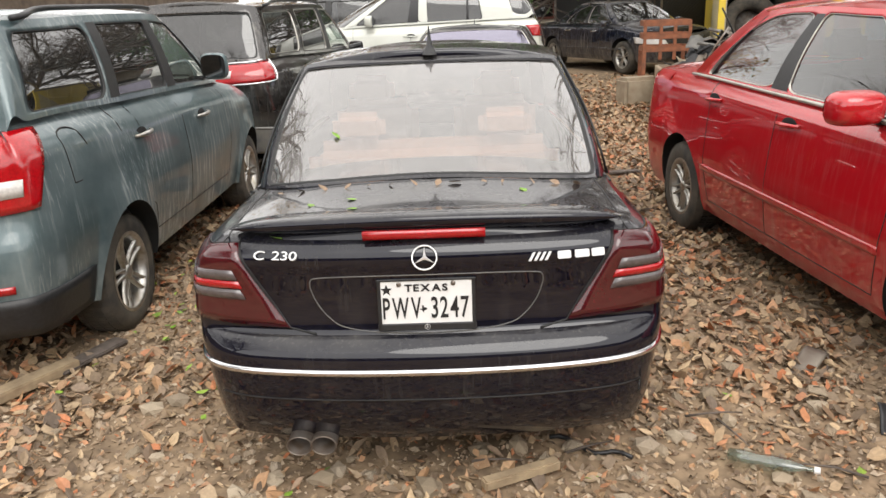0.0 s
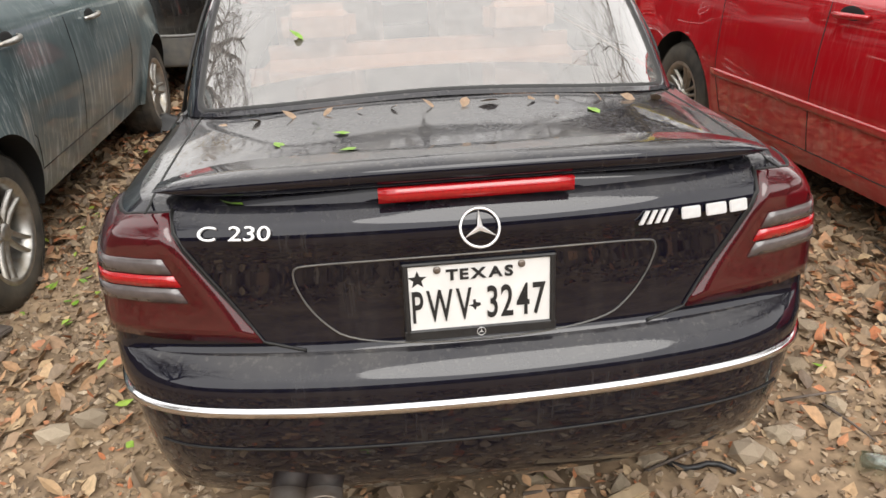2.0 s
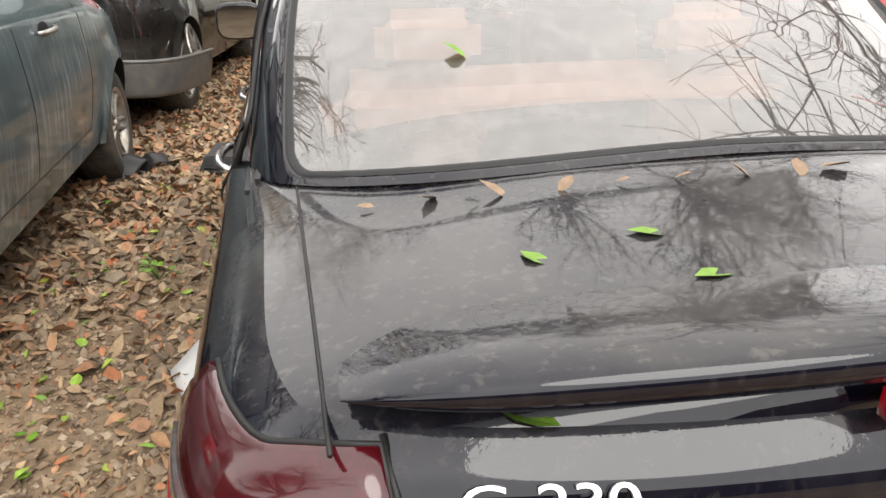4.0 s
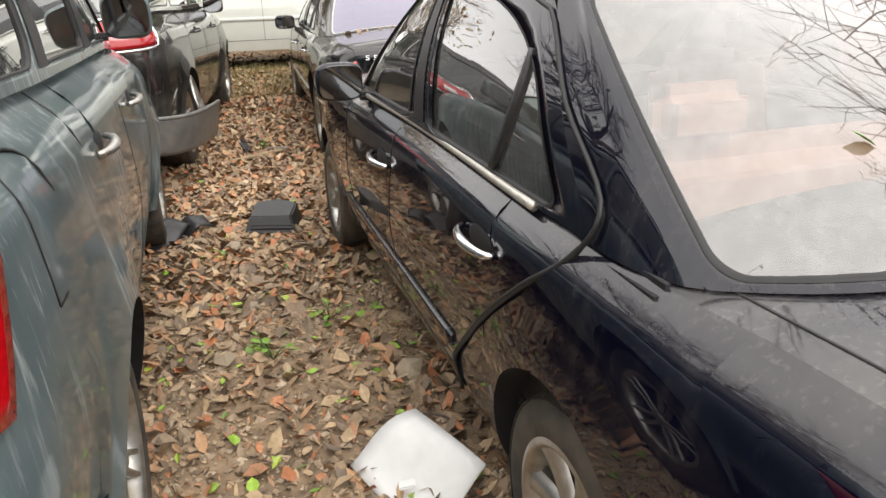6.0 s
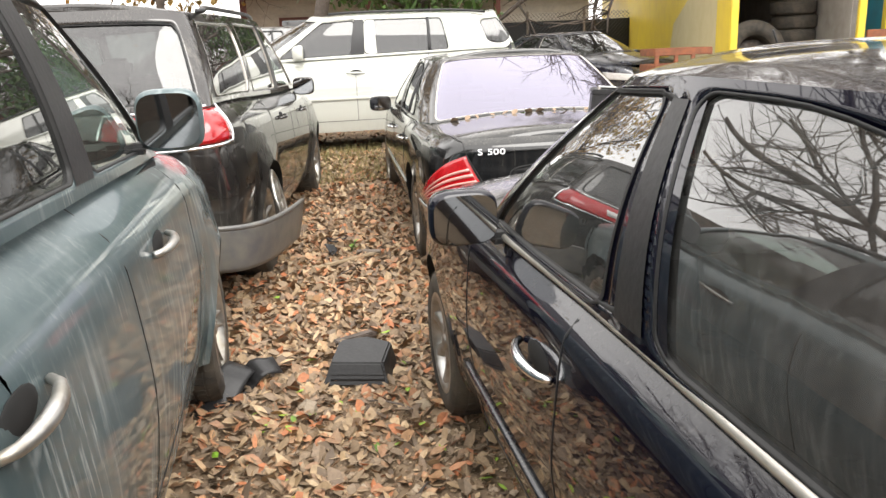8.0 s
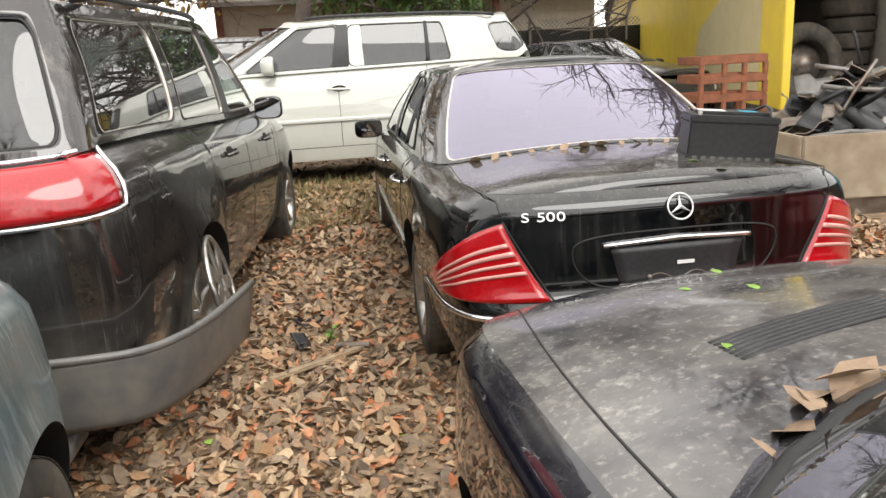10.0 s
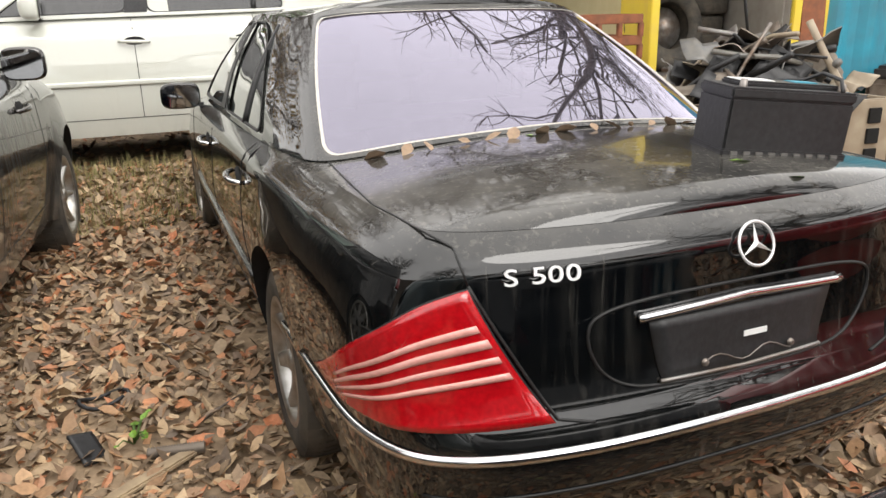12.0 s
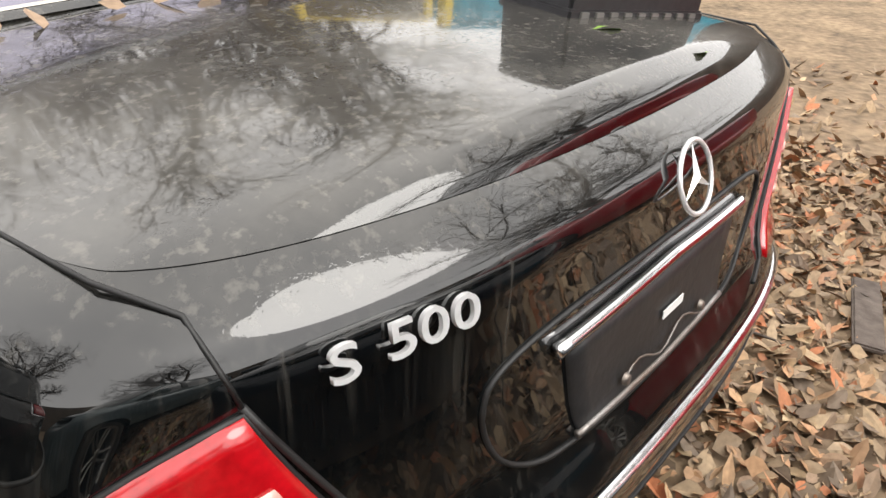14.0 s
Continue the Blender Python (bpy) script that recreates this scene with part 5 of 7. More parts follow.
for x in (-0.12, 0.14):
    vs, fs = revolve([(-0.006, 0.0001), (-0.006, 0.008), (0, 0.01)], 12)
    link_mesh("mount_screw", vs, fs, M["steel"], s_car).matrix_basis = seen_face(s_sh, x, 0.628, 0.012) @ pose(0, 0, 0, 0, 0, 90)
vs, fs = tube([s_sh.rear(-0.12 + 0.26 * i / 12, 0.628 + 0.012 * math.sin(i * 0.9), 0.012) for i in range(13)], 0.002, 4)
link_mesh("wire", vs, fs, M["steel"], s_car)
star_badge(s_car, seen_face(s_sh, 0.0, 0.896, 0.012), 0.05)
lettering(s_car, "S 500", 0.05, seen_face(s_sh, -0.53, 0.888, 0.007), M["badge"], "raised bright model letter", width=1.45, bold=0.0002)

# ---- details of the green suv, the brown suv and the others ----
for sg in (1, -1):
    lamp(f_car, f_sh, "tail_light", [(sg * f_sh.end_u(0.6), 0.87), (sg * f_sh.side_u(0.2), 0.9), (sg * f_sh.side_u(0.4), 1.235), (sg * f_sh.end_u(0.72), 1.235)], M["red"], 0.014, (14, 10), "red and clear tail light", [(0.2, 0.42, 0.05, 0.6, M["clear"])])
    lamp(e_car, e_sh, "tail_light", [(sg * e_sh.end_u(0.3), 1.02), (sg * e_sh.side_u(0.3), 1.05), (sg * e_sh.side_u(0.36), 1.235), (sg * e_sh.end_u(0.32), 1.2)], M["red"], 0.016, (22, 8), "wide red tail light in a bright surround", [(0.3, 0.7, 0.06, 0.2, M["clear"])])
    q = quad_map([(sg * e_sh.end_u(0.28), 1.005), (sg * e_sh.side_u(0.33), 1.035), (sg * e_sh.side_u(0.39), 1.25), (sg * e_sh.end_u(0.3), 1.215)])
    ring = [(i / 14, 0) for i in range(14)] + [(1, i / 5) for i in range(5)] + [(1 - i / 14, 1) for i in range(14)] + [(0, 1 - i / 5) for i in range(5)]
    vs, fs = tube([e_sh.point(*q(a, b), 0.008) for a, b in ring], 0.012, 6, True)
    link_mesh("lamp_surround", vs, fs, M["chrome"], e_car)
    lamp(w_car, w_sh, "tail_light", [(sg * w_sh.end_u(0.7), 0.95), (sg * w_sh.side_u(0.3), 0.97), (sg * w_sh.side_u(0.42), 1.14), (sg * w_sh.end_u(0.72), 1.14)], M["red"], 0.014)
    lamp(p_car, p_sh, "headlight", [(sg * p_sh.end_u(0.45, True), 0.56), (sg * p_sh.side_u(4.2), 0.6), (sg * p_sh.side_u(4.15), 0.72), (sg * p_sh.end_u(0.5, True), 0.66)], M["clear"], 0.012)
vs, fs = slab(lambda a, b, o: f_sh.point(f_sh.side_u(0.56) * (2 * a - 1), 0.3 + 0.2 * b, o), 60, 4, 0.012)
link_mesh("bumper_trim", vs, fs, M["plastic"], f_car, "unpainted black plastic bumper edge")
for sg in (1, -1):
    vs, fs = slab(lambda a, b, o: f_sh.rear(sg * (0.6 + 0.13 * a), 0.53 + 0.035 * b, o), 6, 2, 0.008)
    link_mesh("reflector", vs, fs, M["red"], f_car)
# fuel flap outline of the green suv
for q in ([(0.5, 0.94), (0.5, 1.17), (0.68, 1.17), (0.7, 0.94), (0.5, 0.94)],):
    seam(f_car, f_sh, q, 0.008, 0.002, "fuel_flap_gap", n=6)
for car_, rails, z in ((w_car, W_SUV, 0.05), (f_car, F_SUV, 0.045), (e_car, E_SUV, 0.045)):
    for sg in (1, -1):
        r_ = rails["roof"]
        pts = [(sg * (x - 0.05), y, zz + z - (0.04 if i in (0, 5) else 0)) for i, (x, y, zz) in enumerate(r_[3:8] + [r_[7]])]
        pts = [catmull(pts, i / 6) for i in range(31)]
        vs, fs = tube(pts[1:-6], 0.016, 6)
        link_mesh("roof_rail", vs, fs, M["plastic"], car_)


# ---- the yard's edges ----
def ramp_mat(name, colors, rough=0.8, by="island", bump=0.0, scale=20):
    """A matt surface whose pieces take their colour from a row of colours."""
    m = bpy.data.materials.new(name)
    m.use_nodes = True
    n, k = m.node_tree.nodes, m.node_tree.links
    p = n["Principled BSDF"]
    p.inputs["Roughness"].default_value = rough
    r = n.new("ShaderNodeValToRGB")
    r.color_ramp.interpolation = "LINEAR"
    for i, c in enumerate(colors):
        e = r.color_ramp.elements[i] if i < 2 else r.color_ramp.elements.new(1.0)
        e.position, e.color = i / (len(colors) - 1), (*c, 1)
    if by == "island":
        k.new(n.new("ShaderNodeNewGeometry").outputs["Random Per Island"], r.inputs["Fac"])
    else:
        k.new(n.new("ShaderNodeObjectInfo").outputs["Random"], r.inputs["Fac"])
    tc, no = n.new("ShaderNodeTexCoord"), n.new("ShaderNodeTexNoise")
    no.inputs["Scale"].default_value, no.inputs["Detail"].default_value = scale, 5
    k.new(tc.outputs["Object"], no.inputs["Vector"])
    hs, mr = n.new("ShaderNodeHueSaturation"), n.new("ShaderNodeMapRange")
    mr.inputs["To Min"].default_value, mr.inputs["To Max"].default_value = 0.55, 1.45
    k.new(no.outputs["Fac"], mr.inputs["Value"])
    k.new(mr.outputs[0], hs.inputs["Value"])
    k.new(r.outputs["Color"], hs.inputs["Color"])
    k.new(hs.outputs["Color"], p.inputs["Base Color"])
    if bump:
        b = n.new("ShaderNodeBump")
        b.inputs["Strength"].default_value, b.inputs["Distance"].default_value = bump, 0.01
        k.new(no.outputs["Fac"], b.inputs["Height"])
        k.new(b.outputs["Normal"], p.inputs["Normal"])
    return m


dry_leaf = ramp_mat("dry_leaves", [(0.1, 0.07, 0.048), (0.4, 0.28, 0.16), (0.17, 0.12, 0.08), (0.56, 0.41, 0.25), (0.13, 0.09, 0.06), (0.42, 0.24, 0.12), (0.24, 0.175, 0.12), (0.5, 0.36, 0.21), (0.48, 0.17, 0.07), (0.3, 0.22, 0.14), (0.15, 0.11, 0.08)], 0.65, scale=60)
green_leaf = ramp_mat("green_leaves", [(0.18, 0.34, 0.03), (0.3, 0.45, 0.05), (0.12, 0.25, 0.03), (0.42, 0.5, 0.07)], 0.5, scale=40)
crown_leaf = ramp_mat("tree_leaves", [(0.05, 0.11, 0.02), (0.1, 0.18, 0.04), (0.07, 0.14, 0.03)], 0.6)
yellow_leaf = ramp_mat("autumn_leaves", [(0.45, 0.28, 0.05), (0.35, 0.18, 0.04), (0.3, 0.25, 0.07)], 0.6)
straw = ramp_mat("dry_grass", [(0.34, 0.27, 0.12), (0.22, 0.2, 0.07), (0.4, 0.32, 0.16), (0.12, 0.16, 0.04)], 0.8)
bark = mat("grey_bark", (0.16, 0.13, 0.11), 0.9, color2=(0.07, 0.055, 0.045), scale=25, bump=0.8)
wood = mat("weathered_wood", (0.42, 0.32, 0.2), 0.8, color2=(0.22, 0.16, 0.1), scale=18, bump=0.5)
stone = ramp_mat("pale_stones", [(0.36, 0.28, 0.19), (0.5, 0.41, 0.3), (0.27, 0.21, 0.14), (0.44, 0.36, 0.27)], 0.85, "object", 0.6, 30)
rust = mat("rusty_metal", (0.32, 0.11, 0.05), 0.8, color2=(0.16, 0.07, 0.04), scale=12, bump=0.4)
scrap = mat("scrap_metal", (0.25, 0.22, 0.18), 0.55, 0.5, color2=(0.12, 0.09, 0.07), scale=9, bump=0.3)
tan_metal = mat("tan_painted_metal", (0.4, 0.34, 0.25), 0.55, color2=(0.26, 0.2, 0.14), scale=6, bump=0.2)
yellow = mat("yellow_paint", (0.78, 0.6, 0.05), 0.5, color2=(0.7, 0.52, 0.08), scale=4, big=0.5, bump=0.05)
faded = mat("faded_yellow_paint", (0.58, 0.51, 0.3), 0.6, color2=(0.52, 0.45, 0.24), scale=5)
grey_wall = mat("grey_lining", (0.42, 0.4, 0.36), 0.7, color2=(0.3, 0.27, 0.23), scale=5)
blue = mat("blue_corrugated_paint", (0.03, 0.3, 0.42), 0.5, color2=(0.05, 0.2, 0.27), scale=4, bump=0.1)
brownred = mat("brown_red_paint", (0.13, 0.04, 0.025), 0.7, vary=0.3)
plaster = mat("beige_siding", (0.5, 0.44, 0.36), 0.8, vary=0.12, scale=8)
shingle = mat("grey_roofing", (0.3, 0.28, 0.27), 0.9, vary=0.2, scale=30, bump=0.5)


def leaf_cloud(name, spots, size, material, seed, flat=0.45, label="", cat="", parent=None):
    """Folded leaves, one island each, at spots of (x, y, z)."""
    rng = np.random.default_rng(seed)
    n = len(spots)
    tpl = np.array([(0, -0.5, 0), (0.2, -0.22, 0.05), (0.24, 0.08, 0.08), (0.0, 0.55, 0.0), (-0.24, 0.08, 0.08), (-0.2, -0.22, 0.05), (0, 0, -0.02)])
    tris = [(0, 1, 6), (1, 2, 6), (2, 3, 6), (3, 4, 6), (4, 5, 6), (5, 0, 6)]
    s = rng.uniform(size[0], size[1], n)
    a, tx, ty = rng.uniform(0, 2 * math.pi, n), rng.normal(0, flat, n), rng.normal(0, flat, n)
    curl = rng.uniform(-1.5, 2.2, n)
    wid = rng.uniform(0.75, 1.5, n)
    p = np.repeat(tpl[None], n, 0) * s[:, None, None]
    p[:, :, 0] *= wid[:, None]
    p[:, :, 2] *= curl[:, None]
    p[:, :, 2] += p[:, :, 1] * tx[:, None] + p[:, :, 0] * ty[:, None]
    c, d = np.cos(a)[:, None], np.sin(a)[:, None]
    x, y = p[:, :, 0] * c - p[:, :, 1] * d, p[:, :, 0] * d + p[:, :, 1] * c
    v = np.stack([x, y, p[:, :, 2]], 2) + np.array(spots)[:, None, :]
    faces = (np.array(tris)[None] + 7 * np.arange(n)[:, None, None]).reshape(-1, 3)
    ob = link_mesh(name, v.reshape(-1, 3).tolist(), faces.tolist(), material, parent, smooth=False)
    return tagged(ob, label, cat, kind="stuff")


rng = np.random.default_rng(5)


def scatter(n, x0, x1, y0, y1, lift, keep):
    out = []
    for x, y, z, r in zip(rng.uniform(x0, x1, n), rng.uniform(y0, y1, n), rng.uniform(0.004, lift, n), rng.uniform(0, 1, n)):
        if r < keep(x, y):
            out.append((x, y, ground_z(x, y) + z))
    return out


def leafy(x, y):
    k = 0.5 + 0.9 * noise.noise(Vector((x * 1.3, y * 1.3, 7))) + 0.5 * noise.noise(Vector((x * 4, y * 4, 2)))
    if y < 2.6:
        k *= 0.25 if abs(x) < 1.6 else 0.7
    if 3.0 < y < 5.2 and -2 < x < -1:
        k *= 0.6
    if y > 6:
        k += 0.4
    return k


leaf_cloud("fallen_leaves", scatter(80000, -2.7, 3.0, 1.0, 13.0, 0.035, leafy), (0.02, 0.085), dry_leaf, 1, 0.5, "dry brown and orange fallen leaves on soil", "leaves")
leaf_cloud("fallen_leaves", scatter(16000, -5, 5, 0.8, 16, 0.03, leafy), (0.04, 0.1), dry_leaf, 2, 0.5, "dry brown and orange fallen leaves on soil", "leaves")
leaf_cloud("leaf_crumbs", scatter(34000, -2.6, 2.4, 1.0, 9.5, 0.01, lambda x, y: 0.9), (0.015, 0.04), dry_leaf, 9, 0.6, "small broken bits of dry leaves on soil", "leaves")
leaf_cloud("green_leaves", scatter(420, -2.1, -1.0, 3.0, 7.0, 0.03, lambda x, y: 0.35) + scatter(160, -2.5, 2.5, 1.2, 9.5, 0.03, lambda x, y: 0.5), (0.035, 0.065), green_leaf, 3, 0.25, "fresh green leaves fallen among the dry ones", "leaves")
# crumbs and clods of dry earth
clod = ramp_mat("earth_clods", [(0.4, 0.3, 0.2), (0.26, 0.185, 0.12), (0.5, 0.4, 0.29), (0.17, 0.12, 0.08), (0.34, 0.25, 0.165)], 0.95, scale=50)


def clods(spots, size, seed):
    """Small broken lumps, one island each."""
    rg = np.random.default_rng(seed)
    n = len(spots)
    tpl = np.array([(1, 0, 0), (-1, 0, 0), (0, 1, 0), (0, -1, 0), (0, 0, 1), (0, 0, -1)], float)
    tris = np.array([(0, 2, 4), (2, 1, 4), (1, 3, 4), (3, 0, 4), (2, 0, 5), (1, 2, 5), (3, 1, 5), (0, 3, 5)])
    p = tpl[None] * rg.uniform(0.5, 1.2, (n, 6, 1)) + rg.normal(0, 0.22, (n, 6, 3))
    p *= (size[0] * (size[1] / size[0]) ** (rg.uniform(0, 1, n) ** 2))[:, None, None]
    p[:, :, 2] *= 0.7
    v = p + np.array(spots)[:, None, :]
    f = (tris[None] + 6 * np.arange(n)[:, None, None]).reshape(-1, 3)
    return tagged(link_mesh("earth_clods", v.reshape(-1, 3).tolist(), f.tolist(), clod, smooth=False), "crumbly clods of dry tan earth", "earth", kind="stuff")


clods(scatter(15000, -2.2, 2.3, 1.2, 3.6, 0.006, lambda x, y: 0.9) + scatter(9000, -2.1, -0.9, 3.4, 7.0, 0.006, lambda x, y: 0.8) + scatter(4000, 0.7, 2.4, 3.4, 8.0, 0.006, lambda x, y: 0.7), (0.004, 0.026), 6)
# grass tuft before the white suv
gv, gf = [], []
for i in range(1500):
    x, y = rng.uniform(-1.9, -0.9), rng.uniform(11.6, 13.1)
    h, a, b = rng.uniform(0.04, 0.15), rng.uniform(0, 6.28), rng.normal(0, 0.5)
    z = ground_z(x, y)
    k = len(gv)
    gv += [(x, y, z), (x + 0.008 * math.cos(a), y + 0.008 * math.sin(a), z), (x + h * b * math.sin(a), y + h * b * math.cos(a), z + h)]
    gf.append((k, k + 1, k + 2))
tagged(link_mesh("dry_grass", gv, gf, straw, smooth=False), "tuft of dry yellow grass on soil", "grass", kind="stuff")


def tree(x, y, z0, h, seed, lean=(0, 0), limbs=6, r0=0.2, leaves=None, leaf_n=0, bare=True, spread=1.0):
    """A tapered trunk that forks into limbs, branches and twigs."""
    rg = random.Random(seed)
    root = new("tree")
    tagged(root, "bare grey-barked tree with spreading limbs" if bare else "tree with a loose leafy crown", "tree")
    root.location = (x, y, z0)
    tv, tf, wv, wf, tips = [], [], [], [], []

    def put(vs, fs, pts, rad, n):
        a, b = tube(pts, rad, n)
        k = len(vs)
        vs.extend(a)
        fs.extend(tuple(i + k for i in q) for q in b)

    def grow(p, d, length, r, level):
        pts, rad, steps = [p.copy()], [r], 6 if level < 2 else 4
        for i in range(steps):
            d = (d + Vector((rg.gauss(0, 0.2), rg.gauss(0, 0.2), rg.gauss(0.02, 0.14)))).normalized()
            p = p + d * length / steps
            pts.append(p.copy())
            rad.append(r * (1 - 0.5 * (i + 1) / steps))
        put(tv if level < 2 else wv, tf if level < 2 else wf, pts, rad, 7 if level < 2 else 4 if level < 3 else 3)
        tips.append(p.copy())
        if level >= 4:
            return
        for i in range((limbs, 6, 6, 5)[level]):
            f = rg.uniform(0.7, 1.0) if level == 0 else rg.uniform(0.3, 1.0)
            q = pts[min(int(f * steps), steps)]
            side = Vector((rg.gauss(0, 1), rg.gauss(0, 1), rg.gauss(0.15, 0.45))).normalized()
            grow(q, (d * 0.5 + side * 0.85 * spread).normalized(), length * rg.uniform(0.45, 0.75), rad[min(int(f * steps), steps)] * (0.75, 0.6, 0.6, 0.7)[level], level + 1)

    grow(Vector((0, 0, -0.1)), Vector((lean[0], lean[1], 1)).normalized(), h * 0.5, r0, 0)
    link_mesh("trunk", tv, tf, bark, root)
    tagged(link_mesh("crown", wv, wf, bark, root), kind="stuff")
    if leaf_n:
        spots = [tuple(rg.choice(tips) + Vector((rg.gauss(0, 0.3), rg.gauss(0, 0.3), rg.gauss(0, 0.25)))) for _ in range(leaf_n)]
        leaf_cloud("foliage", spots, (0.08, 0.18), leaves, seed, 0.9, parent=root)
    return root


tree(8.6, 16.8, 0.24, 15, 11, (-0.75, -0.45), 10, 0.32)
tree(12.5, 20.5, 0.24, 15, 21, (-0.3, -0.3), 8, 0.3)
tree(-7.5, 7.5, 0, 13, 12, (0.4, 0.05), 7, 0.24)
tree(8.5, 0, 0, 12, 13, (-0.35, 0.35), 7, 0.22)
tree(-7.0, -2.5, 0, 11, 14, (0.3, 0.3), 6, 0.2)
tree(-1.5, 32, 0.24, 17, 15, (0.05, -0.25), 8, 0.26)
tree(3.2, 33, 0.24, 18, 19, (0.0, -0.25), 8, 0.26)
tree(7.6, 34.5, 0.24, 16, 20, (-0.05, -0.25), 8, 0.26)
tree(-2.0, 19.5, 0.24, 13, 16, (0.35, -0.4), 9, 0.17)
tree(1.5, 20.8, 0.24, 6.5, 17, (0.05, 0), 6, 0.1, crown_leaf, 5200, False)
tree(-5.2, 20.5, 0.24, 8, 18, (0, 0), 6, 0.13, yellow_leaf, 3000, False)


def block(name, size, at_, material, label="", cat="", rot=(0, 0, 0), bevel=0.01, parent=None, kind=""):
    ob = part(name, box_bm(*size, bevel), material, parent, label)
    ob.matrix_basis = pose(*at_, *rot)
    if cat:
        ob["category"] = cat
    if kind:
        ob["kind"] = kind
    return ob


# ---- unseen board walls, added round the yard to block low sky light ----
old_board = mat("grey_brown_boards", (0.16, 0.125, 0.095), 0.9, color2=(0.08, 0.06, 0.048), scale=6, bump=0.4)
for name_, size_, at_ in (("unseen_wall_south", (24.2, 0.12, 3.4), (1.2, -9.0, 1.65)), ("unseen_wall_west", (0.12, 44, 3.4), (-10.9, 13.0, 1.65)), ("unseen_wall_east", (0.12, 44, 3.4), (13.3, 13.0, 1.65))):
    block(name_, size_, at_, old_board, "tall unseen board wall added to block the low sky", "wall", kind="structure")

# ---- house behind the yard ----
house = tagged(new("house"), "low beige house with brown-red eaves and grey roof", "house")
house.location = (1.2, 27, 0.24)
block("wall", (9.4, 6, 2.75), (0, 0, 1.37), plaster, parent=house)
block("fascia", (9.9, 0.12, 0.28), (0, -3.5, 2.85), brownred, parent=house)
block("roof", (10, 4.2, 0.12), (0, -1.7, 3.45), shingle, rot=(20, 0, 0), parent=house)
block("roof", (10, 4.2, 0.12), (0, 2.1, 3.45), shingle, rot=(-20, 0, 0), parent=house)
for x in (-4.6, -1.4, 2.0):
    block("porch_post", (0.16, 0.16, 2.75), (x, -3.4, 1.37), brownred, parent=house)
for x in (-3, 0.4):
    block("window_frame", (1.5, 0.1, 1.2), (x, -3.02, 1.6), brownred, parent=house)
    block("window_pane", (1.36, 0.1, 1.06), (x, -3.04, 1.6), dark_glass, parent=house)
for i in range(12):
    block("siding_board", (9.4, 0.03, 0.2), (0, -3.01, 0.2 + 0.22 * i), plaster, rot=(4, 0, 0), parent=house, bevel=0.005)
# dark mesh fence
fence = tagged(new("fence"), "dark wire mesh fence on posts", "fence")
fence.location = (2.2, 22.4, 0.24)
for i in range(5):
    block("post", (0.06, 0.06, 2.1), (i * 1.5, 0, 1.0), M["steel"], parent=fence)
wires_v, wires_f = [], []
for i in range(-20, 62):
    for s in (1, -1):
        a = Vector((i * 0.1, 0, 0.1)) if s > 0 else Vector((i * 0.1 + 1.9, 0, 0.1))
        b = a + Vector((s * 1.9, 0, 1.9))
        if max(a.x, b.x) > 6 or min(a.x, b.x) < 0:
            continue
        vs, fs = tube([a, b], 0.006, 3)
        k = len(wires_v)
        wires_v += vs
        wires_f += [tuple(q + k for q in f) for f in fs]
tagged(link_mesh("wire_mesh", wires_v, wires_f, M["plastic"], fence), kind="stuff")
block("screen", (6, 0.02, 1.7), (3, 0.05, 0.95), M["plastic"], parent=fence, bevel=0)

# ---- yellow box body with its open end ----
TR = pose(4.03, 13.1, 0.24, 0, 0, -14.5)
trailer = tagged(new("box_trailer"), "yellow truck box body with an open end full of tyres", "trailer")
trailer.matrix_world = TR
TW, TL, TH, TF = 1.65, 16.0, 2.68, 0.45
block("side_wall", (0.06, TL, TH - TF), (0.03, TL / 2, (TH + TF) / 2), yellow, parent=trailer)
block("side_wall", (0.06, TL, TH - TF), (TW - 0.03, TL / 2, (TH + TF) / 2), grey_wall, parent=trailer)
block("lining", (0.02, TL - 0.2, TH - TF - 0.2), (TW - 0.075, TL / 2, (TH + TF) / 2), grey_wall, parent=trailer, bevel=0.002)
block("lining", (0.02, TL - 0.2, TH - TF - 0.2), (0.075, TL / 2, (TH + TF) / 2), grey_wall, parent=trailer, bevel=0.002)
block("end_wall", (TW, 0.06, TH - TF), (TW / 2, TL, (TH + TF) / 2), grey_wall, parent=trailer)
block("roof", (TW + 0.04, TL, 0.06), (TW / 2, TL / 2, TH + 0.03), yellow, parent=trailer)
block("floor", (TW, TL, 0.12), (TW / 2, TL / 2, TF - 0.06), M["steel"], parent=trailer)
block("bumper_beam", (TW, 0.12, 0.3), (TW / 2, 0.1, 0.2), M["steel"], parent=trailer)
block("frame_rail", (0.12, TL, 0.3), (0.5, TL / 2, 0.24), M["steel"], parent=trailer)
block("frame_rail", (0.12, TL, 0.3), (TW - 0.5, TL / 2, 0.24), M["steel"], parent=trailer)
block("corner_post", (0.1, 0.1, TH - TF), (0.0, 0.0, (TH + TF) / 2), yellow, parent=trailer)
block("corner_post", (0.1, 0.1, TH - TF), (TW, 0.0, (TH + TF) / 2), yellow, parent=trailer)
block("roof_rail", (0.07, TL, 0.1), (-0.015, TL / 2, TH - 0.03), M["steel"], parent=trailer)
bm = bmesh.new()
fv = [bm.verts.new((-0.003, y, z)) for y, z in ((0.9, TF + 0.05), (4.6, TF + 0.05), (4.0, 1.5), (0.9, 2.5))]
bm.faces.new(fv)
part("faded_patch", bm, faded, trailer, "faded patch where lettering was removed")
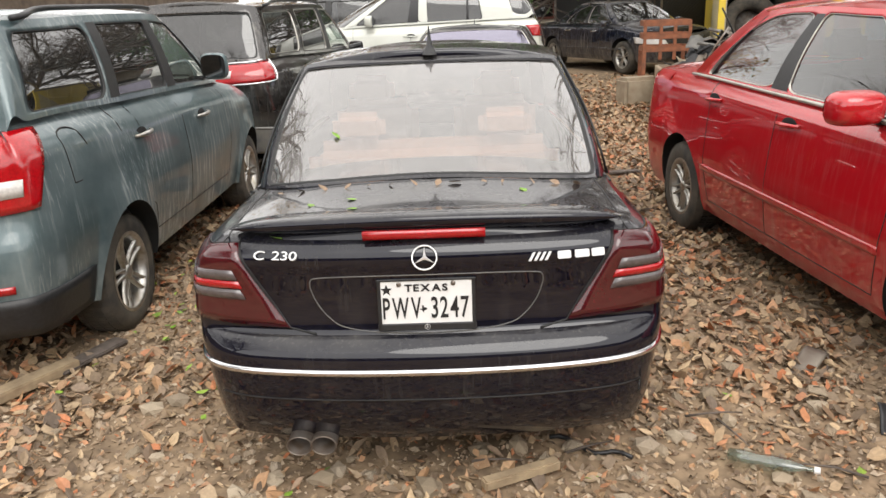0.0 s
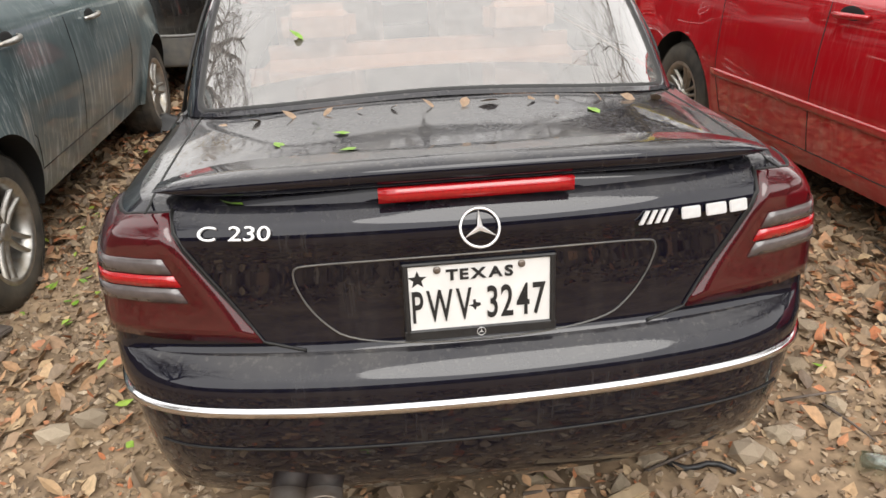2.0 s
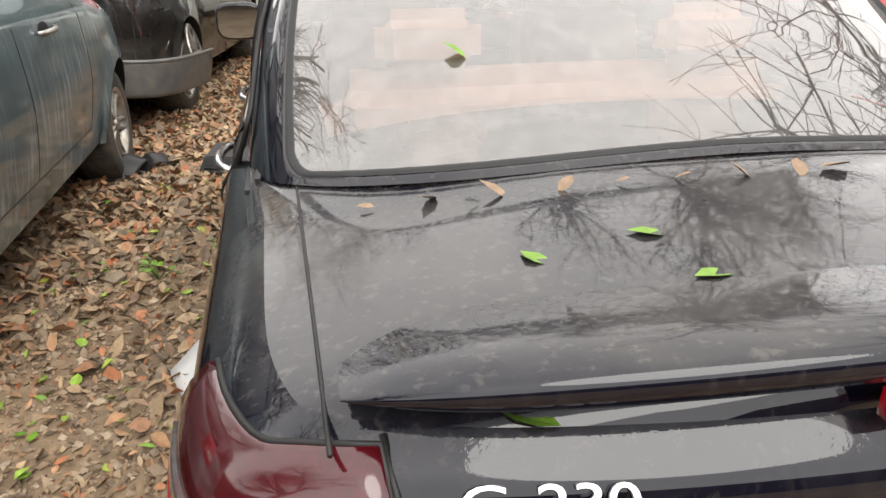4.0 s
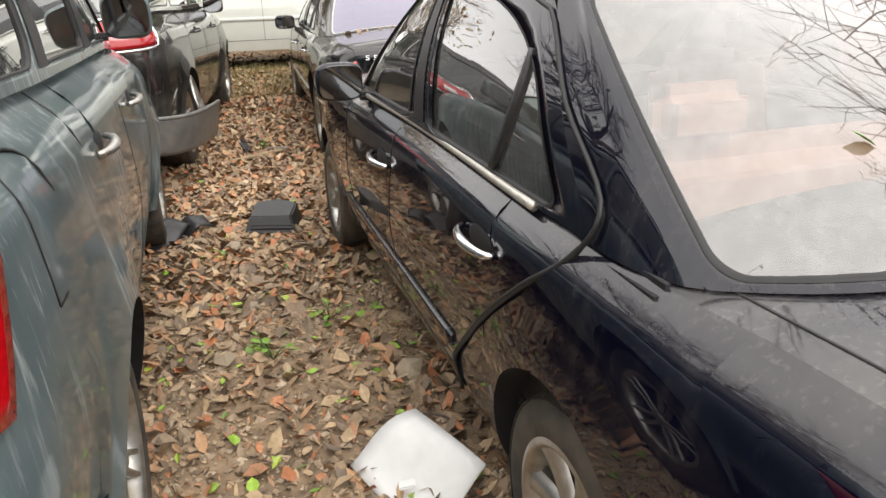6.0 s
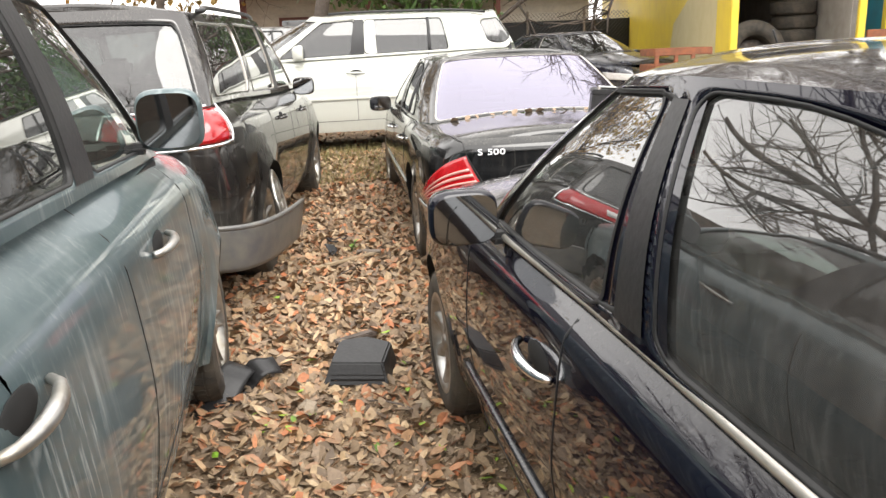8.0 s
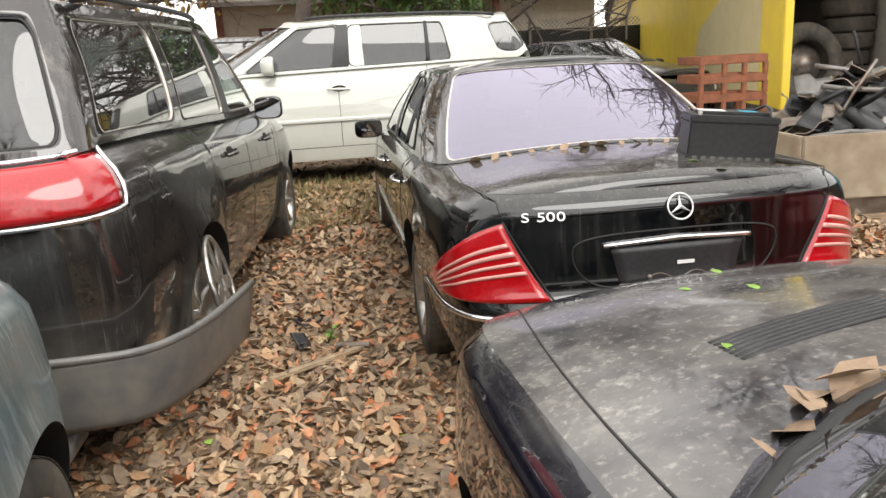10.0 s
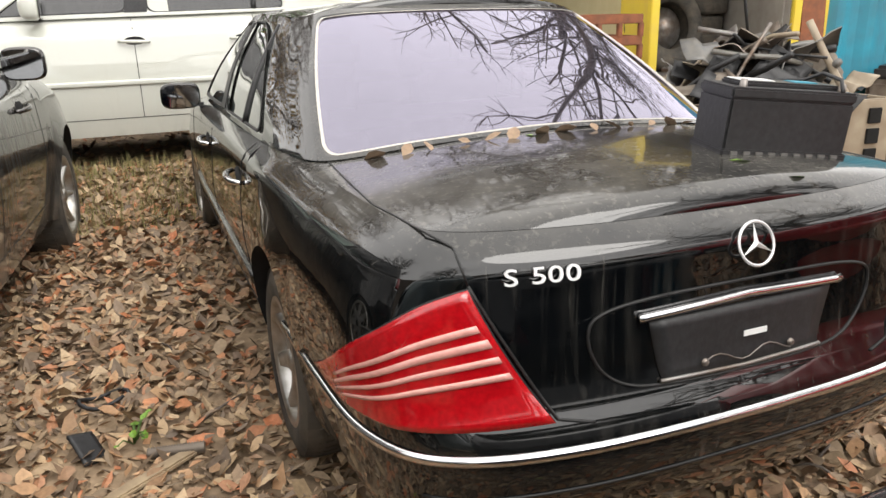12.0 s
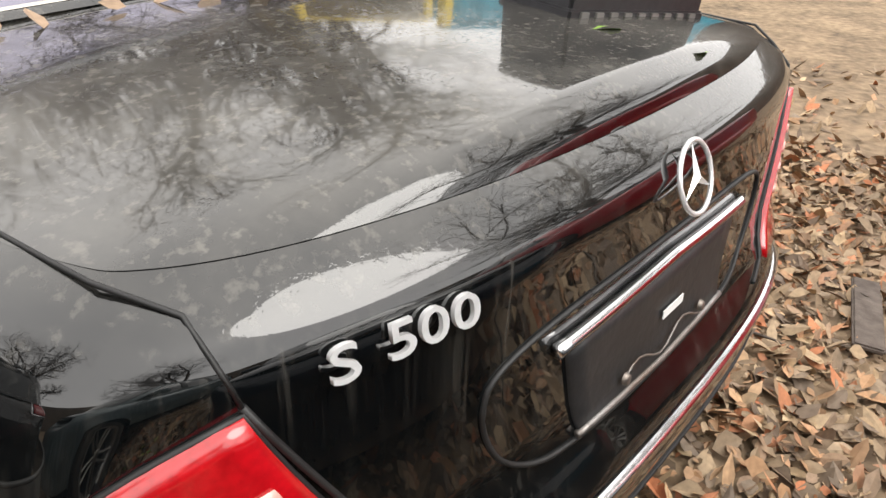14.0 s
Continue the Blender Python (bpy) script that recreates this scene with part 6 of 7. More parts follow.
for i in range(28):
    for z in (TF + 0.1, TH - 0.12):
        vs, fs = revolve([(-0.012, 0.0001), (-0.008, 0.012), (0, 0.016)], 8)
        link_mesh("rivet", vs, fs, M["steel"], trailer).matrix_basis = pose(0, 0.15 + i * 0.55, z)
for z in (0.9, 1.9):
    block("hinge", (0.03, 0.16, 0.1), (TW - 0.1, 0.3, z), M["steel"], parent=trailer)


def loose_tyre(name, m, r=0.33, w=0.21, rim=0.2, label="worn black car tyre stacked in the truck box"):
    root = tagged(new(name), label, "tyre", "stacked tyres")
    root.matrix_world = m
    h = w / 2
    vs, fs = revolve([(-h * 0.85, rim), (-h, (r + rim) / 2), (-h * 0.85, r * 0.95), (-h * 0.6, r), (h * 0.6, r), (h * 0.85, r * 0.95), (h, (r + rim) / 2), (h * 0.85, rim), (h * 0.6, rim + 0.02), (-h * 0.6, rim + 0.02), (-h * 0.85, rim)], 36, "z")
    link_mesh("casing", vs, fs, M["tyre"], root)
    for zz in (-0.4, 0, 0.4):
        vs, fs = revolve([(zz * h - 0.006, r + 0.001), (zz * h, r - 0.006), (zz * h + 0.006, r + 0.001)], 36, "z")
        link_mesh("tread_groove", vs, fs, M["black"], root)
    return root


stack = loose_tyre("tyre", TR @ pose(1.25, 1.4, TF + 0.11))
for i in range(1, 6):
    copy_thing(stack, TR @ pose(1.25 + 0.03 * math.sin(i * 2), 1.4 + 0.03 * math.cos(i * 3), TF + 0.11 + 0.21 * i))
for i in range(4):
    copy_thing(stack, TR @ pose(0.5, 2.1, TF + 0.11 + 0.21 * i, 0, 0, 20 * i))
tt = loose_tyre("tyre", TR @ pose(0.5, 0.8, TF + 0.5, 78, 0, 12), 0.5, 0.27, 0.27, "dusty grey truck tyre standing upright")
vs, fs = revolve([(-0.1, 0.27), (0.0, 0.24), (0.02, 0.12), (0.08, 0.1), (0.08, 0.0001)], 28, "z")
link_mesh("rim", vs, fs, M["steel"], tt)

# blue corrugated container
cont = tagged(new("container"), "weathered blue corrugated steel container", "container")
cont.matrix_world = TR @ pose(TW + 0.5, 0.3, 0)
cv, cf = [], []
for i in range(61):
    x = i * 0.1
    dep = (0, 0, -0.04, -0.04)[i % 4]
    cv += [(x, dep, 0.1), (x, dep, 2.9)]
for i in range(60):
    cf.append((2 * i, 2 * i + 2, 2 * i + 3, 2 * i + 1))
link_mesh("corrugated_wall", cv, cf, blue, cont, smooth=False)
block("container_body", (6, 2.3, 2.7), (3, 1.25, 1.5), blue, parent=cont)
block("top_rail", (6.1, 0.12, 0.14), (3, 0.0, 2.95), blue, parent=cont)
block("corner_post", (0.14, 0.14, 2.9), (0, 0.0, 1.5), yellow, parent=cont)
block("steel_sheet", (0.3, 0.04, 1.25), (0.15, -0.15, 0.75), rust, "rusty brown steel sheet leaning on the container", "metal sheet", (-4, 0, 0)).matrix_world = TR @ pose(TW + 0.3, 0.1, 0.62, -4)

# ---- scrap heap beside the black saloon ----
sr = random.Random(4)
bed = tagged(new("truck_bed"), "dented tan pickup bed filled with scrap", "truck bed")
bed.matrix_world = pose(3.55, 11.35, -0.2, 0, 0, -8)
block("bed_side", (1.7, 0.06, 0.55), (0, -0.8, 0.62), tan_metal, parent=bed)
block("bed_side", (1.7, 0.06, 0.55), (0, 0.8, 0.62), tan_metal, parent=bed)
block("tailgate", (0.06, 1.6, 0.55), (-0.85, 0, 0.62), tan_metal, parent=bed)
block("bed_front", (0.06, 1.6, 0.55), (0.85, 0, 0.62), tan_metal, parent=bed)
block("bed_floor", (1.7, 1.6, 0.3), (0, 0, 0.2), scrap, parent=bed)
# lattice holes as near-black blocks on the side, their shade put into the colour
for i in range(3):
    block("lattice_hole_shade", (0.12, 0.02, 0.12), (0.66, -0.84, 0.45 + 0.16 * i), M["black"], parent=bed, bevel=0.005)


def bent_panel(m, w, h, material, seed, name="sheet_metal_scrap", label="crumpled metal panel in the scrap heap"):
    rg = random.Random(seed)
    a, b, c = rg.uniform(-0.25, 0.25), rg.uniform(-0.3, 0.3), rg.uniform(2, 6)

    def f(u, v, o):
        x, y = (u - 0.5) * w, (v - 0.5) * h
        return Vector((x, y, a * x * x * 4 + b * y * x * 3 + 0.03 * math.sin(c * x * 6 + y * 5) + o))
    vs, fs = slab(f, 8, 6, 0.006)
    ob = tagged(link_mesh(name, vs, fs, material), label, "scrap panel", "scrap heap")
    ob.matrix_world = m
    return ob


for i in range(80):
    a = sr.uniform(0, 6.28)
    d = sr.uniform(0, 1.0)
    x, y = 3.75 + 0.95 * d * math.cos(a), 11.4 + 0.75 * d * math.sin(a)
    z = sr.uniform(0.25, 1.0) + 0.22 * (1 - d) if i % 2 else 0.6 + 0.5 * (1 - d) + sr.uniform(0, 0.1)
    mt = sr.choice([scrap, M["plastic"], M["plastic"], tan_metal, M["steel"], scrap, M["greyplastic"]])
    if i % 3:
        bent_panel(pose(x, y, z, sr.uniform(-50, 50), sr.uniform(-50, 50), sr.uniform(0, 180)), sr.uniform(0.25, 0.8), sr.uniform(0.15, 0.4), mt, i)
    else:
        p0 = Vector((x, y, z))
        dr = Vector((sr.gauss(0, 1), sr.gauss(0, 1), sr.gauss(0, 0.35))).normalized() * sr.uniform(0.25, 0.55)
        vs, fs = tube([p0 - dr, p0 - dr * 0.3 + Vector((0, 0, 0.03)), p0 + dr * 0.4, p0 + dr], sr.uniform(0.012, 0.035), 7)
        tagged(link_mesh("bent_metal_scrap", vs, fs, mt), "bent bar lying in the scrap heap", "scrap bar", "scrap heap")
for i in range(26):
    x, y = sr.uniform(5.0, 8.0), sr.uniform(11.0, 13.6)
    bent_panel(pose(x, y, ground_z(x, y) + sr.uniform(0.08, 0.3), sr.uniform(-30, 30), sr.uniform(-30, 30), sr.uniform(0, 180)), sr.uniform(0.3, 0.8), sr.uniform(0.2, 0.5), sr.choice([scrap, M["plastic"], rust, tan_metal]), 100 + i, label="bent metal panel lying on the ground")
# loose alloy wheel, engine block, crate
lw = tagged(new("loose_alloy"), "muddy car wheel with silver alloy rim", "wheel")
lw.matrix_world = pose(4.87, 11.85, 0.13, 0, 0, 62)
wheel(lw, 0, 0, 0.36, 0.25, 0.24, 9, "many", -1, 0.0)
flat_wheel = tagged(new("loose_alloy"), "muddy alloy wheel lying flat beside the scrap", "wheel")
flat_wheel.matrix_world = pose(4.62, 11.0, 0.16, 0, 84, -20)
wheel(flat_wheel, 0, 0, 0.34, 0.23, 0.22, 9, "many", -1, 0.34)
eng = tagged(new("engine_block"), "greasy engine block on the ground", "engine")
eng.matrix_world = pose(7.0, 12.4, 0.05, 0, 0, 25)
block("block", (0.6, 0.45, 0.45), (0, 0, 0.3), scrap, parent=eng, bevel=0.05)
block("head", (0.55, 0.3, 0.16), (0, 0.02, 0.6), M["plastic"], parent=eng, bevel=0.04)
for x, z, r in ((-0.18, 0.25, 0.1), (0.12, 0.3, 0.13), (0.0, 0.5, 0.07)):
    vs, fs = revolve([(0, 0.0001), (0, r), (0.05, r), (0.05, r * 0.7)], 20)
    link_mesh("pulley", [(x + y, -0.24 - h, z + zz) for h, y, zz in vs], fs, M["steel"], eng)
crate = tagged(new("metal_crate"), "stack of rusty orange metal frames", "crate")
crate.matrix_world = pose(3.05, 12.8, 0.2, 0, 0, -6)
for k in range(3):
    z = 0.72 + 0.2 * k
    for sx, sy, x, y in ((0.74, 0.05, 0, -0.3), (0.74, 0.05, 0, 0.3), (0.05, 0.6, -0.35, 0), (0.05, 0.6, 0.35, 0)):
        block("frame_bar", (sx, sy, 0.09), (x, y, z), rust, parent=crate, bevel=0.008)
    for x in (-0.35, -0.1, 0.12, 0.35):
        block("upright", (0.05, 0.05, 0.14), (x, -0.31, z - 0.1), rust, parent=crate, bevel=0.008)
for x in (-0.35, 0.35):
    for y in (-0.3, 0.3):
        block("leg", (0.06, 0.06, 0.75), (x, y, 0.37), rust, parent=crate, bevel=0.008)
block("pickup_tailgate", (0.7, 0.35, 0.45), (2.55, 12.2, 0.3), tan_metal, "tan pickup tailgate leaning beside the scrap", "tailgate", (0, 0, 20), 0.05)

# far van behind the white suv
FAR = dict(W_SUV)
van = build_car("suv", FAR, pose(-1.0, 17.6, 0.24, 0, 0, 92), grey_paint, dark_glass, "dark grey suv parked behind the white one")

# ---- battery on the boot ----
bat = tagged(new("car_battery"), "black car battery with a carrying handle on the boot lid", "battery")
bz = s_sh.deck(0.38, 0.42)
bat.matrix_world = S_AT @ pose(0.38, 0.42, bz - 0.012, 2, 5, -14)
block("case", (0.36, 0.175, 0.155), (0, 0, 0.08), M["plastic"], parent=bat, bevel=0.006)
block("lid", (0.366, 0.18, 0.03), (0, 0, 0.17), M["plastic"], parent=bat, bevel=0.006)
block("lid_top", (0.3, 0.1, 0.016), (0.01, 0.01, 0.19), M["plastic"], parent=bat, bevel=0.005)
block("foot_rim", (0.37, 0.185, 0.02), (0, 0, 0.012), M["plastic"], parent=bat, bevel=0.004)
block("label_sheet", (0.11, 0.06, 0.002), (-0.08, 0.01, 0.1995), M["white"], "pale worn label", parent=bat, bevel=0)
block("label_sheet", (0.07, 0.05, 0.002), (0.07, 0.01, 0.1995), blue, "blue and red label", parent=bat, bevel=0)
for i in range(9):
    block("foot_notch", (0.02, 0.006, 0.012), (-0.15 + 0.037 * i, -0.094, 0.012), M["greyplastic"], parent=bat, bevel=0.001)
vs, fs = tube([(0.14, -0.08, 0.185), (0.15, -0.05, 0.215), (0.15, 0.03, 0.225), (0.12, 0.075, 0.2), (-0.05, 0.08, 0.19)], 0.006, 6)
link_mesh("carry_handle", vs, fs, M["plastic"], bat)
for x in (-0.14, 0.15):
    vs, fs = revolve([(0, 0.011), (0.02, 0.009), (0.02, 0.0001)], 12, "z")
    link_mesh("terminal", [(x + a, -0.06 + b, 0.185 + c) for a, b, c in vs], fs, M["steel"], bat)

# ---- loose things on the ground ----
val = tagged(new("bumper_cover"), "torn-off dark grey bumper cover hanging behind the wheel", "bumper")
val.matrix_world = E_AT
def cover(a, b, o):
    u = e_sh.end_u(-0.75) + (e_sh.side_u(1.0) - e_sh.end_u(-0.75)) * a
    p = e_sh.point(u, 0.34 + 0.26 * b, 0.05 + o + 0.1 * a * a)
    return Vector((p.x + 0.1 * a ** 3, p.y - 0.06, p.z - 0.06 * a * a))
vs, fs = slab(cover, 44, 10, 0.012)
link_mesh("cover_skin", vs, fs, M["greyplastic"], val)
vs, fs = tube([cover(i / 30, 1.0, 0.004) for i in range(31)], 0.016, 6)
link_mesh("cover_lip", vs, fs, M["greyplastic"], val)
vs, fs = revolve([(0.25, 0.05), (0.0, 0.065), (-0.006, 0.06), (0.0, 0.054), (0.15, 0.05), (0.15, 0.0001)], 24)
link_mesh("exhaust_tip", [(0.66 + y * 1.35, h - 0.04, 0.21 + z * 0.8) for h, y, z in vs], fs, M["steel"], e_car, "dull oval exhaust tip")
hub = tagged(new("wheel_trim"), "cracked silver wheel trim leaning on the tyre", "wheel trim")
hub.matrix_world = E_AT @ pose(1.06, 1.1, 0.5, 0, -12, 6)
for i in range(7):
    a = i * 2 * math.pi / 7
    block("trim_spoke", (0.012, 0.07, 0.19), (0, 0.13 * math.cos(a + math.pi / 2), 0.13 * math.sin(a + math.pi / 2)), M["alloy"], parent=hub, rot=(math.degrees(a), 0, 0))
vs, fs = tube([(0, 0.23 * math.cos(i * math.pi / 18), 0.23 * math.sin(i * math.pi / 18)) for i in range(36)], 0.015, 6, True)
link_mesh("trim_ring", vs, fs, M["alloy"], hub)

bx = tagged(new("air_duct"), "black plastic air duct cover on the leaves", "car part")
bx.matrix_world = pose(-1.5, 6.62, 0.02, 4, 3, -8)
bm = bmesh.new()
lo = [bm.verts.new(p) for p in ((-0.17, -0.12, 0), (0.13, -0.12, 0), (0.17, 0.1, 0), (0.02, 0.17, 0), (-0.14, 0.12, 0))]
hi = [bm.verts.new((v.co.x * 0.8, v.co.y * 0.78 + 0.02, 0.09 + 0.03 * (v.co.y > 0))) for v in lo]
bm.faces.new(hi)
for i in range(5):
    bm.faces.new((lo[i], lo[(i + 1) % 5], hi[(i + 1) % 5], hi[i]))
bmesh.ops.bevel(bm, geom=bm.edges[:], offset=0.008, segments=2, affect="EDGES")
part("shell", bm, M["plastic"], bx)
for i in range(5):
    block("rib", (0.25, 0.006, 0.012), (-0.01, -0.11 + 0.012 * i, 0.02 + 0.016 * i), M["plastic"], parent=bx, bevel=0.002)

wp = bent_panel(pose(-1.25, 3.95, 0.075, 8, -22, 20), 0.27, 0.36, M["white"], 41, "plastic_fragment", "broken white plastic panel leaning by the wheel")
wp["category"] = "car part"
for x, y, r in ((0.05, 0.09, 20), (-0.06, -0.04, -35)):
    block("mounting_tab", (0.05, 0.03, 0.012), (x, y, 0.022), M["white"], rot=(0, 0, r), bevel=0.004, parent=wp)
del wp["group"]
for i, (x, y, r, w, h) in enumerate(((-2.12, 6.5, 65, 0.36, 0.14), (-2.02, 6.62, 20, 0.28, 0.12))):
    o = bent_panel(pose(x, y, 0.06, 24, -18, r), w, h, M["plastic"], 60 + i, "plastic_shard", "torn black plastic wheel liner on leaves")
    o["category"] = "car part"
    del o["group"]


def plank(x0, y0, x1, y1, w, t, label, z=0.02, material=wood):
    d = Vector((x1 - x0, y1 - y0, 0))
    ob = block("wood_plank", (d.length, w, t), ((x0 + x1) / 2, (y0 + y1) / 2, ground_z(x0, y0) + z + t / 2), material, label, "plank", (2, 1, math.degrees(math.atan2(d.y, d.x))), 0.006)
    return ob


plank(-2.3, 2.85, -2.08, 3.3, 0.09, 0.05, "broken pale wooden plank lying on the soil")
plank(-2.12, 3.2, -1.98, 3.6, 0.1, 0.02, "dark weathered board on the soil", material=bark)
plank(-0.02, 2.26, 0.26, 2.4, 0.045, 0.04, "short pale stick of wood on the soil")
plank(-1.75, 8.42, -1.28, 8.75, 0.05, 0.02, "thin grey lath among the leaves")
plank(-1.62, 6.98, -1.4, 7.1, 0.05, 0.03, "bark-covered stick among the leaves", material=bark)
plank(1.15, 7.4, 1.6, 7.5, 0.09, 0.02, "dark board among the leaves", material=bark)
# empty bottle
bo = tagged(new("plastic_bottle"), "crushed clear plastic bottle lying on the soil", "bottle")
bo.matrix_world = pose(0.9, 2.46, 0.045, 0, 0, -22)
vs, fs = revolve([(0, 0.0001), (0.004, 0.028), (0.08, 0.03), (0.11, 0.025), (0.15, 0.031), (0.22, 0.03), (0.27, 0.012), (0.3, 0.011)], 20)
link_mesh("bottle_wall", [(a, b, c * 0.75) for a, b, c in vs], fs, clear_glass, bo)
vs, fs = revolve([(0.295, 0.013), (0.315, 0.013), (0.316, 0.0001)], 16)
link_mesh("bottle_cap", vs, fs, M["white"], bo)
# leaves and twigs on the cars
def car_leaf(m, size, material, label):
    v = [(0, -0.5, 0), (0.25, -0.2, 0.06), (0.27, 0.12, 0.08), (0, 0.55, 0.03), (-0.27, 0.12, 0.08), (-0.25, -0.2, 0.06), (0, 0, 0)]
    ob = link_mesh("leaf", [(a * size, b * size, c * size) for a, b, c in v], [(0, 1, 6), (1, 2, 6), (2, 3, 6), (3, 4, 6), (4, 5, 6), (5, 0, 6)], material, smooth=False)
    tagged(ob, label, "leaf", "leaves on the cars")
    ob.matrix_world = m
    return ob


def deck(sh, spec, x, y):
    return sh.deck(x, y) - 0.002


for x, y, r, s in ((-0.42, 0.4, 30, 0.045), (-0.27, 0.42, 70, 0.05), (-0.25, 0.3, 100, 0.05), (0.18, 0.17, 80, 0.05), (-0.5, 0.16, 60, 0.06), (-0.56, 0.2, 120, 0.05), (0.36, 0.5, 20, 0.05)):
    car_leaf(C_AT @ pose(x, y, deck(c_sh, C_SEDAN, x, y) + 0.002, 3, 4, r), s, green_leaf, "small green leaf on the navy boot lid")
for x, y, r, s in ((-0.2, 4.2, 20, 0.035), (0.1, 4.0, 50, 0.04), (-0.3, 4.3, 80, 0.03), (-0.1, 4.5, 40, 0.035), (-0.45, 3.9, 10, 0.03)):
    car_leaf(C_AT @ pose(x, y, deck(c_sh, C_SEDAN, x, y) + 0.004, 3, -4, r), s, green_leaf, "green leaf on the dusty bonnet")
for x, y, r, s in ((0.18, 0.3, 70, 0.06), (0.22, 0.16, 80, 0.055), (-0.14, 0.82, 60, 0.05)):
    car_leaf(S_AT @ pose(x, y, deck(s_sh, S_SEDAN, x, y), 3, 4, r), s, green_leaf, "bright green leaf on the black boot lid")
for i in range(16):
    x = -0.62 + 0.085 * i + sr.uniform(-0.02, 0.02)
    y = 0.84 + 0.1 * (x / 0.7) ** 2
    car_leaf(S_AT @ pose(x, y - 0.02, deck(s_sh, S_SEDAN, x, y) + 0.01, sr.uniform(-40, 40), sr.uniform(-40, 40), sr.uniform(0, 180)), sr.uniform(0.025, 0.09), dry_leaf, "dry leaf caught under the rear window")
for i in range(14):
    x = -0.6 + 0.09 * i + sr.uniform(-0.02, 0.02)
    y = 0.6 + 0.12 * (x / 0.7) ** 2
    car_leaf(C_AT @ pose(x, y - 0.02, deck(c_sh, C_SEDAN, x, y) + 0.008, sr.uniform(-40, 40), sr.uniform(-40, 40), sr.uniform(0, 180)), sr.uniform(0.02, 0.06), dry_leaf, "dry leaf caught under the rear window")
for i in range(70):
    x = sr.uniform(-0.66, 0.66)
    y = 3.55 + 0.13 * (1 - (x / 0.68) ** 2) + sr.uniform(-0.035, 0.05)
    car_leaf(C_AT @ pose(x, y, deck(c_sh, C_SEDAN, x, y) + sr.uniform(0.008, 0.03), sr.uniform(-30, 30), sr.uniform(-30, 30), sr.uniform(0, 360)), sr.uniform(0.045, 0.11), dry_leaf, "dry curled leaf heaped below the windscreen")
gl = c_g(-0.85, 0.36, 0.012)
car_leaf(C_AT @ Matrix.Translation(gl) @ pose(0, 0, 0, 30, 0, 60), 0.05, green_leaf, "green leaf stuck on the rear window")

# ---- stones and twigs, pieces of the ground ----
shapes = []
for q in range(6):
    bm = bmesh.new()
    bmesh.ops.create_icosphere(bm, subdivisions=1, radius=1)
    for v in bm.verts:
        v.co = v.co * (1 + 0.5 * noise.noise(v.co * 1.9 + Vector((q * 7, 0, 0))))
        v.co.z *= 0.6
    me = bpy.data.meshes.new("stone")
    bm.to_mesh(me)
    bm.free()
    me.materials.append(stone)
    shapes.append(me)
for i in range(260):
    if i < 170:
        x, y = sr.uniform(-1.6, 2.0), sr.uniform(1.5, 3.0)
    else:
        x, y = sr.uniform(-2.2, 2.4), sr.uniform(1.5, 6.5)
    if -1.0 < x < 0.6 and 2.6 < y < 7:
        continue
    s = sr.choice((0.012, 0.018, 0.025, 0.035, 0.05)) * sr.uniform(0.8, 1.2)
    ob = new("stone", shapes[i % 6])
    ob.parent = ground
    ob.matrix_basis = pose(x, y, ground_z(x, y) + s * 0.25, sr.uniform(-20, 20), sr.uniform(-20, 20), sr.uniform(0, 360)) @ Matrix.Diagonal((s, s * sr.uniform(0.7, 1.1), s, 1))
for i in range(60):
    x, y = sr.uniform(-2.1, 2.0), sr.uniform(1.5, 10)
    a, ln = sr.uniform(0, 6.28), sr.uniform(0.08, 0.35)
    pts = [(x + ln * t * math.cos(a + 0.3 * t), y + ln * t * math.sin(a + 0.3 * t), ground_z(x, y) + 0.015 + 0.02 * math.sin(3 * t)) for t in (0, 0.33, 0.66, 1)]
    vs, fs = tube(pts, [0.006, 0.005, 0.004, 0.002], 5)
    link_mesh("twig", vs, fs, bark, ground)


# ---- small litter between the cars ----
def sprig(x, y, seed):
    rg = random.Random(seed)
    root = tagged(new("weed"), "small green weed growing among the dry leaves", "plant")
    root.location = (x, y, ground_z(x, y))
    for i in range(9):
        a, l = rg.uniform(0, 6.28), rg.uniform(0.04, 0.1)
        tip = Vector((l * math.cos(a), l * math.sin(a), rg.uniform(0.04, 0.09)))
        vs, fs = tube([(0, 0, 0), tip * 0.6 + Vector((0, 0, 0.02)), tip], 0.0025, 4)
        link_mesh("stalk", vs, fs, crown_leaf, root)
        w = rg.uniform(0.025, 0.045)
        v = [(0, -0.5, 0), (0.35, -0.1, 0.1), (0.25, 0.35, 0.08), (0, 0.55, 0), (-0.25, 0.35, 0.08), (-0.35, -0.1, 0.1), (0, 0, 0)]
        lf = link_mesh("leaf_blade", [(p[0] * w, p[1] * w, p[2] * w) for p in v], [(0, 1, 6), (1, 2, 6), (2, 3, 6), (3, 4, 6), (4, 5, 6), (5, 0, 6)], green_leaf, root, smooth=False)
        lf.matrix_basis = Matrix.Translation(tip) @ pose(0, 0, 0, rg.uniform(-20, 20), rg.uniform(-20, 20), math.degrees(a) - 90)


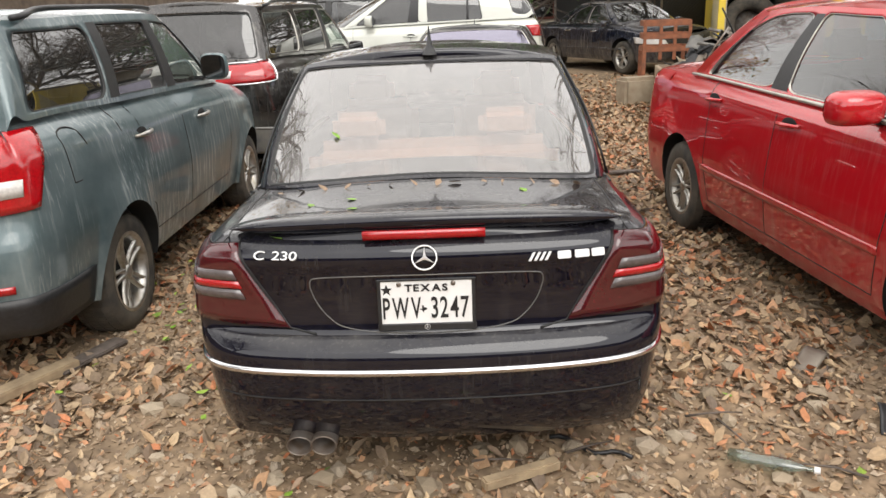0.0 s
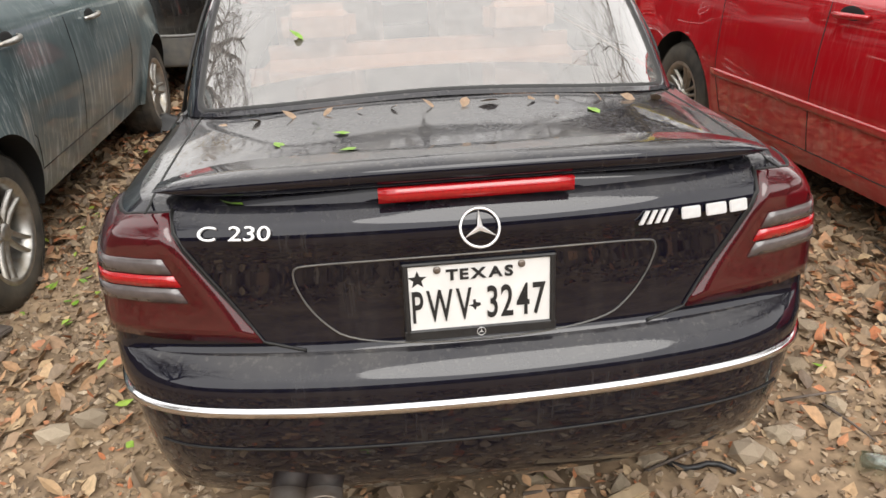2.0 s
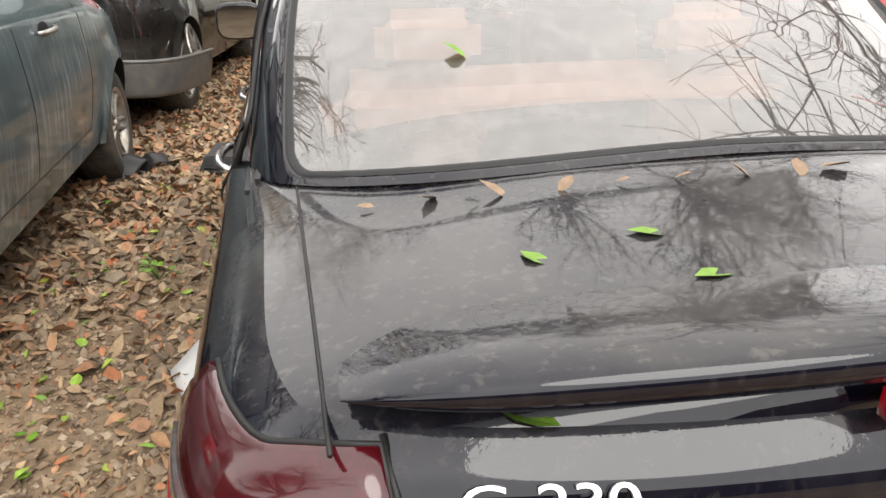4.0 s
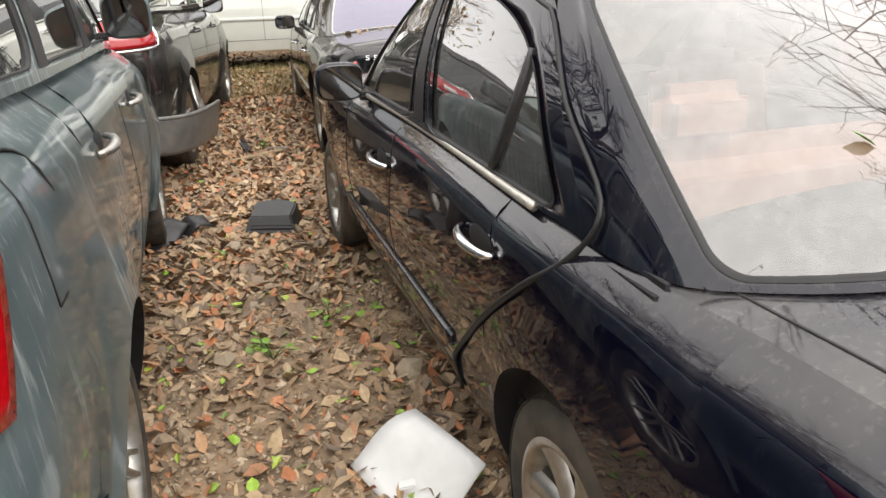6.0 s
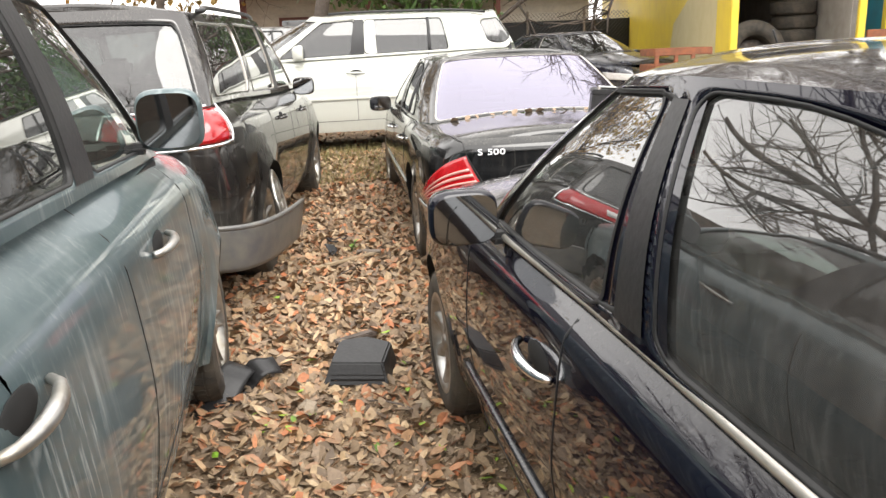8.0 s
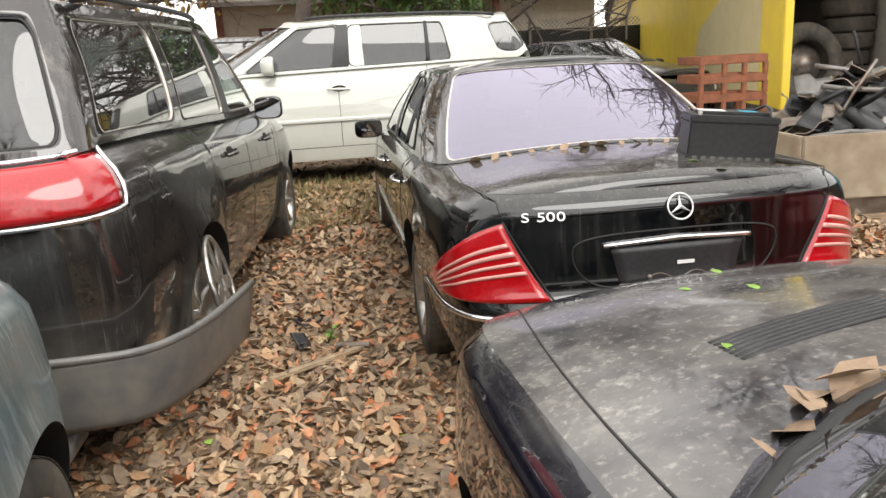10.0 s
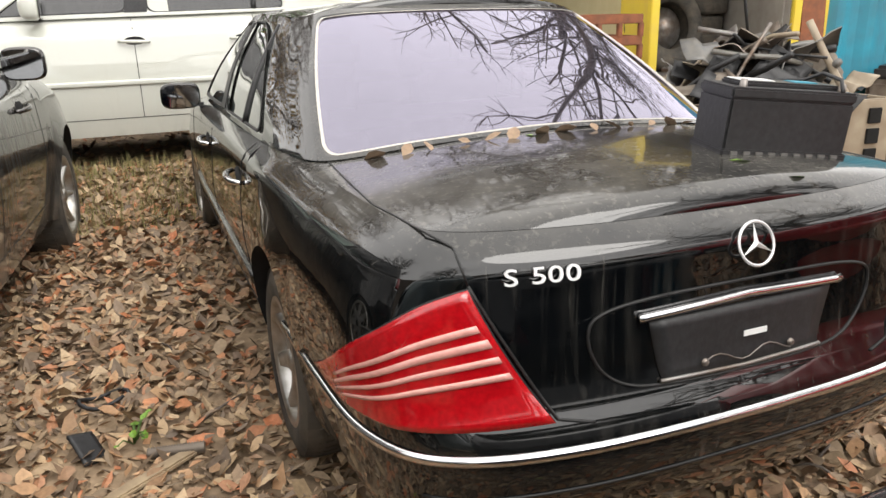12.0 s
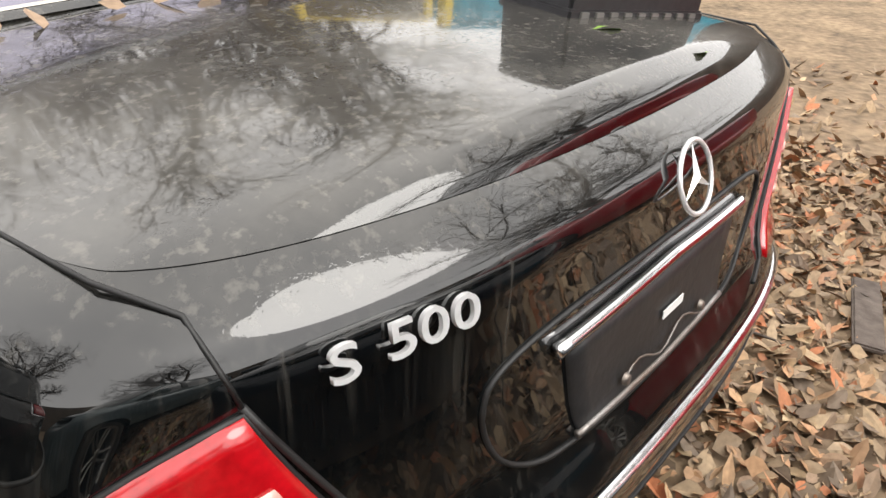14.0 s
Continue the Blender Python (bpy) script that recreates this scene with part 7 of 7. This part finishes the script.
sprig(-1.46, 8.92, 1)
sprig(-1.62, 4.9, 2)
sprig(-1.35, 5.2, 3)
# ribbed hose and a loop of cable
pts = [Vector((-1.42 + 0.02 * i, 8.78 - 0.004 * i, ground_z(-1.4, 8.8) + 0.03)) for i in range(10)]
vs, fs = tube([pts[0].lerp(pts[-1], i / 40) for i in range(41)], [0.022 if i % 2 else 0.017 for i in range(41)], 10)
tagged(link_mesh("ribbed_hose", vs, fs, scrap), "short ribbed brown hose among the leaves", "hose")
pts = [(-1.55 + 0.09 * math.cos(i * 0.4), 9.25 + 0.05 * math.sin(i * 0.4), ground_z(-1.5, 9.2) + 0.03 + 0.012 * math.sin(i)) for i in range(15)]
vs, fs = tube(pts, 0.008, 6)
tagged(link_mesh("cable", vs, fs, M["plastic"]), "loop of black cable among the leaves", "cable")
pts = [(0.25 + 0.3 * i / 9, 2.62 - 0.16 * i / 9 + 0.03 * math.sin(i), ground_z(0.3, 2.5) + 0.015) for i in range(10)]
vs, fs = tube(pts, 0.009, 6)
tagged(link_mesh("cable", vs, fs, M["plastic"]), "bent black cable under the bumper", "cable")
for i, (x, y, w, h) in enumerate(((-1.35, 1.98, 0.14, 0.09), (1.5, 3.2, 0.2, 0.1), (1.62, 2.7, 0.13, 0.08), (-1.6, 8.9, 0.12, 0.09))):
    o = bent_panel(pose(x, y, ground_z(x, y) + 0.035, 10, -8, 40 * i), w, h, M["plastic"] if i != 1 else scrap, 80 + i, "plastic_shard", "broken dark plastic shard on the soil")
    o["category"] = "car part"
    del o["group"]
for i, (x, y, sc) in enumerate(((0.62, 2.55, 0.06), (0.98, 2.95, 0.055), (1.0, 2.75, 0.045), (0.75, 2.62, 0.05), (-0.62, 2.35, 0.055), (-0.95, 2.75, 0.07), (1.15, 3.2, 0.05), (0.55, 2.35, 0.035))):
    ob = new("stone", shapes[i % 6])
    ob.parent = ground
    ob.matrix_basis = pose(x, y, ground_z(x, y) + sc * 0.3, 5, 8, 50 * i) @ Matrix.Diagonal((sc, sc * 0.8, sc, 1))
